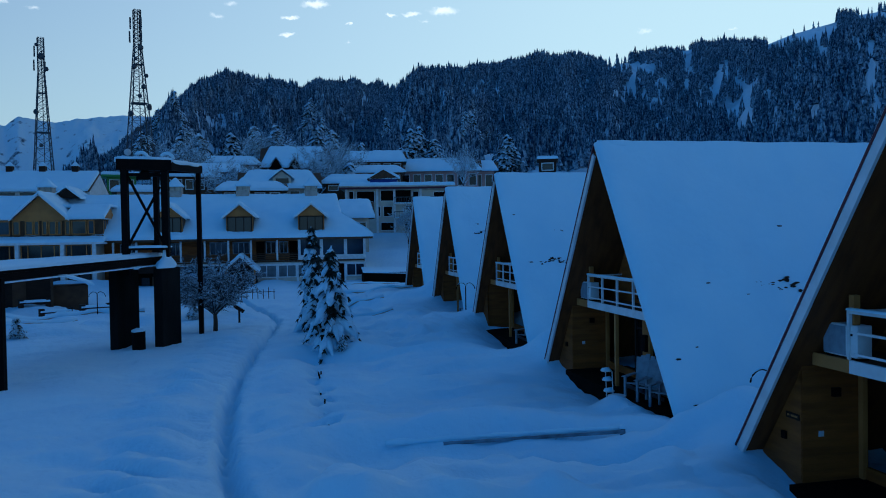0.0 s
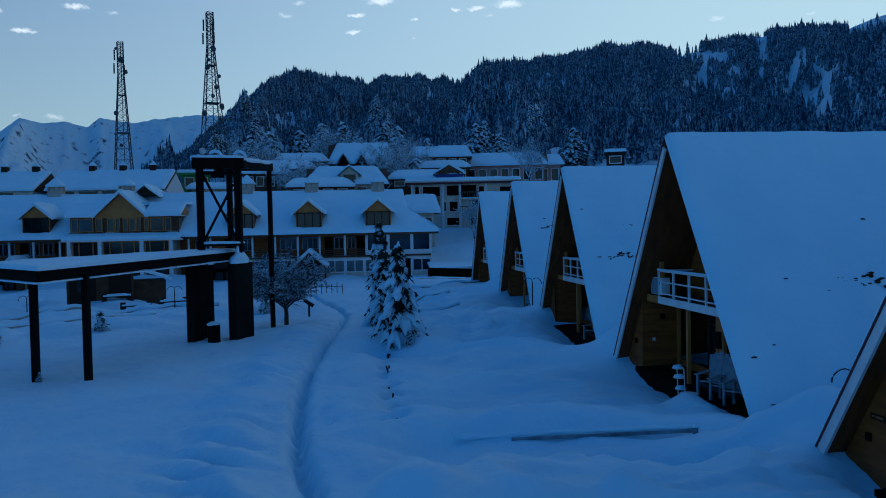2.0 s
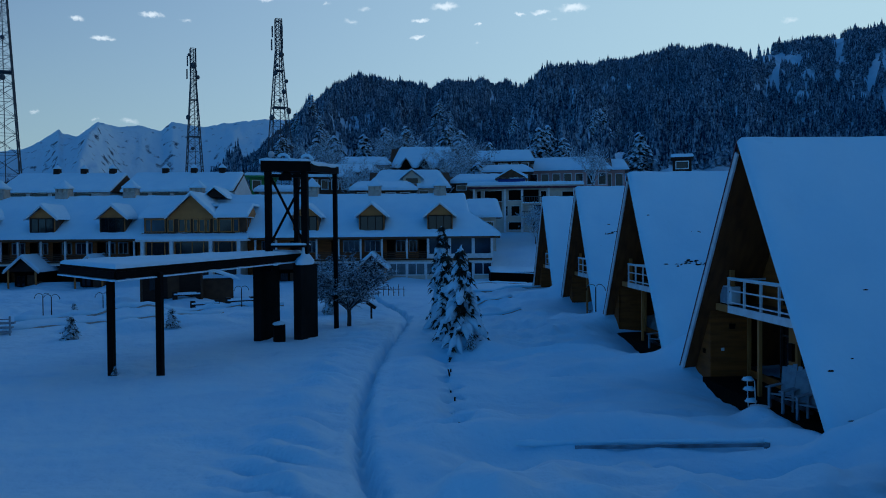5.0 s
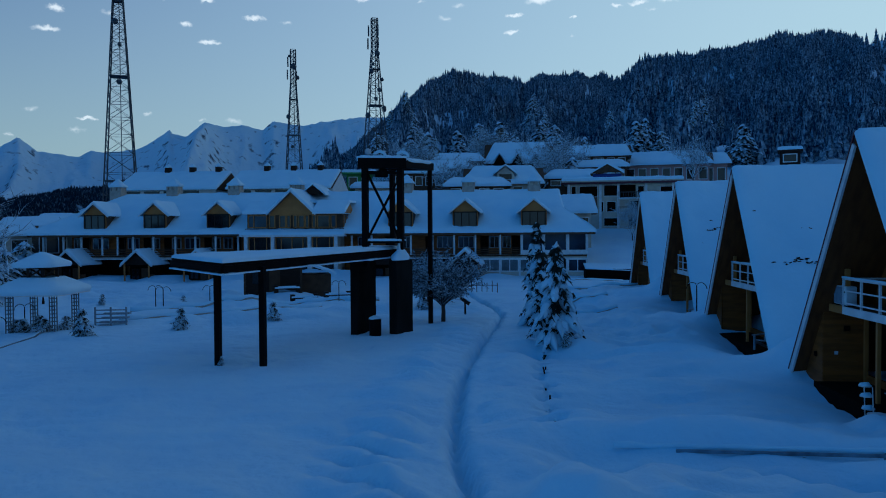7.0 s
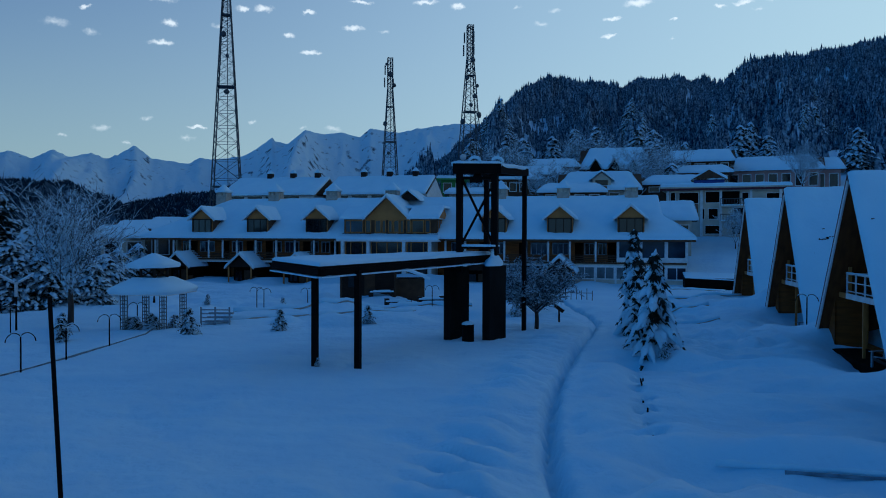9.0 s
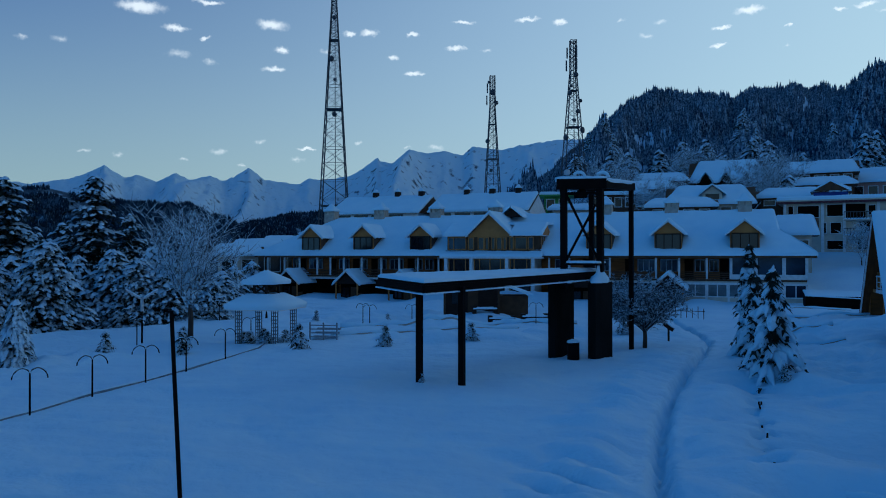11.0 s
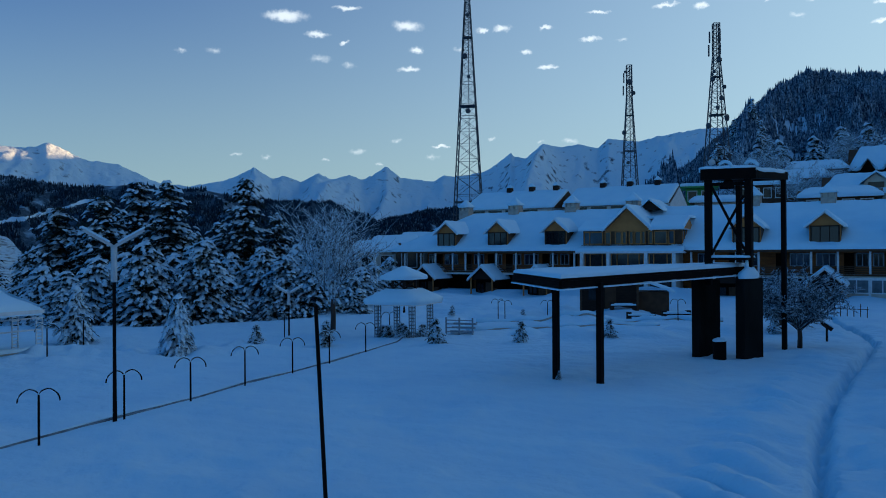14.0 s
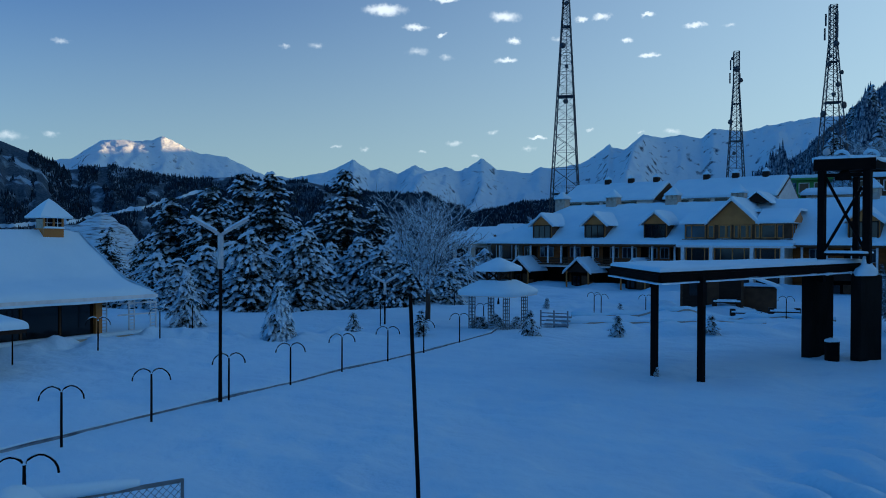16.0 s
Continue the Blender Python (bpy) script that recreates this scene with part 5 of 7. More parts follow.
def conifer(name, m, h, r, seed, label, category="conifer", group="", droop=0.45, step=0.5, per=8, pad=0.3, low=0.12, load=0.85, taper=0.8, clump=1.0, laden=False):
    """A cedar under snow: trunk, drooping sprays of needles, and snow lying along the branches."""
    rnd = random.Random(seed)
    top = thing(name, m, label, category, group)
    part("trunk", Build().tube([(0, 0, -1.2), (0.02, 0, h * 0.4), (0, 0.03, h * 0.97)], [0.025 * h, 0.016 * h, 0.02], 7), BARK, top)
    nv, nf, sv, sf = [], [], [], []
    cushion = Build()

    def tri(p, q, s):
        k = len(nv)
        nv.extend((p, q, s))
        nf.append((k, k + 1, k + 2))

    z = low * h
    while z < h * 0.985:
        t = z / h
        reach = r * (1 - t) ** taper * (0.55 + 0.45 * min(1, t / 0.22)) + 0.06 * r
        n = max(3, int(per * (0.5 + 0.5 * (1 - t)) + rnd.random()))
        a0 = rnd.random() * 6.28
        for i in range(n):
            a = a0 + 6.28 * i / n + rnd.uniform(-0.35, 0.35)
            long = reach * (rnd.uniform(0.35, 1.25) if laden else rnd.uniform(0.5, 1.2))
            zz = z + rnd.uniform(-0.4, 0.4) * step
            ca, sa = math.cos(a), math.sin(a)
            steps = max(2, int(long / (pad * (0.95 if laden else 0.62))))
            loaded = rnd.random() < load
            if loaded and laden and long > 0.12:
                # a heavy cushion along the bough, breaking into hanging fingers
                for q in range(rnd.choice((2, 3, 4))):
                    lead = 0.0 if q == 0 else rnd.uniform(-1.0, 1.0)
                    start = 0.1 if q == 0 else rnd.uniform(0.25, 0.7)
                    over = long * (1.0 if q == 0 else rnd.uniform(0.8, 1.08))
                    line, fat = [], []
                    full = pad * rnd.uniform(0.26, 0.62) * (0.5 + 0.65 * (1 - t))
                    for j in range(6):
                        u = start + (1 - start) * j / 5
                        d, b = over * u, a + lead * (u - start) * 1.1
                        line.append((math.cos(b) * d, math.sin(b) * d, zz + 0.16 * over * u - droop * over * u * u * (1 + 0.35 * abs(lead)) + 0.55 * full + rnd.uniform(-0.015, 0.015)))
                        fat.append(full * (0.6, 1.0, 1.15, 0.9, 0.6, 0.2)[j] * rnd.uniform(0.65, 1.35))
                    cushion.tube(line, fat, 7)
            for j in range(steps + 1):
                u = (j + 0.6) / (steps + 0.6)
                d = long * u
                y = zz + 0.16 * long * u - droop * long * u * u + rnd.uniform(-0.06, 0.06) * pad
                wid = pad * (0.95 - 0.35 * u) * rnd.uniform(0.75, 1.3)
                cx, cy = ca * d + rnd.uniform(-1, 1) * 0.3 * wid, sa * d + rnd.uniform(-1, 1) * 0.3 * wid
                if not laden and j > 0:
                    # every second spray stands off to a side of the bough
                    off = (1 if j % 2 else -1) * long * 0.3 * math.sin(2.6 * u) * rnd.uniform(0.3, 1.2)
                    cx, cy, y = cx - sa * off, cy + ca * off, y - 0.22 * abs(off)
                # needle sprays, hanging and reaching out
                for _ in range(5 if laden else 3):
                    b = a + rnd.uniform(-1.5, 1.5)
                    ln = wid * rnd.uniform(0.9, 1.7) * (0.72 if laden else 1.0)
                    ex, ey = math.cos(b) * ln, math.sin(b) * ln
                    px, py = -math.sin(b) * wid * 0.33, math.cos(b) * wid * 0.33
                    tri((cx - px, cy - py, y), (cx + px, cy + py, y), (cx + ex, cy + ey, y - ln * rnd.uniform(0.25, 0.8) * (1.5 if laden else 1.0)))
                if loaded and not laden and rnd.random() < 0.5 + 0.45 * u:
                    k = len(sv)
                    ln, w, hh = clump * wid * rnd.uniform(0.7, 1.25), clump * wid * rnd.uniform(0.4, 0.75), clump * wid * rnd.uniform(0.3, 0.6)
                    tilt = -2 * droop * u + 0.16
                    for q in range(6):
                        w6 = 6.2832 * q / 6 + rnd.uniform(-0.25, 0.25)
                        du, dv = math.cos(w6) * ln * rnd.uniform(0.7, 1.15), math.sin(w6) * w * rnd.uniform(0.7, 1.15)
                        sv.append((cx + ca * du - sa * dv, cy + sa * du + ca * dv, y + tilt * du - 0.02))
                    sv.append((cx + ca * ln * 0.25, cy + sa * ln * 0.25, y + hh))
                    sv.append((cx - ca * ln * 0.25, cy - sa * ln * 0.25, y + hh * 0.9))
                    for q in range(6):
                        sf.append((k + q, k + (q + 1) % 6, k + (6 if q in (0, 5, 1) and q != 1 or q == 5 else 7)))
                    sf.append((k + 1, k + 7, k + 6))
                    sf.append((k + 5, k + 6, k + 7))
        z += step * (0.75 + 0.4 * rnd.random()) * (0.6 + 0.4 * (1 - t))
    if laden:
        cushion.tube([(0, 0.02, h * 0.84), (0.03, 0, h * 0.9), (-0.02, 0.02, h * 0.95), (0.03, 0.03, h)], [0.05, 0.1, 0.085, 0.02], 7)
    tagged(part("crown", joined(nv, nf), NEEDLES, top, "dark green drooping needles"), kind="stuff")
    tagged(part("branch_snow", cushion if laden else joined(sv, sf), TREESNOW, top, "snow lying on the branches", smooth=True), kind="stuff")
    return top


def bare_tree(name, m, h, spread, seed, label, fork=0.35, levels=4, group="", weep=0.0, trunk_r=0.14, first=5, mat=None):
    """A leafless tree: trunk, limbs and snow-rimmed twigs."""
    rnd = random.Random(seed)
    top = thing(name, m, label, "tree", group)
    limb, twig = Build(), Build()
    part("trunk", Build().tube([(0, 0, -0.6), (0.04, 0.02, h * fork * 0.5), (0, 0, h * fork)], [trunk_r * 1.2, trunk_r, trunk_r * 0.8], 8), BARK, top)

    def grow(p, d, length, rad, level):
        p0 = p
        pts, rads = [p], [rad]
        segs = 4 if level < 2 else 3
        for i in range(segs):
            d = (d + Vector((rnd.uniform(-1, 1), rnd.uniform(-1, 1), rnd.uniform(-0.5, 0.7) - weep * (1.6 if level > 1 else 0.1))) * 0.16).normalized()
            p = p + d * length / segs
            pts.append(p)
            rads.append(rad * (1 - 0.75 * (i + 1) / segs))
        (limb if level < 2 else twig).tube(pts, rads, 5 if level < 2 else 3)
        if level >= levels:
            return
        for k in range({0: 6, 1: 6, 2: 5, 3: 4}[min(level, 3)]):
            i = rnd.randint(1, segs)
            side = Vector((rnd.uniform(-1, 1), rnd.uniform(-1, 1), rnd.uniform(-0.15, 0.55))).normalized()
            grow(pts[i], (d * 0.62 + side * 0.75).normalized(), length * rnd.uniform(0.42, 0.62), max(rad * 0.5, 0.019), level + 1)

    for i in range(first):
        a = 6.28 * i / first + rnd.uniform(-0.4, 0.4)
        tilt = spread / h
        d = Vector((math.cos(a) * tilt, math.sin(a) * tilt, 0.85)).normalized()
        grow(Vector((0, 0, h * fork * rnd.uniform(0.75, 1.0))), d, h * (1 - fork) * rnd.uniform(0.55, 0.8), trunk_r * 0.55, 0)
    grow(Vector((0, 0, h * fork * 0.98)), Vector((0.03, 0, 1)), h * (1 - fork) * 0.7, trunk_r * 0.65, 0)
    part("branching", limb, mat or TWIG, top)
    tagged(part("crown", twig, mat or TWIG, top, "fine twigs rimmed with snow"), kind="stuff")
    return top


def gz(x, y):
    return float(ground(x, y))


def stand(x, y, turn=0, dz=0.0):
    return pose(x, y, gz(x, y) + dz, 0, 0, turn)


def by_angle(az, d):
    return -d * math.sin(radians(az)), d * math.cos(radians(az))


# the three snow-laden young conifers beside the lane
YOUNG = "young cedar bowed under heavy snow beside the lane"
conifer("snowy_conifer", stand(-3.5, 30.5, 20), 4.1, 1.42, 3, YOUNG, group="conifers by the lane", droop=0.8, step=0.29, per=8, pad=0.32, low=0.08, load=0.72, taper=1.15, laden=True)
conifer("snowy_conifer", stand(-5.0, 35.8, 90), 5.05, 1.12, 4, YOUNG, group="conifers by the lane", droop=0.85, step=0.33, per=7, pad=0.32, low=0.08, load=0.74, taper=1.0, laden=True)
conifer("snowy_conifer", stand(-4.4, 33.0, 200), 3.7, 0.95, 5, YOUNG, group="conifers by the lane", droop=0.85, step=0.36, per=7, pad=0.36, low=0.05, load=0.85, taper=1.0, laden=True)

# the big cedars at the field's edge
CEDAR = "tall dark cedar with snow-laden boughs at the field edge"
big_a = conifer("cedar", pose(*by_angle(59.8, 66), -6.5, 0, 0, 0), 17.0, 5.2, 21, CEDAR, group="cedars at the field edge", step=0.62, per=11, pad=0.5, droop=0.32, low=0.1, taper=0.62, load=0.52)
big_b = conifer("cedar", pose(*by_angle(64.0, 67), -6.0, 0, 0, 0), 15.5, 5.4, 22, CEDAR, group="cedars at the field edge", step=0.62, per=11, pad=0.5, droop=0.36, low=0.1, taper=0.6, load=0.54)
mid_a = conifer("cedar", pose(*by_angle(57.6, 57), -3.2, 0, 0, 0), 8.9, 4.2, 23, CEDAR, group="cedars at the field edge", step=0.42, per=12, pad=0.4, droop=0.42, low=0.06, load=0.8, taper=0.66, clump=1.15)
mid_b = conifer("cedar", pose(*by_angle(61.3, 57), -3.2, 0, 0, 0), 8.7, 4.1, 24, CEDAR, group="cedars at the field edge", step=0.42, per=12, pad=0.4, droop=0.38, low=0.06, load=0.78, taper=0.64, clump=1.15)
# lighter ones for the far slopes
far_a = conifer("cedar", pose(*by_angle(45.2, 92), -5.5, 0, 0, 0), 8.9, 3.9, 25, "snow-laden cedar on the slope", group="cedars on the slopes", step=0.8, per=8, pad=0.75, droop=0.42, low=0.06, load=0.9, taper=0.66)
far_b = conifer("cedar", pose(*by_angle(47.4, 96), -6.5, 0, 0, 0), 8.7, 3.8, 26, "snow-laden cedar on the slope", group="cedars on the slopes", step=0.8, per=8, pad=0.75, droop=0.38, low=0.06, load=0.9, taper=0.7)
for src, az, d, z, turn, sc in ((big_a, 61.8, 72, -7.0, 40, 1.06), (big_a, 54.5, 68, -5.5, 130, 0.98), (big_b, 66.8, 70, -6.5, 70, 0.98), (big_b, 57.6, 76, -7.5, 200, 0.9),
                                (big_a, 52.2, 72, -6.0, 260, 0.84), (big_b, 50.2, 78, -6.5, 310, 0.82), (big_b, 55.9, 72, -7, 20, 0.86), (mid_a, 64.5, 60, -4.4, 80, 1.0), (mid_b, 53.4, 62, -3.6, 150, 1.0),
                                (mid_a, 50.6, 64, -3.5, 220, 1.0), (big_b, 68.6, 78, -8, 115, 0.85), (big_a, 70.7, 84, -8.5, 15, 0.72), (mid_b, 66.3, 56, -3.0, 300, 0.75), (mid_b, 48.7, 74, -5, 60, 1.0), (big_b, 72.5, 95, -10, 10, 0.75),
                                (big_a, 63.0, 78, -8.5, 75, 1.0), (big_b, 60.6, 80, -9, 160, 0.98), (big_b, 58.7, 70, -7, 250, 0.9), (big_a, 56.4, 80, -9, 300, 0.98), (big_a, 65.4, 80, -9, 220, 0.95), (mid_b, 59.4, 62, -4.5, 30, 1.05), (mid_a, 62.6, 63, -4.5, 110, 1.05), (mid_b, 55.6, 63, -4.5, 190, 1.05), (big_b, 53.4, 80, -8, 20, 0.86), (mid_a, 67.6, 64, -5, 140, 1.0), (mid_a, 51.8, 60, -3.0, 340, 0.85), (mid_b, 49.6, 60, -3.4, 30, 0.9), (mid_a, 48.2, 64, -3.8, 140, 0.92), (mid_b, 46.9, 60, -3.2, 250, 0.72), (mid_a, 45.9, 66, -3.6, 75, 0.75), (far_a, 41.5, 118, -4, 10, 1.25), (far_b, 40.4, 124, -3, 70, 1.3), (far_a, 44.0, 96, -5, 200, 1.0), (far_b, 46.2, 88, -6, 20, 1.0), (big_a, 42.6, 130, -7, 100, 0.75)):
    x, y = by_angle(az, d)
    copy_thing(src, pose(x, y, z, 0, 0, turn) @ Matrix.Scale(sc, 4)).scale = (sc, sc, sc)
# small ones in the open snow
SMALL = "small snow-covered young conifer standing in the open"
conifer("small_conifer", stand(-32.6, 19.4), 2.9, 1.0, 31, SMALL, group="small conifers", step=0.22, per=8, pad=0.22, droop=0.8, low=0.05, load=1.0, clump=1.4)
conifer("small_conifer", stand(-40.1, 18.1), 3.1, 1.1, 32, SMALL, group="small conifers", step=0.24, per=8, pad=0.24, droop=0.7, low=0.05, load=1.0, clump=1.4)
sh = conifer("shrub", stand(-31.6, 23.1), 1.15, 0.5, 33, "low shrub capped with snow", "shrub", "shrubs", step=0.14, per=7, pad=0.16, droop=0.4, low=0.05)
for x, y, s in ((-29.3, 25.6, 1.0), (-25.1, 29.2, 1.15), (-22.4, 32.9, 1.0), (-19.1, 36.3, 0.9), (-31.6, 27.7, 0.9), (-34.0, 41.5, 0.6), (-31.0, 46.0, 0.6), (-27.0, 44.0, 0.5), (-3.0, 29.6, 0.55), (-13.2, 44.5, 1.0), (-14.62, 23.75, 0.28)):
    copy_thing(sh, stand(x, y, 57 * x)).scale = (s, s, s)
# leafless trees
bare_tree("bare_tree", stand(-35.0, 31.2), 7.4, 3.0, 41, "leafless tree with snow-rimmed branches by the gazebo", fork=0.26, trunk_r=0.15, first=9, levels=3)
bare_tree("weeping_tree", stand(-10.35, 38.5, 30), 3.6, 4.2, 42, "low spreading leafless tree dusted with snow", fork=0.3, trunk_r=0.11, weep=0.45, first=13, levels=4, mat=FINETWIG)
bare_tree("weeping_tree", stand(-13.6, 47.0, 30), 3.3, 3.6, 43, "low spreading leafless tree dusted with snow", fork=0.3, trunk_r=0.1, weep=0.4, first=11, mat=FINETWIG)
bare_tree("bare_tree", pose(*by_angle(44.9, 84), -4.5), 12.0, 1.0, 44, "slender leafless tree beyond the gazebo", fork=0.4, trunk_r=0.12, first=3, levels=2)

conifer("cedar", pose(*by_angle(71.0, 90), -7.5, 0, 0, 0), 13.8, 3.4, 61, CEDAR, group="cedars at the field edge", step=0.6, per=9, pad=0.5, droop=0.36, low=0.1, taper=0.7, load=0.6)

# ---- the forest on the hill ----
FR = np.random.default_rng(5)
CONE = []
for tier, (zb, zt, w) in enumerate(((0.05, 0.42, 1.0), (0.25, 0.6, 0.84), (0.44, 0.8, 0.62), (0.62, 1.0, 0.4))):
    for k in range(4):
        a, b = 2 * math.pi * (k + 0.5 * tier) / 4, 2 * math.pi * (k + 1 + 0.5 * tier) / 4
        CONE.append(((w * math.cos(a), w * math.sin(a), zb), (w * math.cos(b), w * math.sin(b), zb), (0, 0, zt)))
CONE = np.array(CONE)  # triangles, corners, xyz


def forest(name, xs, ys, zs, hs, label, mat=None, cone=CONE):
    n, k = len(xs), len(cone)
    turn = FR.random(n) * 6.28
    wide = hs * FR.uniform(0.12, 0.2, n)
    jag = FR.uniform(0.7, 1.3, (n, k, 3))
    c, s = np.cos(turn)[:, None, None], np.sin(turn)[:, None, None]
    px, py = cone[None, :, :, 0] * jag, cone[None, :, :, 1] * jag
    P = np.empty((n, k, 3, 3))
    P[..., 0] = xs[:, None, None] + wide[:, None, None] * (px * c - py * s)
    P[..., 1] = ys[:, None, None] + wide[:, None, None] * (px * s + py * c)
    P[..., 2] = zs[:, None, None] + hs[:, None, None] * cone[None, :, :, 2] - 0.3 * (jag - 1) * hs[:, None, None] * (cone[None, :, :, 2] < 0.6) * 0.4
    me = bpy.data.meshes.new(name)
    tris = n * k
    me.vertices.add(tris * 3)
    me.vertices.foreach_set("co", P.ravel())
    me.loops.add(tris * 3)
    me.loops.foreach_set("vertex_index", np.arange(tris * 3))
    me.polygons.add(tris)
    me.polygons.foreach_set("loop_start", np.arange(tris) * 3)
    me.update()
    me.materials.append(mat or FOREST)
    return tagged(new(name, me), label, "forest", kind="stuff")


def scatter(height, az0, az1, r0, r1, n, h0, h1, name, label, keep=None, mat=None, cone=CONE):
    a = np.radians(FR.uniform(az0, az1, n))
    r = np.sqrt(FR.uniform(r0**2, r1**2, n))
    ok = np.ones(n, bool) if keep is None else keep(np.degrees(a), r)
    a, r = a[ok], r[ok]
    return forest(name, -r * np.sin(a), r * np.cos(a), height(a, r) - 0.5, FR.uniform(h0, h1, len(a)) * (0.6 + 0.8 * vnoise(np.degrees(a) * 1.1, r / 35)) * np.where(FR.random(len(a)) < 0.04, 1.3, 1.0), label, mat, cone)


# open snow chutes: a line of (turn, height) in degrees and a half width
CHUTES = [([(-14.7, 12.1), (-15.9, 11.8), (-17.4, 11.6)], 0.4), ([(-16.3, 11.2), (-15.9, 10.2)], 0.3), ([(-20.0, 12.5), (-20.2, 11.5), (-20.8, 10.7)], 0.26), ([(-22.5, 11.3), (-21.9, 9.6), (-21.8, 9.0)], 0.34),
          ([(-20.6, 8.95), (-20.8, 8.4)], 0.22), ([(-23.5, 10.3), (-24.2, 9.3), (-24.0, 7.7), (-23.8, 6.5)], 0.3), ([(-22.7, 8.7), (-23.3, 7.8), (-23.7, 7.0)], 0.34), ([(-25.8, 12.9), (-27.2, 13.1), (-29.2, 13.3)], 0.62),
          ([(-28.6, 12.0), (-29.0, 11.4)], 0.3), ([(-31.9, 11.9), (-31.7, 10.9), (-31.9, 10.2)], 0.32), ([(-31.4, 9.5), (-31.7, 8.9)], 0.22), ([(-28.4, 8.1), (-28.3, 7.0)], 0.22), ([(-31.2, 13.8), (-32.6, 13.5)], 0.4)]


def hill_wood(az, r):
    """Thick wood, with open snow chutes on the right-hand slopes and clearings at its foot."""
    el = np.degrees(np.arctan2(hill(np.radians(az), r) - EYE, r))
    chute = np.zeros(len(az), bool)
    wob = 0.5 * (vnoise(az * 2.2, el * 2.2) - 0.5)
    for line, w in CHUTES:
        chute |= (seg_dist(az + wob, el, line) < 0.95 * w) | (seg_dist(az + wob, el + 0.25, line) < 0.85 * w)
    chute &= vnoise(az * 7 + 13, r / 9) < 0.9
    foot = (r < 215) & (vnoise(az / 2.0 + 60, r / 30) > 0.4) & (az > -6)
    return ~(chute | foot)


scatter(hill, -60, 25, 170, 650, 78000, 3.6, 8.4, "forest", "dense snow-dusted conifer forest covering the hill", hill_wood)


def ridge_wood(az, r):
    """Wood in tongues down the slope, with open snow between them and none on the cut road."""
    el = np.degrees(np.arctan2(ridge(np.radians(az), r) - EYE, r))
    open_snow = 0.6 * vnoise(az / 1.3 + 9, r / 120 + 3) + 0.4 * vnoise(az * 1.6, r / 45 + 20) + 0.16 * np.clip((az - 70) / 6, 0, 1)
    return (open_snow < 0.7) & (np.abs(el - np.interp(az, ROAD_AZ[:], ROAD_EL[:])) > 0.16)


SPIKE = np.array([[(math.cos(2.1 * k + 0.6 * j) * w, math.sin(2.1 * k + 0.6 * j) * w, zb), (math.cos(2.1 * k + 2.1 + 0.6 * j) * w, math.sin(2.1 * k + 2.1 + 0.6 * j) * w, zb), (0, 0, zt)]
                  for j, (zb, zt, w) in enumerate(((0.05, 0.7, 1.3), (0.4, 1.0, 0.85))) for k in range(3)])


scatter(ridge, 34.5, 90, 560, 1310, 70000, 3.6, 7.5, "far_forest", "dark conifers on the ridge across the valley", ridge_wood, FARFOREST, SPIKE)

# ---- towers behind the lodge ----
def lattice_tower(x, y, z0, z1, w0, w1, panels, dishes, label):
    t = thing("lattice_tower", pose(x, y, z0, 0, 0, 33), label, "lattice tower", "towers behind the lodge")
    h = z1 - z0

    def corner(i, k):
        w = max(w1, w0 + (w1 - w0) * k / 0.82) / 2
        return Vector(((1, 1, -1, -1)[i] * w, (1, -1, -1, 1)[i] * w, h * k))

    for i in range(4):
        part("leg", Build().beam(corner(i, 0), corner(i, 0.82), 0.17, 0.17).beam(corner(i, 0.82), corner(i, 1), 0.14, 0.14), GREYSTEEL, t)
    ks = [0.0]
    while ks[-1] < 0.999:
        ks.append(min(1.0, ks[-1] + max(w1, w0 + (w1 - w0) * ks[-1] / 0.82) * panels / h))
    g = Build()
    for a, b in zip(ks, ks[1:]):
        for i in range(4):
            j = (i + 1) % 4
            g.beam(corner(i, a), corner(j, b), 0.07, 0.07).beam(corner(j, a), corner(i, b), 0.07, 0.07).beam(corner(i, b), corner(j, b), 0.07, 0.07)
    tagged(part("bracing", g, GREYSTEEL, t), kind="stuff")
    part("ladder", Build().beam((0.3, 0, 0), (0.1, 0, h), 0.28, 0.12), GREYSTEEL, t)
    for k in (0.24, 0.52, 0.72):
        w = 0.5 * max(w1, w0 + (w1 - w0) * k / 0.82)
        part("landing", Build().box(-w, w, -w, w, h * k - 0.06, h * k + 0.06), GREYSTEEL, t)
    rnd = random.Random(round(x))
    for k, r in dishes:
        w = (w0 + (w1 - w0) * k) / 2 + 0.3
        a = rnd.uniform(-2.6, -0.6)
        p = Vector((w * math.cos(a) * 1.0, w * math.sin(a) * 1.0, h * k))
        d = Vector((math.cos(a), math.sin(a), 0))
        part("dish", Build().tube([p - d * 0.1, p + d * 0.35, p + d * 0.55], [r * 0.6, r * 0.72, r * 0.3], 12), GREYSTEEL, t, "round dish antenna")
    for k in (0.93, 0.86):
        for i in range(3):
            w = (w0 + (w1 - w0) * k) / 2 + 0.5
            a = 2.09 * i + k
            if w1 > 1.0:
                part("panel_antenna", Build().box(w * math.cos(a) - 0.15, w * math.cos(a) + 0.15, w * math.sin(a) - 0.1, w * math.sin(a) + 0.1, h * k - 1.2, h * k + 1.2), GREYSTEEL, t)


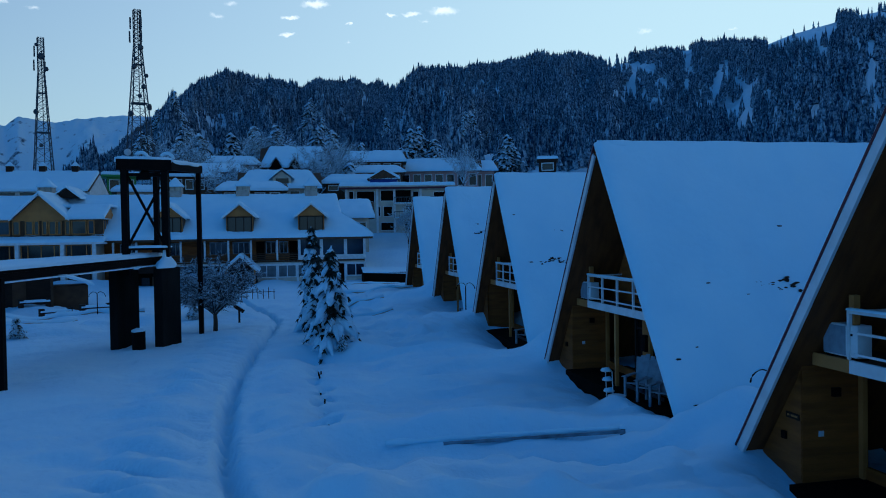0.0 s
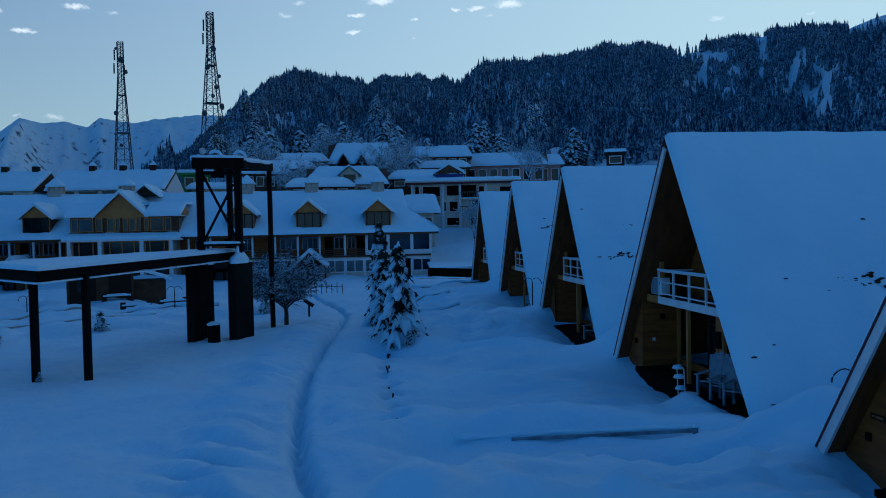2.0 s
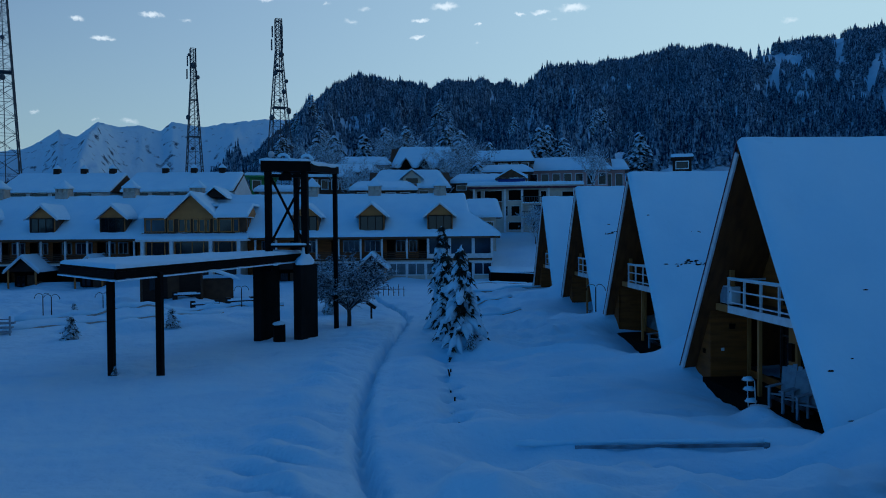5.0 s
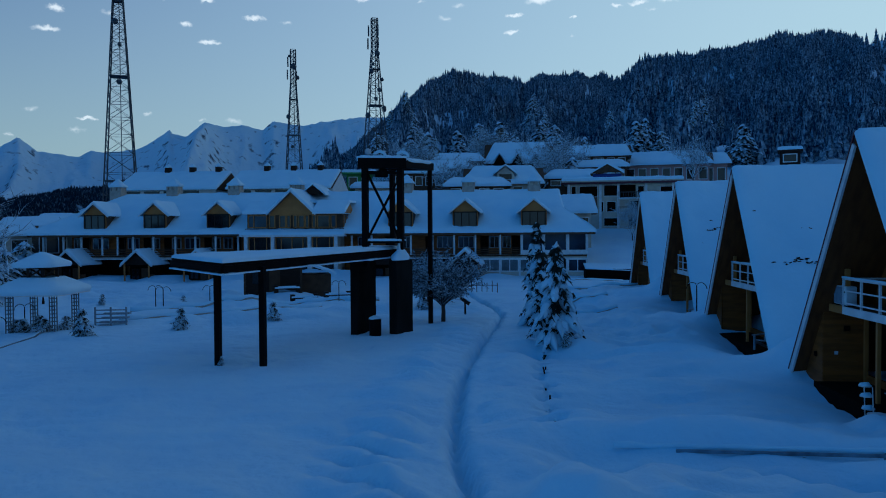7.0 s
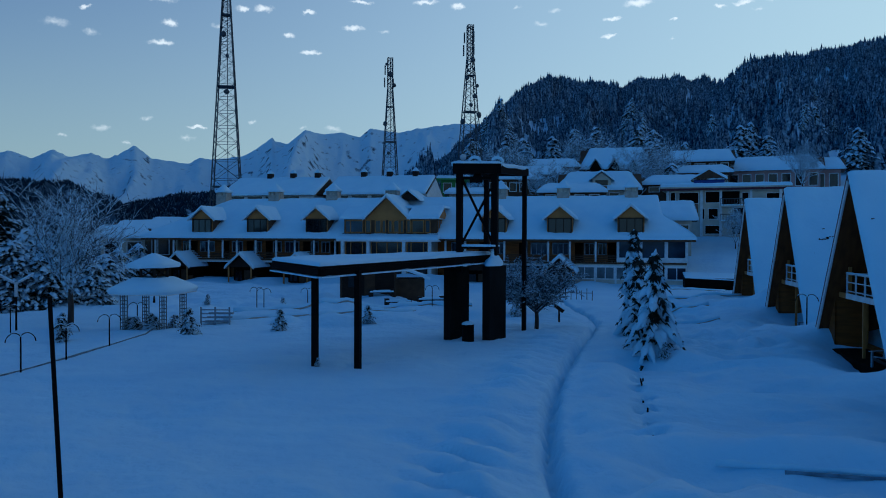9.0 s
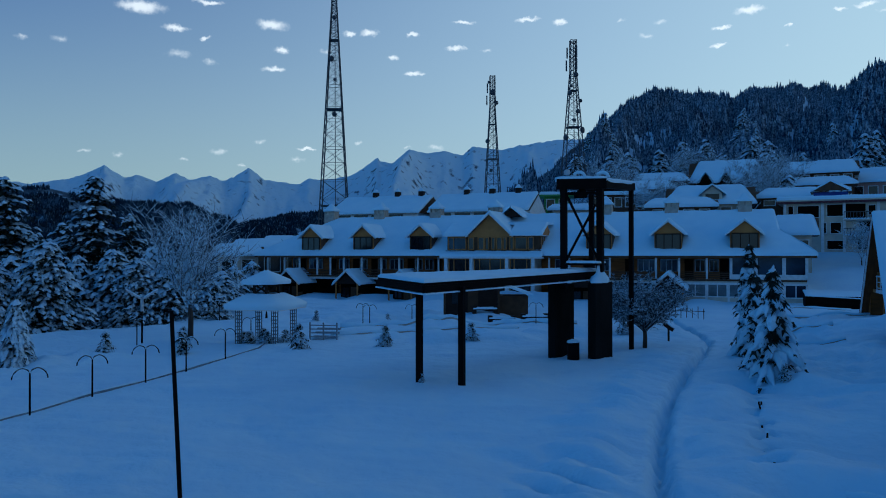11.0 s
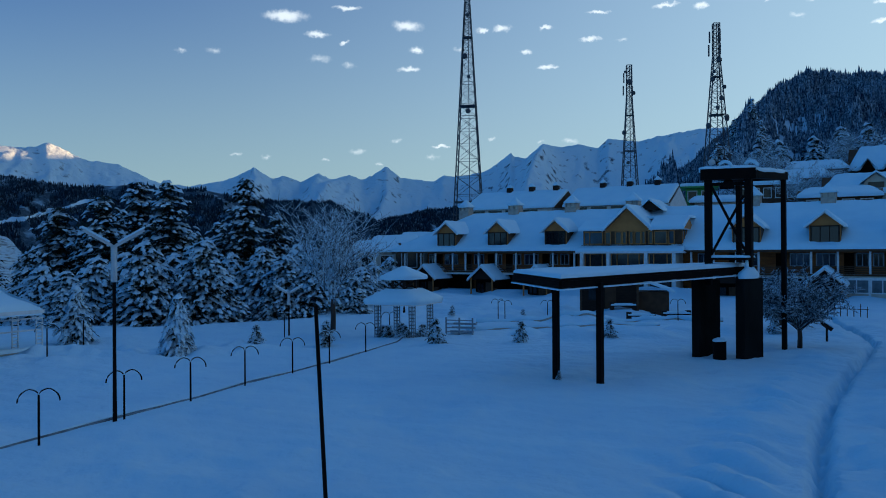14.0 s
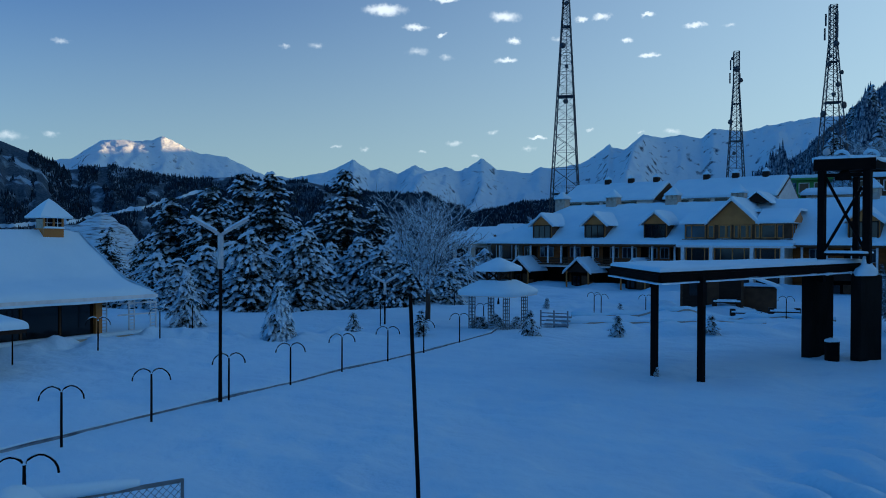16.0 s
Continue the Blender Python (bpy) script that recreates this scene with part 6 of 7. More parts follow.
x, y = by_angle(37.9, 150)
lattice_tower(x, y, -2, 66, 6.9, 1.0, 0.72, ((0.66, 0.8), (0.78, 0.6), (0.5, 0.7), (0.6, 0.5)), "tall grey lattice mast with a few dishes")
x, y = by_angle(25.9, 190)
lattice_tower(x, y, 6, 49.8, 5.2, 1.25, 0.75, ((0.9, 1.0), (0.84, 0.7), (0.62, 0.8), (0.45, 0.6), (0.96, 0.5)), "grey lattice mast with dishes near its top")
x, y = by_angle(19.85, 170)
lattice_tower(x, y, 12, 52.5, 6.0, 1.3, 0.7, ((0.8, 0.8), (0.7, 0.7), (0.6, 0.7), (0.5, 1.0), (0.46, 0.9), (0.55, 0.6), (0.38, 0.7), (0.74, 0.5), (0.66, 0.6), (0.3, 0.8)), "grey lattice mast crowded with dishes")

# ---- the hall at the field's valley side ----
HALL_TURN = 11.0
hall = thing("hall", pose(-36.6, 15.0, 0, 0, 0, HALL_TURN), "low hall with deep snow roof, near-black sheet for the shaded room behind the glazed front and cupola", "hall")
HE, HR = 2.1, 5.0


def flare(v):
    return 0.53 * v if v < 0.4 else 0.212 + 0.788 * (v - 0.4) / 0.6


def hall_roof(u, v):
    """u from the valley-side gable (0) along the eave, v from front eave (0) to ridge (1), with a flared foot."""
    z = HE + (HR - HE) * flare(v)
    return Vector((-5.7 * v, -u * (1 - 0.75 * v / 20) - 0.75 * v, z))


rows = []
for j in range(15):
    v = j / 14
    row = []
    for i in range(31):
        u = 20 * i / 30
        p = hall_roof(u, v)
        row.append(p + Vector((0, 0, 0.26 + 0.10 * noise.noise(Vector((u * 0.4, v * 4, 3))) - (0.16 if j == 0 or i == 0 else 0))))
    rows.append(row)
part("roof_snow", Build().grid([[tuple(p - Vector((0, 0, 0.3))) for p in rows[0]]] + rows), SNOW_ROOF, hall, "deep smooth snow on the roof", smooth=True)
# end slope towards the cedars, hipped at its foot
rows = []
for j in range(9):
    v = j / 8
    row = []
    for i in range(9):
        a = i / 8
        p = Vector((-5.7 * (v + (2 - 2 * v) * a), 0.0 + 0.02 * a, HE + (HR - HE) * flare(v) + 0.22))
        p.y -= 0.75 * v
        row.append(tuple(p))
    rows.append(row)
part("end_snow", Build().grid(rows), SNOW_ROOF, hall, smooth=True)
part("roof", Build().prism([(0.0, HE - 0.02), (-2.28, HE + 0.21 * (HR - HE) - 0.05), (-5.7, HR - 0.05), (-9.12, HE + 0.21 * (HR - HE) - 0.05), (-11.4, HE - 0.02)], -20, -0.85, "y"), DARKWOOD, hall)
part("eave_board", Build().box(-0.04, 0.02, -20, 0.1, HE - 0.1, HE + 0.06), WHITE, hall, "pale ribbed eave edge")
part("front_wall", Build().box(-1.5, -1.3, -20, -2.2, -0.5, HE - 0.05), DARKROOM, hall, "near-black sheet for the shaded room behind the glazed front")
for k in range(10):
    yy = -2.3 - 1.7 * k
    part("mullion", Build().box(-1.3, -1.22, yy - 0.04, yy + 0.04, 0.2, HE - 0.05), BROWNWOOD, hall)
    part("pane", Build().box(-1.29, -1.27, yy - 1.62, yy - 0.08, 0.35, HE - 0.1), GLASS, hall)
for yy in (-2.3, -7.6, -12.4):
    part("post", Build().box(-1.25, -1.0, yy - 0.15, yy + 0.15, -0.3, HE - 0.05), OCHRE, hall, "ochre post")
part("plinth", Build().box(-1.3, -0.9, -20, -0.1, -0.5, 0.22), CREAM, hall)
part("plinth_snow", Build().snow((-1.3, -20, 0.22), (-0.8, -20, 0.22), (-0.8, 0.3, 0.22), (-1.3, 0.3, 0.22), 0.16, roll=0.1, nu=3, nv=40), SNOW_ROOF, hall, smooth=True)
cup = part("cupola", Build().box(-6.2, -5.2, -2.8, -1.8, HR - 0.4, HR + 0.32), OCHRE, hall, "ochre roof cupola with windows")
part("window", Build().box(-6.12, -5.28, -2.72, -1.88, HR + 0.32, HR + 0.85), GLASS, cup)
for y in (-2.8, -2.33, -1.88):
    part("post", Build().box(-5.29, -5.2, y, y + 0.08, HR + 0.32, HR + 0.86), OCHRE, cup)
for y in (-2.62, -2.1):
    part("glazing_bar", Build().box(-5.275, -5.25, y, y + 0.03, HR + 0.4, HR + 0.86), WHITE, cup)
part("glazing_bar", Build().box(-5.275, -5.25, -2.72, -1.88, HR + 0.58, HR + 0.61), WHITE, cup)
part("sill_snow", Build().snow((-5.25, -2.8, HR + 0.31), (-5.08, -2.8, HR + 0.31), (-5.08, -1.8, HR + 0.31), (-5.25, -1.8, HR + 0.31), 0.1, roll=0.06, nu=2, nv=8), SNOW_ROOF, cup, smooth=True)
b = Build()
rows = []
for j in range(7):
    v = j / 6
    w = 0.8 * (1 - v) ** 0.9 + 0.02
    row = []
    for i in range(17):
        a = i / 16 * 4
        s = int(a) % 4
        f = a - int(a)
        cx = [(-1, -1), (1, -1), (1, 1), (-1, 1), (-1, -1)]
        px, py = cx[s][0] * (1 - f) + cx[s + 1][0] * f, cx[s][1] * (1 - f) + cx[s + 1][1] * f
        row.append((-5.7 + px * w, -2.3 + py * w, HR + 0.9 + 0.92 * v))
    rows.append(row)
part("cap", b.grid([[(-5.7 + (p[0] + 5.7) * 0.97, -2.3 + (p[1] + 2.3) * 0.97, HR + 0.82) for p in rows[0]]] + rows), SNOW_ROOF, cup, "pyramid cap under snow")
side = thing("side_roof", pose(-29.9, 7.7, 0, 0, 0, HALL_TURN), "low snow-covered porch roof beside the hall", "porch roof")
part("roof", Build().box(-6.5, 0, -9, 0, 1.45, 1.6), DARKWOOD, side)
part("wall", Build().box(-6.0, -0.8, -9, -0.8, -0.4, 1.45), DARKWOOD, side)
part("corner_post", Build().box(-0.8, -0.6, -0.95, -0.75, -0.4, 1.45), OCHRE, side)
part("roof_snow", Build().snow((-6.5, -9, 1.6), (0.05, -9, 1.6), (0.05, 0.05, 1.6), (-6.5, 0.05, 2.1), 0.3, roll=0.25, nu=14, nv=14), SNOW_ROOF, side, smooth=True)
pergola = thing("pergola", pose(-37.9, 14.5, -0.25, 0, 0, HALL_TURN), "white timber lattice pergola at the end of the hall", "pergola")
for px, py in ((-0.9, -1.3), (0.3, 0.6), (-1.6, 0.6)):
    b = Build()
    b.box(px, px + 0.05, py, py + 0.05, 0, 2.0).box(px, px + 0.05, py + 0.3, py + 0.35, 0, 2.0)
    for k in range(12):
        b.box(px, px + 0.04, py, py + 0.35, 0.1 + 0.16 * k, 0.14 + 0.16 * k)
    part("lattice_post", b, WHITE, pergola)
for z in (0.5, 1.4, 1.95):
    part("rail", Build().beam((0.32, -1.1, z), (0.32, 0.9, z), 0.05, 0.07), WHITE, pergola)

# ---- the gazebo ----
gaz = thing("gazebo", pose(-29.3, 31.45, gz(-29.3, 31.45) - 0.16, 0, 0, 14), "white lattice gazebo with two-tier snowy roof", "gazebo")
G = 1.08
for sx in (-1, 1):
    for sy in (-1, 1):
        b = Build()
        for dx, dy in ((0, 0), (0.24, 0), (0, 0.24), (0.24, 0.24)):
            b.box(sx * G - 0.12 + dx - 0.022, sx * G - 0.12 + dx + 0.022, sy * G - 0.12 + dy - 0.022, sy * G - 0.12 + dy + 0.022, -0.4, 2.0)
        for k in range(11):
            z = 0.1 + 0.19 * k
            for dy in (0, 0.24):
                b.box(sx * G - 0.12, sx * G + 0.12, sy * G - 0.12 + dy - 0.015, sy * G - 0.12 + dy + 0.015, z, z + 0.035)
            for dx in (0, 0.24):
                b.box(sx * G - 0.12 + dx - 0.015, sx * G - 0.12 + dx + 0.015, sy * G - 0.12, sy * G + 0.12, z, z + 0.035)
        # white posts in the grey of the fence, which paints their shade
        part("lattice_post", b, FENCEMETAL, gaz, "white lattice post, greyed for shade")


def pyramid_snow(w0, z0, w1, z1, thick=0.22):
    rows = []
    for j, (k, up) in enumerate(((0, -0.02), (0, 0.1), (0.03, thick), (0.35, thick), (0.7, thick), (1.0, thick))):
        w, z = w0 + (w1 - w0) * k, z0 + (z1 - z0) * k + up
        cs = [(-1, -1), (-0.33, -1.02), (0.33, -1.02), (1, -1), (1.02, -0.33), (1.02, 0.33), (1, 1), (0.33, 1.02), (-0.33, 1.02), (-1, 1), (-1.02, 0.33), (-1.02, -0.33), (-1, -1)]
        rows.append([(px * w * (0.96 if j == 0 else 1), py * w * (0.96 if j == 0 else 1), z + 0.05 * noise.noise(Vector((px * 2, py * 2, z)))) for px, py in cs])
    return Build().grid(rows)


part("roof", Build().box(-1.6, 1.6, -1.6, 1.6, 1.95, 2.03), WHITE, gaz)
part("roof_snow", pyramid_snow(1.66, 2.02, 0.74, 2.6), SNOW_ROOF, gaz, "thick snow on the lower roof", smooth=True)
b = Build()
for k in range(6):
    a = 2 * math.pi * k / 6
    b.box(0.74 * math.cos(a) - 0.055, 0.74 * math.cos(a) + 0.055, 0.74 * math.sin(a) - 0.055, 0.74 * math.sin(a) + 0.055, 2.6, 3.36)
    c = a + math.pi / 3
    b.beam((0.74 * math.cos(a), 0.74 * math.sin(a), 2.82), (0.74 * math.cos(c), 0.74 * math.sin(c), 3.3), 0.07).beam((0.74 * math.cos(a), 0.74 * math.sin(a), 3.3), (0.74 * math.cos(c), 0.74 * math.sin(c), 3.3), 0.07)
part("lantern", b, DARKWOOD, gaz, "dark open lantern frame")
part("cap_snow", pyramid_snow(1.0, 3.34, 0.08, 3.88, 0.2), SNOW_ROOF, gaz, "snow cap on the lantern", smooth=True)
part("bell", Build().tube([(0, 0, 1.45), (0, 0, 1.6), (0, 0, 1.95)], [0.07, 0.06, 0.01], 8), DARKWOOD, gaz)
for gx_, gy_ in ((-30.2, 30.6), (-29.3, 30.2), (-28.4, 30.5), (-27.9, 31.4), (-30.4, 32.4)):
    copy_thing(sh, stand(gx_, gy_, 70 * gx_)).scale = (1.0, 1.0, 0.6)
steps = thing("garden_steps", stand(-27.6, 34.3, 20), "pale timber steps with railing beside the gazebo", "steps")
for k in range(4):
    part("tread", Build().box(-0.7, 0.7, 0.3 * k, 0.3 * k + 0.25, 0.2 * k - 0.1, 0.2 * k), CHAIRPAINT, steps)
    part("rail", Build().box(-0.8, 0.8, -0.05, 0.0, 0.15 + 0.22 * k, 0.21 + 0.22 * k), CHAIRPAINT, steps)
for x in (-0.8, 0.0, 0.8):
    part("post", Build().box(x - 0.04, x + 0.04, -0.06, 0.02, -0.3, 1.0), CHAIRPAINT, steps)

# ---- garden lamps with two hanging hooks ----
def hook_lamp(m, lean, h=1.25):
    t = thing("garden_lamp", m, "slim black garden lamp with two down-curved arms", "garden lamp", "garden lamps")
    part("pole", Build().tube([(0, 0, -0.5), (0.0, 0, h * 0.8), (0.0, 0, h)], [0.032, 0.028, 0.024], 7), STEEL, t)
    for s in (-1, 1):
        pts = [(s * (0.235 - 0.235 * math.cos(a)), 0, h - 0.04 + 0.18 * math.sin(a) - (0.09 * max(0, a - 1.57))) for a in [math.pi * k / 9 for k in range(10)]]
        part("arm", Build().tube(pts, [0.02] * 10, 6), STEEL, t)
        part("arm_snow", Build().tube([(p[0], 0, p[2] + 0.025) for p in pts[2:8]], [0.012, 0.02, 0.022, 0.022, 0.018, 0.01], 5), SNOW_ROOF, t, smooth=True)
    part("finial", Build().lump(0, 0, h, 0.035, 0.035, 0.05, n=6, m=3), SNOW_ROOF, t)
    return t


first = None
LAMPS = [(-18.95, 5.68, 66), (-19.83, 8.09, 60), (-20.91, 10.8, 72), (-21.81, 13.43, 58), (-22.8, 16.17, 62), (-23.72, 19.02, 55), (-24.49, 21.6, 60), (-25.9, 25.1, 52), (-32.14, 7.77, 75), (-33.3, 11.23, 68), (-34.17, 14.2, 60),
         (-13.2, 3.5, 74), (-37.5, 22.5, 30), (-38.0, 17.5, 40), (-31.3, 43.3, 30), (-30.3, 42.7, 30), (-28.5, 45.3, 25), (-19.8, 47.0, 20), (-40.2, 38.5, 40), (-30.4, 31.4, 45), (-34.2, 26.9, 30), (8.2, 17.2, -10), (2.4, 38.0, -10)]
for x, y, turn in LAMPS:
    if first is None:
        first = hook_lamp(stand(x, y, turn), 0)
    else:
        copy_thing(first, stand(x, y, turn, -0.35 if x > 5 else 0.0))


def street_lamp(m, h, label):
    t = thing("street_lamp", m, label, "street lamp", "twin-headed lamps")
    part("pole", Build().tube([(0, 0, -0.6), (0, 0, 1.4), (0, 0, h * 0.8)], [0.065, 0.05, 0.045], 9), STEEL, t)
    part("sleeve", Build().tube([(0, 0, h * 0.79), (0, 0, h)], [0.085, 0.085], 9), PALEGREY, t, "pale grey upper sleeve")
    for s in (-1, 1):
        arm = part("head", Build().beam((s * 0.05, 0, h - 0.02), (s * 0.78, 0, h + 0.42), 0.2, 0.09), PALEGREY, t, "slanted grey lamp head")
        part("head_snow", Build().beam((s * 0.1, 0, h + 0.08), (s * 0.8, 0, h + 0.5), 0.2, 0.06), SNOW_ROOF, arm)
    return t


street_lamp(stand(-20.85, 10.5, 65), 4.9, "dark street lamp with two raised pale heads under snow")
street_lamp(stand(-34.3, 27.3, 50, -0.9), 3.3, "dark street lamp with two raised pale heads under snow")
pole = thing("steel_pole", pose(-8.87, 7.72, 0.0), "bare thin black steel pole stuck in the snow", "pole")
part("shaft", Build().tube([(-0.02, 0.04, -0.5), (0.065, -0.125, 1.3), (0.19, -0.39, 3.98)], [0.034, 0.032, 0.028], 9), STEEL, pole)

# low snow-capped kerb below the garden lamps
def low_kerb(points, h, w, name, label):
    t = thing(name, pose(0, 0, 0), label, "kerb", kind="structure")
    b, s = Build(), Build()
    fine = []
    for (ax, ay), (bx, by) in zip(points, points[1:]):
        n = max(2, int(math.hypot(bx - ax, by - ay) / 0.7))
        fine += [(ax + (bx - ax) * k / n, ay + (by - ay) * k / n) for k in range(n)]
    fine.append(points[-1])
    for (ax, ay), (bx, by) in zip(fine, fine[1:]):
        za, zb = gz(ax, ay), gz(bx, by)
        b.beam((ax, ay, za + h / 2 - 0.05), (bx, by, zb + h / 2 - 0.05), w, h)
    part("edging", b, EDGING if h < 0.1 else STONE, t)
    s.tube([(x, y, gz(x, y) + h - 0.03 + 0.02 * math.sin(3 * x + 2 * y)) for x, y in fine], [w * (0.6 if h > 0.1 else 0.2) * (1 + 0.25 * math.sin(1.7 * i)) for i in range(len(fine))], 8)
    part("kerb_snow", s, SNOW_ROOF, t, smooth=True)


# a snow step's shaded face, put in as a grey strip
low_kerb(KERB, 0.095, 0.12, "garden_kerb", "low snow-capped step along the field, face greyed for shade")
edge = thing("lane_kerb", pose(0, 0, 0), "low weathered board edging capped with snow across the lane", "kerb", kind="structure")
part("edging", Build().beam((0.5, 16.5, 0.12), (4.55, 16.6, 0.26), 0.05, 0.07), EDGING, edge, "weathered grey board")
# short dark strips painting the shade under the board
for x0, x1 in ((1.35, 1.5), (2.95, 3.1)):
    part("gap", Build().beam((x0, 16.6, 0.055 + 0.0355 * (x0 - 1.3)), (x1, 16.6 + 0.027 * (x1 - 1.3), 0.055 + 0.0355 * (x1 - 1.3)), 0.03, 0.014), DARKWOOD, edge)
part("kerb_snow", Build().tube([(-0.8 + 0.36 * k, 16.66 + 0.006 * k, 0.06 + 0.0125 * k + 0.012 * math.sin(2.2 * k) + 0.06) for k in range(16)], [0.065 + 0.02 * math.sin(1.9 * k) for k in range(16)], 7), SNOW_ROOF, edge, smooth=True)
part("stub", Build().box(4.5, 4.6, 16.66, 16.76, -0.3, 0.3), EDGING, edge)
part("stub_snow", Build().lump(4.55, 16.71, 0.31, 0.1, 0.1, 0.07, seed=4), SNOW_ROOF, edge, smooth=True)
for pts in ([(-6.4, 55.6), (-3.0, 55.9), (-0.4, 56.3)], [(-3.8, 41.3), (-1.4, 41.5)], [(-7.2, 68.9), (-1.8, 71.0)], [(-5.6, 47.6), (-2.2, 47.9)]):
    low_kerb(pts, 0.12, 0.2, "lane_kerb", "low dark edging capped with snow across the lane")
low_kerb([(-30.9, 40.2), (-25.5, 44.0), (-20.8, 47.4), (-17.5, 48.6)], 0.16, 0.3, "bed_wall", "low snow-capped garden wall before the lodge")
low_kerb([(-28.4, 36.0), (-24.0, 40.6), (-20.0, 44.6)], 0.12, 0.25, "bed_wall", "low snow-capped garden wall before the lodge")

# snow heaped over the corner by the chain-link panel
heap = thing("snow_heap", pose(-10.75, 2.75, 0), "rounded heap of snow by the chain-link fence", "snow heap")
part("mound", Build().lump(0, 0, 0.1, 0.5, 0.7, 1.5, seed=4, n=20, m=8), SNOW_ROOF, heap, smooth=True)

# chain-link panel near the camera
fence = thing("wire_fence", pose(-11.2, 5.1, 0, 0, 0, 0), "pale chain-link fence panel with snow along its top", "fence")
FA, FB = Vector((0, 0, 0)), Vector((-0.75, -5.0, 0))
FL_ = (FB - FA).length
fd = (FB - FA).normalized()
part("top_rail", Build().beam((0, 0, 1.2), tuple(FB + Vector((0, 0, 1.2))), 0.05, 0.05), FENCEMETAL, fence)
part("rail_snow", Build().tube([tuple(FA + fd * (0.6 + k * 0.3) + Vector((0, 0, 1.27 + 0.016 * k))) for k in range(15)], [0.05] + [0.085 + 0.01 * k for k in range(14)], 7), SNOW_ROOF, fence, smooth=True)
for k in (0.0, 1.25, 2.5, 3.75, 5.0):
    part("post", Build().tube([tuple(fd * k + Vector((0, 0, -0.6))), tuple(fd * k + Vector((0, 0, 1.22)))], 0.025, 7), FENCEMETAL, fence)
part("brace", Build().beam(tuple(fd * 1.9 + Vector((0, 0, 1.15))), tuple(fd * 1.3 + Vector((0, 0, 0.1))), 0.03), FENCEMETAL, fence)
part("brace", Build().beam(tuple(fd * 1.9 + Vector((0, 0, 1.15))), tuple(fd * 2.45 + Vector((0, 0, 0.1))), 0.03), FENCEMETAL, fence)
b = Build()
k = -1.2
while k < FL_:
    for s in (1, -1):
        a0, a1 = (k, k + 1.2) if s > 0 else (k + 1.2, k)
        p, q = [a0, 0.0], [a1, 1.2]
        lo, hi = (p, q)
        def clip(v):
            return max(0.0, min(FL_, v))
        if max(a0, a1) > 0 and min(a0, a1) < FL_:
            f0, f1 = (clip(a0) - a0) / (a1 - a0), (clip(a1) - a0) / (a1 - a0)
            b.beam(tuple(fd * clip(a0) + Vector((0, 0, 1.2 * f0))), tuple(fd * clip(a1) + Vector((0, 0, 1.2 * f1))), 0.007, 0.007)
    k += 0.11
part("wire_mesh", b, FENCEMETAL, fence)

# row of little stakes along the lane
stake_row = None
for k in range(13):
    f = k / 12 + 0.02 * math.sin(4 * k)
    x, y = -2.2 - 1.7 * f + 0.06 * math.sin(5 * k), 17.9 + 10.7 * f
    if stake_row is None:
        stake_row = thing("stake", stand(x, y), "short dark stake poking out of the snow", "stake", "stakes along the lane")
        part("stick", Build().tube([(0, 0, -0.3), (0.01, 0.02, 0.2)], [0.035, 0.026], 6), DARKWOOD, stake_row)
        part("snow_tip", Build().lump(0.01, 0.02, 0.2, 0.05, 0.05, 0.05, n=7, m=3), SNOW_ROOF, stake_row, smooth=True)
    else:
        copy_thing(stake_row, stand(x, y, 40 * k, -0.05 + 0.05 * math.sin(3 * k)) @ pose(0, 0, 0, 14 * math.sin(2 * k), 10 * math.cos(5 * k)))
# benches, sign and little posts before the lodge
def bench(m):
    t = thing("garden_bench", m, "snow-covered stone garden bench with dark ends", "bench", "garden benches")
    for x in (-0.8, 0.8):
        part("end", Build().box(x - 0.15, x + 0.15, -0.2, 0.2, -0.3, 0.5), DARKWOOD, t)
    part("seat", Build().box(-0.9, 0.9, -0.2, 0.2, 0.2, 0.28), DARKWOOD, t)
    part("snow", Build().snow((-0.9, -0.22, 0.28), (0.9, -0.22, 0.28), (0.9, 0.22, 0.28), (-0.9, 0.22, 0.28), 0.16, roll=0.1, nu=6, nv=3), SNOW_ROOF, t, smooth=True)


for x, y in ((-23.0, 48.4), (-21.0, 49.6), (-25.4, 50.6)):
    bench(stand(x, y, 35))
sign = thing("sign_post", stand(-9.95, 42.0, 20), "small dark wooden sign on a post, capped with snow", "sign")
part("post", Build().box(-0.05, 0.05, -0.05, 0.05, -0.4, 0.75), DARKWOOD, sign)
part("board", Build().beam((-0.25, -0.05, 0.95), (0.25, -0.05, 0.6), 0.04, 0.22), DARKWOOD, sign)
part("snow_cap", Build().beam((-0.26, -0.05, 1.09), (0.26, -0.05, 0.73), 0.09, 0.05), SNOW_ROOF, sign)
paling = thing("paling_fence", stand(-12.6, 57.4, 12), "short dark paling fence by the lodge path", "fence")
for k in range(9):
    part("pale", Build().box(-1.6 + 0.4 * k, -1.55 + 0.4 * k, -0.03, 0.03, -0.4, 0.8 + 0.1 * math.sin(3 * k)), BROWNWOOD, paling)
part("rail", Build().box(-1.6, 1.7, -0.02, 0.02, 0.5, 0.54), BROWNWOOD, paling)
hut = thing("timber_hut", stand(-26.6, 51.0, 27), "dark timber hut with a snow-covered lean-to roof", "hut")
part("wall", Build().box(-2.2, 2.0, 0, 3.5, -0.6, 2.6), DARKWOOD, hut)
part("door", Build().box(-0.4, 0.4, -0.06, 0.0, -0.4, 1.7), BROWNWOOD, hut)
part("window", Build().box(-1.6, -0.8, -0.05, 0.0, 0.6, 1.5), GLASS, hut)
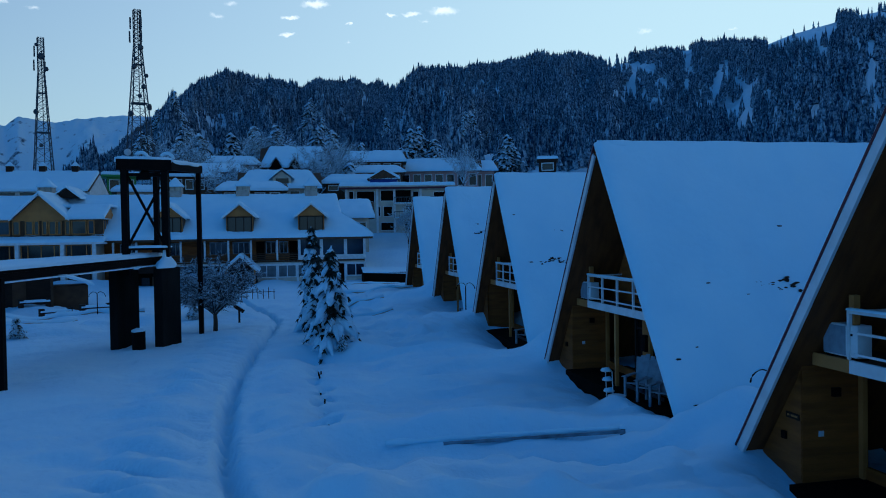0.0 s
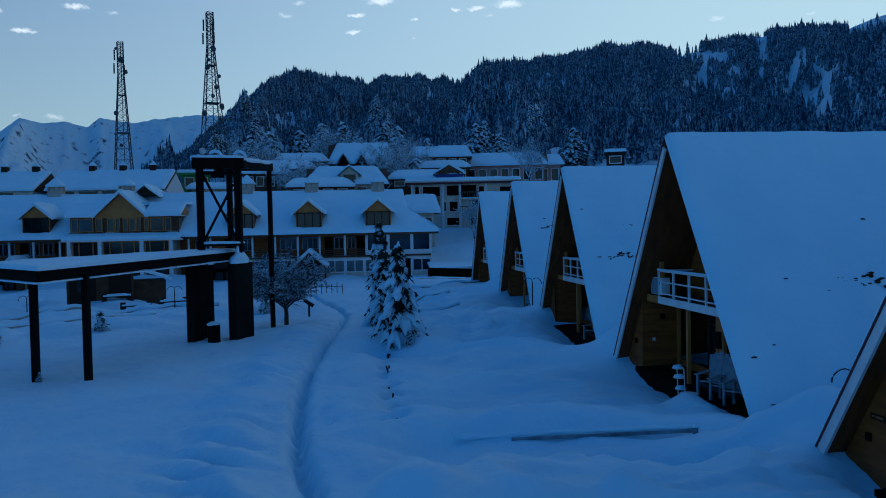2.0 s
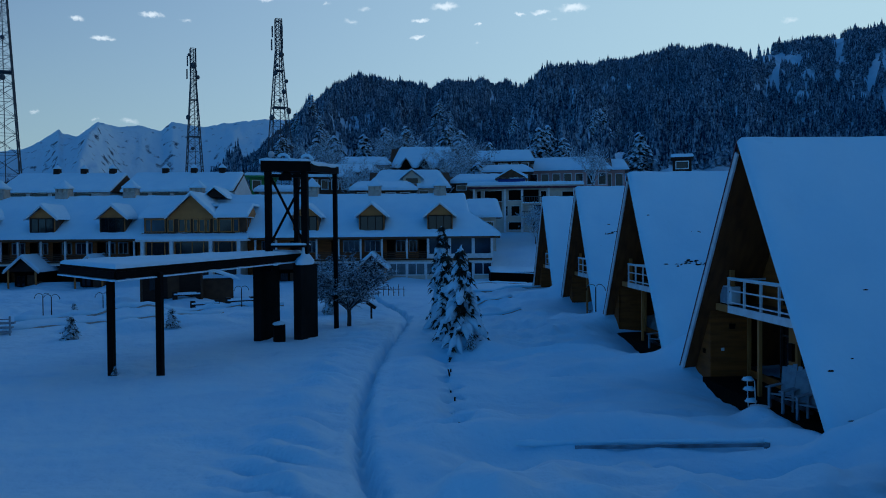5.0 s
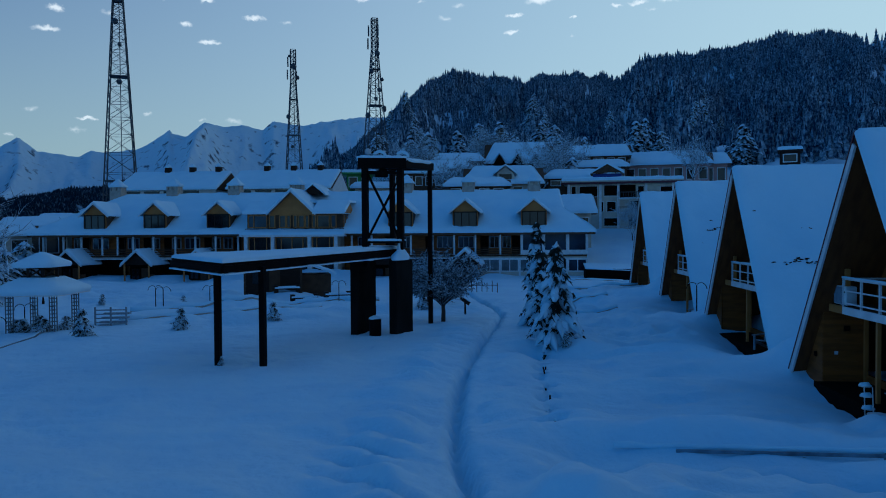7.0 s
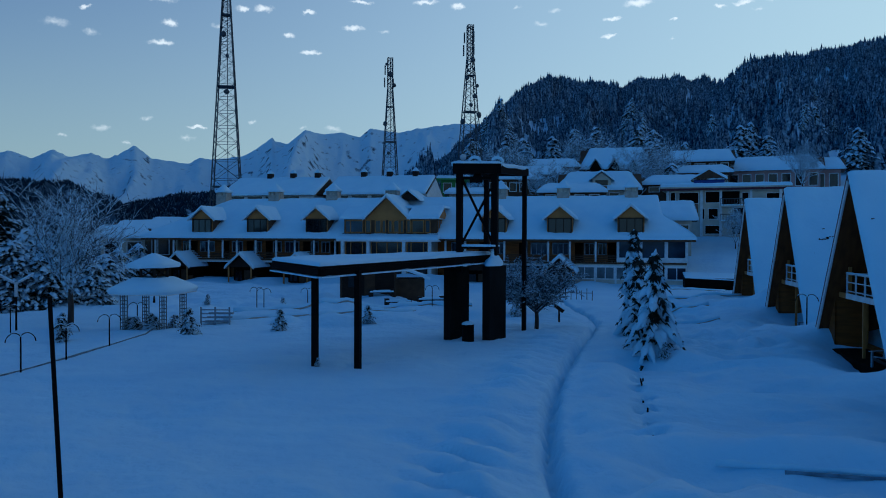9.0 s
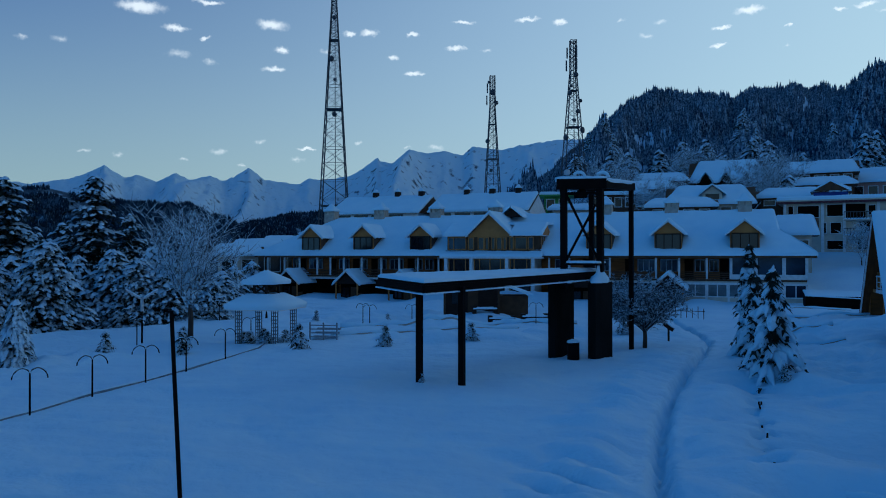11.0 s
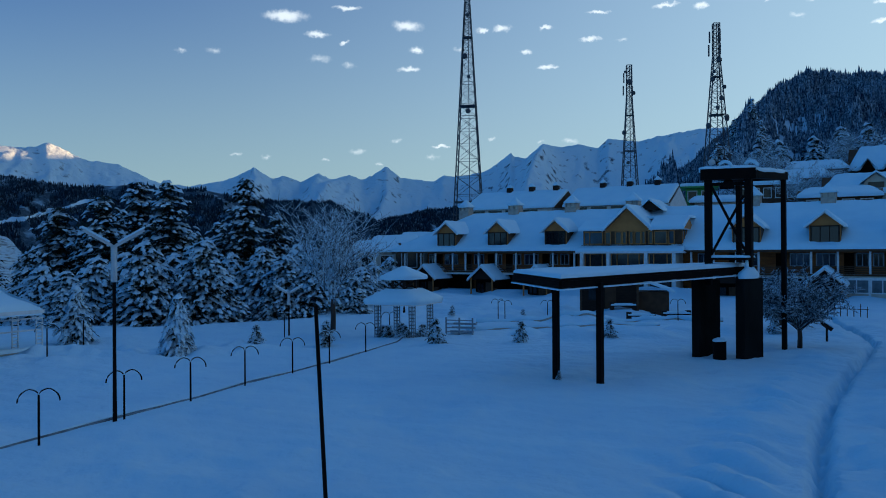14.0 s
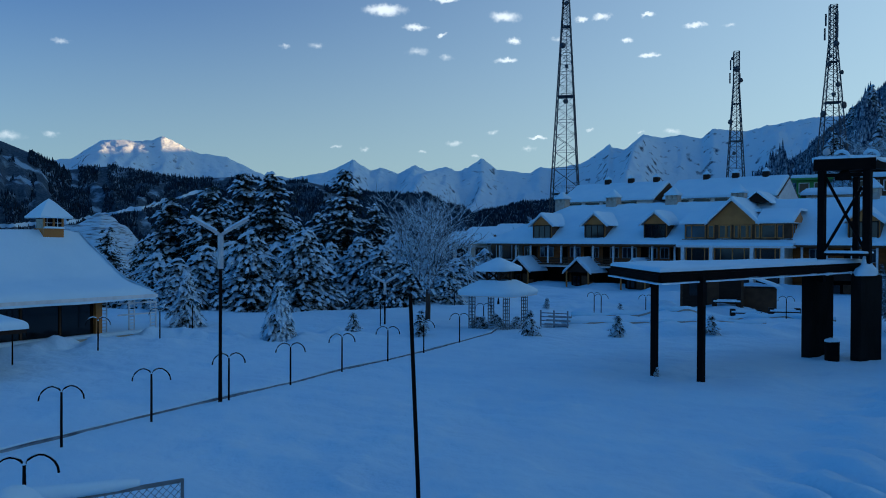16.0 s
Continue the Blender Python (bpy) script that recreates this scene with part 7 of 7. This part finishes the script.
part("post", Build().box(-2.2, -2.05, -0.9, -0.75, -0.6, 2.6), BROWNWOOD, hut)
part("post", Build().box(1.85, 2.0, -0.9, -0.75, -0.6, 2.6), BROWNWOOD, hut)
part("flat_roof", Build().box(-2.4, 2.2, -1.0, 3.6, 2.6, 2.72), DARKWOOD, hut)
part("roof_snow", Build().snow((-2.4, -1.0, 2.72), (2.2, -1.0, 2.72), (2.2, 3.6, 2.72), (-2.4, 3.6, 2.72), 0.2, roll=0.2, nu=10, nv=8), SNOW_ROOF, hut, smooth=True)
part("lean_to", Build().box(2.0, 4.2, 0.5, 3.2, -0.6, 1.2), BROWNWOOD, hut)
part("lean_to_snow", Build().snow((1.9, 0.1, 2.15), (4.6, 0.1, 1.15), (4.6, 3.5, 1.15), (1.9, 3.5, 2.15), 0.2, roll=0.15, nu=8, nv=8), SNOW_ROOF, hut, smooth=True)
shed = thing("dark_shed", stand(*by_angle(2.3, 75), 8), "low dark shed with flat snowy roof by the lodge", "shed")
part("wall", Build().box(-2.4, 2.4, 0, 3, -1.5, 1.05), DARKROOM, shed)
part("roof_snow", Build().snow((-2.42, -0.03, 1.05), (2.42, -0.03, 0.85), (2.42, 3.2, 1.3), (-2.42, 3.2, 1.4), 0.14, roll=0.2, nu=10, nv=6), SNOW_ROOF, shed, smooth=True)

# ---- the village on the slope ----
def house(az, d, w, deep, base_el, eave_el, ridge_el, wall, label, storeys=2, turn=0.0, cols=5, over=0.8, flat=False, win=GLASS):
    x, y = by_angle(az, d)
    zb, ze, zr = (EYE + d * math.tan(radians(e)) for e in (base_el, eave_el, ridge_el))
    h = thing("house", pose(x, y, zb, 0, 0, az + turn), label, "house", "houses on the slope")
    he, rise = ze - zb, zr - ze
    part("wall", Build().box(-w / 2, w / 2, 0, deep, -6, he), wall, h)
    if flat:
        part("roof_slab", Build().box(-w / 2 - over, w / 2 + over, -over, deep, he, he + 0.3), wall, h)
        part("roof_snow", Build().snow((-w / 2 - over, -over, he + 0.3), (w / 2 + over, -over, he + 0.3), (w / 2 + over, deep, he + 0.3), (-w / 2 - over, deep, he + 0.3), 0.5, roll=0.3, nu=20, nv=6), SNOW_ROOF, h, smooth=True)
    else:
        hw, hd = w / 2 + over, deep / 2 + over
        c = deep / 2
        part("roof", Build().prism([(c - hd, he), (c + hd, he), (c, he + rise)], -hw, hw), BROWNWOOD, h)
        inset = min(2.0, w * 0.15)
        q = [(-hw, c - hd, he), (hw, c - hd, he), (hw - inset, c, he + rise), (-hw + inset, c, he + rise)]
        part("roof_snow", Build().snow(*q, 0.45, roll=0.4, nu=16, nv=8, seed=az, open_sides="3"), SNOW_ROOF, h, smooth=True)
        for s in (-1, 1):
            e = [(s * hw, c + hd, he), (s * hw, c - hd, he), (s * (hw - inset), c, he + rise), (s * (hw - inset), c, he + rise)]
            if s > 0:
                e = [e[1], e[0], e[3], e[2]]
            part("hip_snow", Build().snow(*e, 0.45, roll=0.4, nu=6, nv=6, seed=az), SNOW_ROOF, h, smooth=True)
    fh = he / storeys
    for s in range(storeys):
        for k in range(cols):
            u = -w / 2 + w * (k + 0.5) / cols
            ww = w / cols * 0.64
            g = part("window", Build().box(u - ww / 2, u + ww / 2, -0.05, 0.0, s * fh + fh * 0.28, s * fh + fh * 0.82), win, h)
            part("window_frame", Build().ring(u - ww / 2 - 0.08, u + ww / 2 + 0.08, s * fh + fh * 0.24, s * fh + fh * 0.86, 0.12, -0.12, -0.03), WHITE, g)
    return h


big = house(1.45, 108, 14.9, 10, 0.35, 3.55, 3.8, CREAM, "three-storey cream house with balconies and flat snowy roof", 3, cols=0, flat=True)
for u0, u1, z0, z1 in ((-6.9, -6.3, 4.2, 5.6), (-5.8, -3.3, 4.1, 5.6), (-2.4, -0.6, 4.2, 5.7), (2.2, 3.0, 4.3, 5.5), (5.2, 7.2, 4.3, 5.4), (-2.0, -0.8, 2.0, 3.4), (-3.0, -2.5, 2.0, 3.4), (1.2, 3.2, 1.9, 3.5), (5.0, 6.8, 2.0, 3.3), (-2.4, -0.6, 0.0, 1.1), (1.0, 2.2, 0.0, 1.2), (3.4, 4.6, 0.0, 1.2)):
    win = part("window", Build().box(u0, u1, -0.06, 0.0, z0, z1), DARKROOM, big, "window painted near-black for the shaded room")
    part("window_frame", Build().ring(u0 - 0.05, u1 + 0.05, z0 - 0.05, z1 + 0.05, 0.07, -0.14, -0.03), WHITE, win)
# flat near-black sheet painting the recess's shade on the wall
part("recess", Build().box(-0.3, 1.9, -0.05, 0.0, 3.9, 5.7), DARKROOM, big, "near-black sheet for the shaded balcony recess")
for z in (3.75, 1.7):
    part("balcony", Build().box(-0.5, 6.9, -1.4, 0.0, z - 0.16, z), CREAM, big, "cream balcony slab")
    part("balcony_snow", Build().snow((-0.5, -1.4, z), (6.9, -1.4, z), (6.9, 0, z), (-0.5, 0, z), 0.14, roll=0.1, nu=10, nv=3), SNOW_ROOF, big, smooth=True)
    rail = part("railing", Build().box(-0.5, 6.9, -1.4, -1.34, z + 0.85, z + 0.95), GREYSTEEL, big)
    for k in range(22):
        part("baluster", Build().box(-0.5 + 0.35 * k, -0.44 + 0.35 * k, -1.4, -1.35, z, z + 0.88), GREYSTEEL, rail)
for u in (-7.3, -2.9, -0.45, 3.3, 6.9):
    part("pilaster", Build().box(u - 0.16, u + 0.16, -0.35, 0.0, -1, 6.0), WHITE, big)
part("roof_edge", Build().box(-8.25, 8.25, -0.86, -0.8, 5.85, 6.15), MAROON, big, "dark red roof edge")
house(1.45, 112, 3.4, 4, 3.7, 4.15, 4.85, BLUEPAINT, "little blue-sheeted roof room under snow", 1, cols=1, over=0.4, turn=90)
house(4.6, 116, 9, 5, 3.2, 3.9, 4.5, BROWNWOOD, "long low brown house under deep snow on the slope", 1, cols=4)
house(-1.75, 150, 15.5, 9, 3.3, 4.75, 5.75, PINKWALL, "long pinkish stone house with broad snowy roof", 1, cols=7)
house(-4.7, 152, 6.5, 8, 3.0, 4.7, 5.5, PINKWALL, "pinkish stone house wing with snowy roof", 1, cols=3)
house(4.0, 146, 6.5, 6, 4.2, 5.5, 6.3, BROWNWOOD, "brown timber house with tiered snowy roof", 2, cols=3)
house(2.2, 146, 6.0, 6, 4.2, 5.5, 6.35, BROWNWOOD, "brown timber house with tiered snowy roof", 2, cols=3)
house(3.2, 138, 10, 5, 3.6, 4.7, 5.2, BROWNWOOD, "long house with snowy roof below the tiered ones", 1, cols=6)
h4 = house(9.0, 142, 11.5, 10, 3.4, 5.1, 6.75, DARKWOOD, "broad dark timber house with three dormers and snowy roof", 1, cols=4)
for u in (-3.6, -0.2, 3.2):
    zz = 142 * (math.tan(radians(5.1)) - math.tan(radians(3.4)))
    dm = part("dormer", Build().prism([(u - 1.3, zz - 0.3), (u + 1.3, zz - 0.3), (u, zz + 1.7)], -0.9, 3.0, "y"), DARKROOM, h4)
    for s in (-1, 1):
        q = [(u + s * 1.6, -1.0, zz - 0.2), (u, -1.0, zz + 1.85), (u, 3.5, zz + 1.85), (u + s * 1.6, 3.5, zz - 0.2)]
        if s > 0:
            q = [q[1], q[0], q[3], q[2]]
        part("dormer_snow", Build().snow(*q, 0.3, roll=0.2, nu=4, nv=4), SNOW_ROOF, dm, smooth=True)
h5 = house(10.2, 112, 10.5, 7, 2.6, 3.55, 4.9, CREAM, "cream house with a gabled dormer and snowy roof", 1, cols=5)
z5 = 112 * (math.tan(radians(3.55)) - math.tan(radians(2.6)))
dm = part("dormer", Build().prism([(-1.0, z5 + 0.2), (1.6, z5 + 0.2), (1.6, z5 + 1.6), (0.3, z5 + 2.6), (-1.0, z5 + 1.6)], -0.3, 3.0, "y"), CREAM, h5)
part("window", Build().box(-0.6, 1.2, -0.36, -0.3, z5 + 0.4, z5 + 1.5), GLASS, dm)
for s in (-1, 1):
    q = [(0.3 + s * 1.8, -0.7, z5 + 1.35), (0.3, -0.7, z5 + 2.75), (0.3, 3.4, z5 + 2.75), (0.3 + s * 1.8, 3.4, z5 + 1.35)]
    if s > 0:
        q = [q[1], q[0], q[3], q[2]]
    part("dormer_snow", Build().snow(*q, 0.3, roll=0.2, nu=4, nv=4), SNOW_ROOF, dm, smooth=True)
house(12.2, 106, 8.0, 5, 2.6, 3.4, 4.0, BROWNWOOD, "low annexe with rounded snowy roof", 1, cols=4)
house(14.8, 132, 9.5, 6, 3.7, 4.75, 5.35, BROWNWOOD, "brown house with a railed gallery under snow", 1, cols=6)
house(13.6, 140, 8.5, 6, 4.6, 5.3, 5.9, BROWNWOOD, "brown house with low snowy roof above the lodge", 1, cols=5)
house(16.6, 128, 8.5, 6, 3.2, 4.4, 4.9, BROWNWOOD, "brown house with low snowy roof above the lodge", 1, cols=5)
house(21.1, 128, 4.2, 5, 3.1, 4.35, 4.6, GREENPAINT, "small green house with flat snowy roof", 1, cols=2, flat=True)
house(20.0, 120, 6, 5, 2.4, 3.3, 3.7, CREAM, "pale house with low snowy roof above the lodge", 1, cols=3)
house(4.75, 96, 3.6, 7, -0.6, 1.3, 2.6, CREAM, "small annexe with steep snowy roof beside the lodge", 1, cols=2)
house(-9.95, 118, 2.7, 3, 4.4, 5.35, 5.6, DARKWOOD, "small dark hut with thick snow cap on the slope", 1, cols=1, flat=True, over=0.3)
house(43.4, 108, 6.5, 6, -1.8, 0.3, 1.0, BROWNWOOD, "brown house with snowy roof below the field", 1, cols=3)
house(41.4, 112, 6.0, 6, -0.8, 0.6, 1.25, BROWNWOOD, "brown house with snowy roof below the field", 1, cols=3)
house(44.9, 100, 5.0, 5, -1.6, -0.1, 0.6, CREAM, "pale house with snowy roof below the field", 1, cols=2)
# the roof of a cabin in the row behind
rear = thing("a_frame_cabin", pose(20.0, 30.0, 0, 0, 0, ROW_TURN), "snow-covered roof of a cabin in the second row", "cabin", "cabins of the second row")
part("roof", Build().prism([(-4.4, -0.5), (4.4, -0.5), (0, 8.6)], 0.0, 9.0), BROWNWOOD, rear)
for s in (-1, 1):
    q = [(0, s * 4.4, -0.5), (9, s * 4.4, -0.5), (9, 0, 8.6), (0, 0, 8.6)]
    if s < 0:
        q = [q[1], q[0], q[3], q[2]]
    part("roof_snow", Build().snow(*q, 0.26, roll=0.3, nu=14, nv=14, lift=Vector((0, s * 8.6, 4.4)).normalized(), open_sides="3"), SNOW_ROOF, rear, smooth=True)
# frosted leafless trees and conifers among the houses
fr = bare_tree("frosted_tree", pose(*by_angle(5.6, 140), 11), 9, 6, 61, "leafless tree white with frost among the houses", fork=0.25, group="frosted trees", trunk_r=0.12)
for az, d, z, s in ((6.6, 134, 11, 1.1), (-3.6, 138, 12, 0.9), (0.7, 101, 3.0, 0.6), (13.0, 124, 8.5, 0.9), (14.0, 118, 8.0, 0.8), (7.4, 126, 9.5, 0.9), (-0.8, 100, 3.0, 0.55), (16.6, 140, 12, 1.1), (11.6, 150, 15, 1.1), (5.0, 152, 14, 1.0), (18.6, 136, 9, 1.0)):
    copy_thing(fr, pose(*by_angle(az, d), z, 0, 0, 37 * az)).scale = (s, s, s)
for src, az, d, z, s in ((far_a, 5.1, 128, 8.5, 0.95), (far_b, -1.4, 168, 17, 1.0), (far_a, 13.6, 165, 17, 1.1), (far_b, 12.0, 168, 18, 1.2), (far_a, 6.3, 162, 17, 1.15), (far_b, 7.4, 168, 18, 1.2), (far_a, 15.8, 160, 15, 1.2), (far_b, 17.2, 165, 15, 1.2), (far_a, -7.0, 170, 17, 1.1), (far_b, 10.4, 172, 19, 1.2), (far_a, 0.3, 172, 19, 1.1)):
    copy_thing(src, pose(*by_angle(az, d), z, 0, 0, 53 * az)).scale = (s, s, s)

# taller snow-laden conifers at the foot of the hill, above the houses
rnd = random.Random(77)
for k in range(84):
    az, d = (rnd.uniform(-9, 20) if k % 3 == 0 else rnd.uniform(4, 20)), rnd.uniform(172, 290)
    s = rnd.uniform(0.7, 1.25)
    c = copy_thing((far_a, far_b)[k % 2], pose(*by_angle(az, d), float(hill(np.array([radians(az)]), np.array([d]))[0]) - 0.6, 0, 0, 61 * k))
    c.scale = (0.8 * s, 0.8 * s, s)

# ---- cabin details ----
def air_conditioner(m):
    t = thing("air_conditioner", m, "white outdoor air conditioner unit on the balcony", "air conditioner", "air conditioners")
    part("case", Build().box(-0.15, 0.15, -0.4, 0.4, 0.05, 0.6), WHITE, t, bevel=0.015)
    part("fan_grille", Build().box(-0.162, -0.151, -0.14, 0.38, 0.08, 0.57), CHAIRPAINT, t, "grey fan grille")
    part("badge", Build().box(-0.16, -0.15, -0.3, -0.22, 0.42, 0.5), STEEL, t)
    for y in (-0.3, 0.3):
        part("foot", Build().box(-0.15, 0.15, y - 0.03, y + 0.03, 0, 0.06), STEEL, t)


for i in (0, 1):
    air_conditioner(CABIN_POSES[i] @ pose(0.74, 2.3, FLOOR, 0, 0, 0))


def adirondack(m, first=None):
    if first:
        return copy_thing(first, m)
    t = thing("garden_chair", m, "pale slatted chair with tall fan back, greyed for the porch shade", "chair", "chairs on the porch")
    for k in range(5):
        y = -0.24 + 0.12 * k
        h = 1.02 + 0.10 * (1 - abs(k - 2) / 2)
        part("back_slat", Build().beam((0.22, y * 0.85, 0.32), (0.48, y * 1.2, h), 0.125, 0.025), CHAIRPAINT, t)
    for k in range(5):
        part("seat_slat", Build().box(-0.32 + 0.11 * k, -0.23 + 0.11 * k, -0.27, 0.27, 0.38 - 0.02 * k, 0.41 - 0.02 * k), CHAIRPAINT, t)
    for y in (-0.32, 0.32):
        part("armrest", Build().box(-0.38, 0.38, y - 0.07, y + 0.07, 0.56, 0.585), CHAIRPAINT, t)
        part("front_leg", Build().box(-0.32, -0.24, y - 0.03, y + 0.03, 0, 0.56), CHAIRPAINT, t)
        part("rear_leg", Build().beam((-0.3, y, 0.34), (0.5, y, 0.04), 0.04, 0.1), CHAIRPAINT, t)
    return t


porch2 = CABIN_POSES[1]
ch = None
for y, x in ((-1.45, 0.62), (-2.1, 0.66), (-2.75, 0.7)):
    c = adirondack(porch2 @ pose(x, y, 0.12, 0, 0, 36), ch)
    ch = ch or c
for i, y in ((2, -2.2), (3, -2.3)):
    copy_thing(ch, CABIN_POSES[i] @ pose(0.62, y, 0.12, 0, 0, 36))
rack = thing("plant_stand", porch2 @ pose(-0.05, -0.95, gz(*(porch2 @ Vector((-0.05, -0.95, 0))).xy) - 0.05), "white wire plant stand with snowy shelves", "plant stand")
for k, (z, y) in enumerate(((0.25, 0.0), (0.55, 0.12), (0.85, 0.22), (1.1, 0.3))):
    part("shelf", Build().tube([(0, y, z), (0, y, z + 0.03)], 0.16, 12), WHITE, rack)
    part("shelf_snow", Build().lump(0, y, z + 0.03, 0.15, 0.15, 0.08, n=8, m=3), SNOW_ROOF, rack, smooth=True)
for y in (-0.15, 0.3):
    part("upright", Build().tube([(0.02, y, 0), (0.02, y + 0.1, 1.15)], 0.014, 6), WHITE, rack)
seat = thing("porch_table", porch2 @ pose(-0.1, -1.45, gz(*(porch2 @ Vector((-0.1, -1.45, 0))).xy) - 0.05), "small white round table on the porch", "table")
part("top", Build().tube([(0, 0, 0.42), (0, 0, 0.46)], 0.25, 16), WHITE, seat)
for a in (0.4, 2.5, 4.6):
    part("leg", Build().tube([(0.2 * math.cos(a), 0.2 * math.sin(a), 0), (0.1 * math.cos(a), 0.1 * math.sin(a), 0.43)], 0.014, 6), WHITE, seat)
# sign, socket, lamp and switch on the nearest cabins
for i in (0, 1):
    m = CABIN_POSES[i]
    if i == 0:
        pl = thing("door_sign", m @ pose(0.395, 3.27, 1.3), "small dark sign plate with pale writing on the wall", "sign")
        part("plate", Build().box(-0.01, 0.01, -0.18, 0.18, -0.055, 0.055), DARKWOOD, pl)
        for y0, y1 in ((0.08, 0.14), (-0.14, 0.04)):
            part("lettering", Build().box(-0.013, -0.01, y0, y1, -0.015, 0.02), OCHRE, pl)
    sk = thing("socket_box", m @ pose(0.395, 3.5, 0.9), "small dark box fixed to the cabin wall", "socket box")
    part("case", Build().box(-0.04, 0.01, -0.06, 0.06, -0.07, 0.07), STEEL, sk)
    sw = thing("switch_plate", m @ pose(0.8, 3.03, 1.0), "small pale switch plate on the porch wall", "switch")
    part("plate", Build().box(-0.05, 0.05, -0.012, 0.008, -0.05, 0.05), WHITE, sw)
    wl_ = thing("wall_lamp", m @ pose(1.1, 3.03, 1.75), "small dark lamp box on the porch wall", "wall lamp")
    part("case", Build().box(-0.08, 0.08, -0.06, 0.008, -0.08, 0.08), STEEL, wl_)
lamp_box = thing("meter_box", CABIN_POSES[1] @ pose(1.57, 0.1, 1.35), "dark narrow box on the pier between the porch windows", "meter box")
part("case", Build().box(-0.06, 0.03, -0.1, 0.1, -0.25, 0.25), STEEL, lamp_box)
# cladding boards on the two nearest cabins, lapped one over another
for i in (0, 1):
    holder = thing("cladding", CABIN_POSES[i], "lapped ochre timber cladding boards on the cabin front", "cladding", kind="structure")
    z = -0.8
    while z < FLOOR - 0.2:
        zt = min(z + 0.135, FLOOR - 0.18)
        y0, y1, y2 = 3.06, half(z, 0.24), half(zt, 0.24)
        if y2 - y0 > 0.05:
            bd = Build().add([(0.418, y0, z), (0.418, y1, z), (0.402, y1, z), (0.402, y0, z), (0.418, y0, zt), (0.418, y2, zt), (0.414, y2, zt), (0.414, y0, zt)],
                             [(0, 1, 5, 4), (3, 7, 6, 2), (0, 3, 2, 1), (4, 5, 6, 7), (0, 4, 7, 3), (1, 2, 6, 5)])
            part("board", bd, CLADDING, holder)
        if zt > 0.12:
            bd = Build().add([(0.42, 3.048, z), (1.59, 3.048, z), (1.59, 3.034, z), (0.42, 3.034, z), (0.42, 3.048, zt), (1.59, 3.048, zt), (1.59, 3.044, zt), (0.42, 3.044, zt)],
                             [(0, 1, 5, 4), (3, 7, 6, 2), (0, 3, 2, 1), (4, 5, 6, 7), (0, 4, 7, 3), (1, 2, 6, 5)])
            part("board", bd, CLADDING, holder)
        z += 0.14
# bare patches of roof showing through the snow
def bare_patch(i, spots, label):
    st = thing("bare_patch", CABIN_POSES[i], label, "bare patch", "bare patches on the roofs")
    rnd = random.Random(9 + i)
    nrm = Vector((0, -APEX, APEX * SLOPE)).normalized()
    q = nrm.to_track_quat("Z", "Y").to_matrix()
    for x, z, n in spots:
        for k in range(n if n == 1 else 2 * n):
            xx, zz = x + rnd.uniform(-0.2, 0.2) * (n > 1), z + rnd.uniform(-0.06, 0.06) * (n > 1)
            p = Vector((xx, -half(zz), zz)) + nrm * 0.21
            b = Build().lump(0, 0, 0, rnd.uniform(0.03, 0.1), rnd.uniform(0.012, 0.035), 0.03, seed=k, n=9, m=3)
            b.v = [tuple(q @ Vector(v) + p) for v in b.v]
            part("stone", b, DARKWOOD, st)


bare_patch(1, [(1.92, 3.22, 1), (2.89, 3.02, 1), (3.15, 2.94, 3), (3.46, 3.16, 4), (3.75, 3.13, 3), (3.96, 3.04, 3), (4.21, 3.25, 4), (4.51, 3.11, 4), (4.65, 2.94, 2), (4.75, 4.7, 1), (0.5, 0.45, 1), (0.4, 1.45, 1), (1.0, 1.7, 1)], "dark stones showing through the snow on the roof")
bare_patch(2, [(0.72, 3.42, 1), (1.3, 3.38, 3), (1.55, 3.46, 3), (1.81, 3.56, 3), (2.1, 3.4, 4), (2.23, 4.65, 2), (0.4, 5.4, 1)], "dark streaks of bare roof in the snow")
bare_patch(3, [(1.34, 4.63, 3), (0.98, 3.95, 2), (1.59, 4.74, 2), (1.43, 5.15, 1)], "dark streaks of bare roof in the snow")
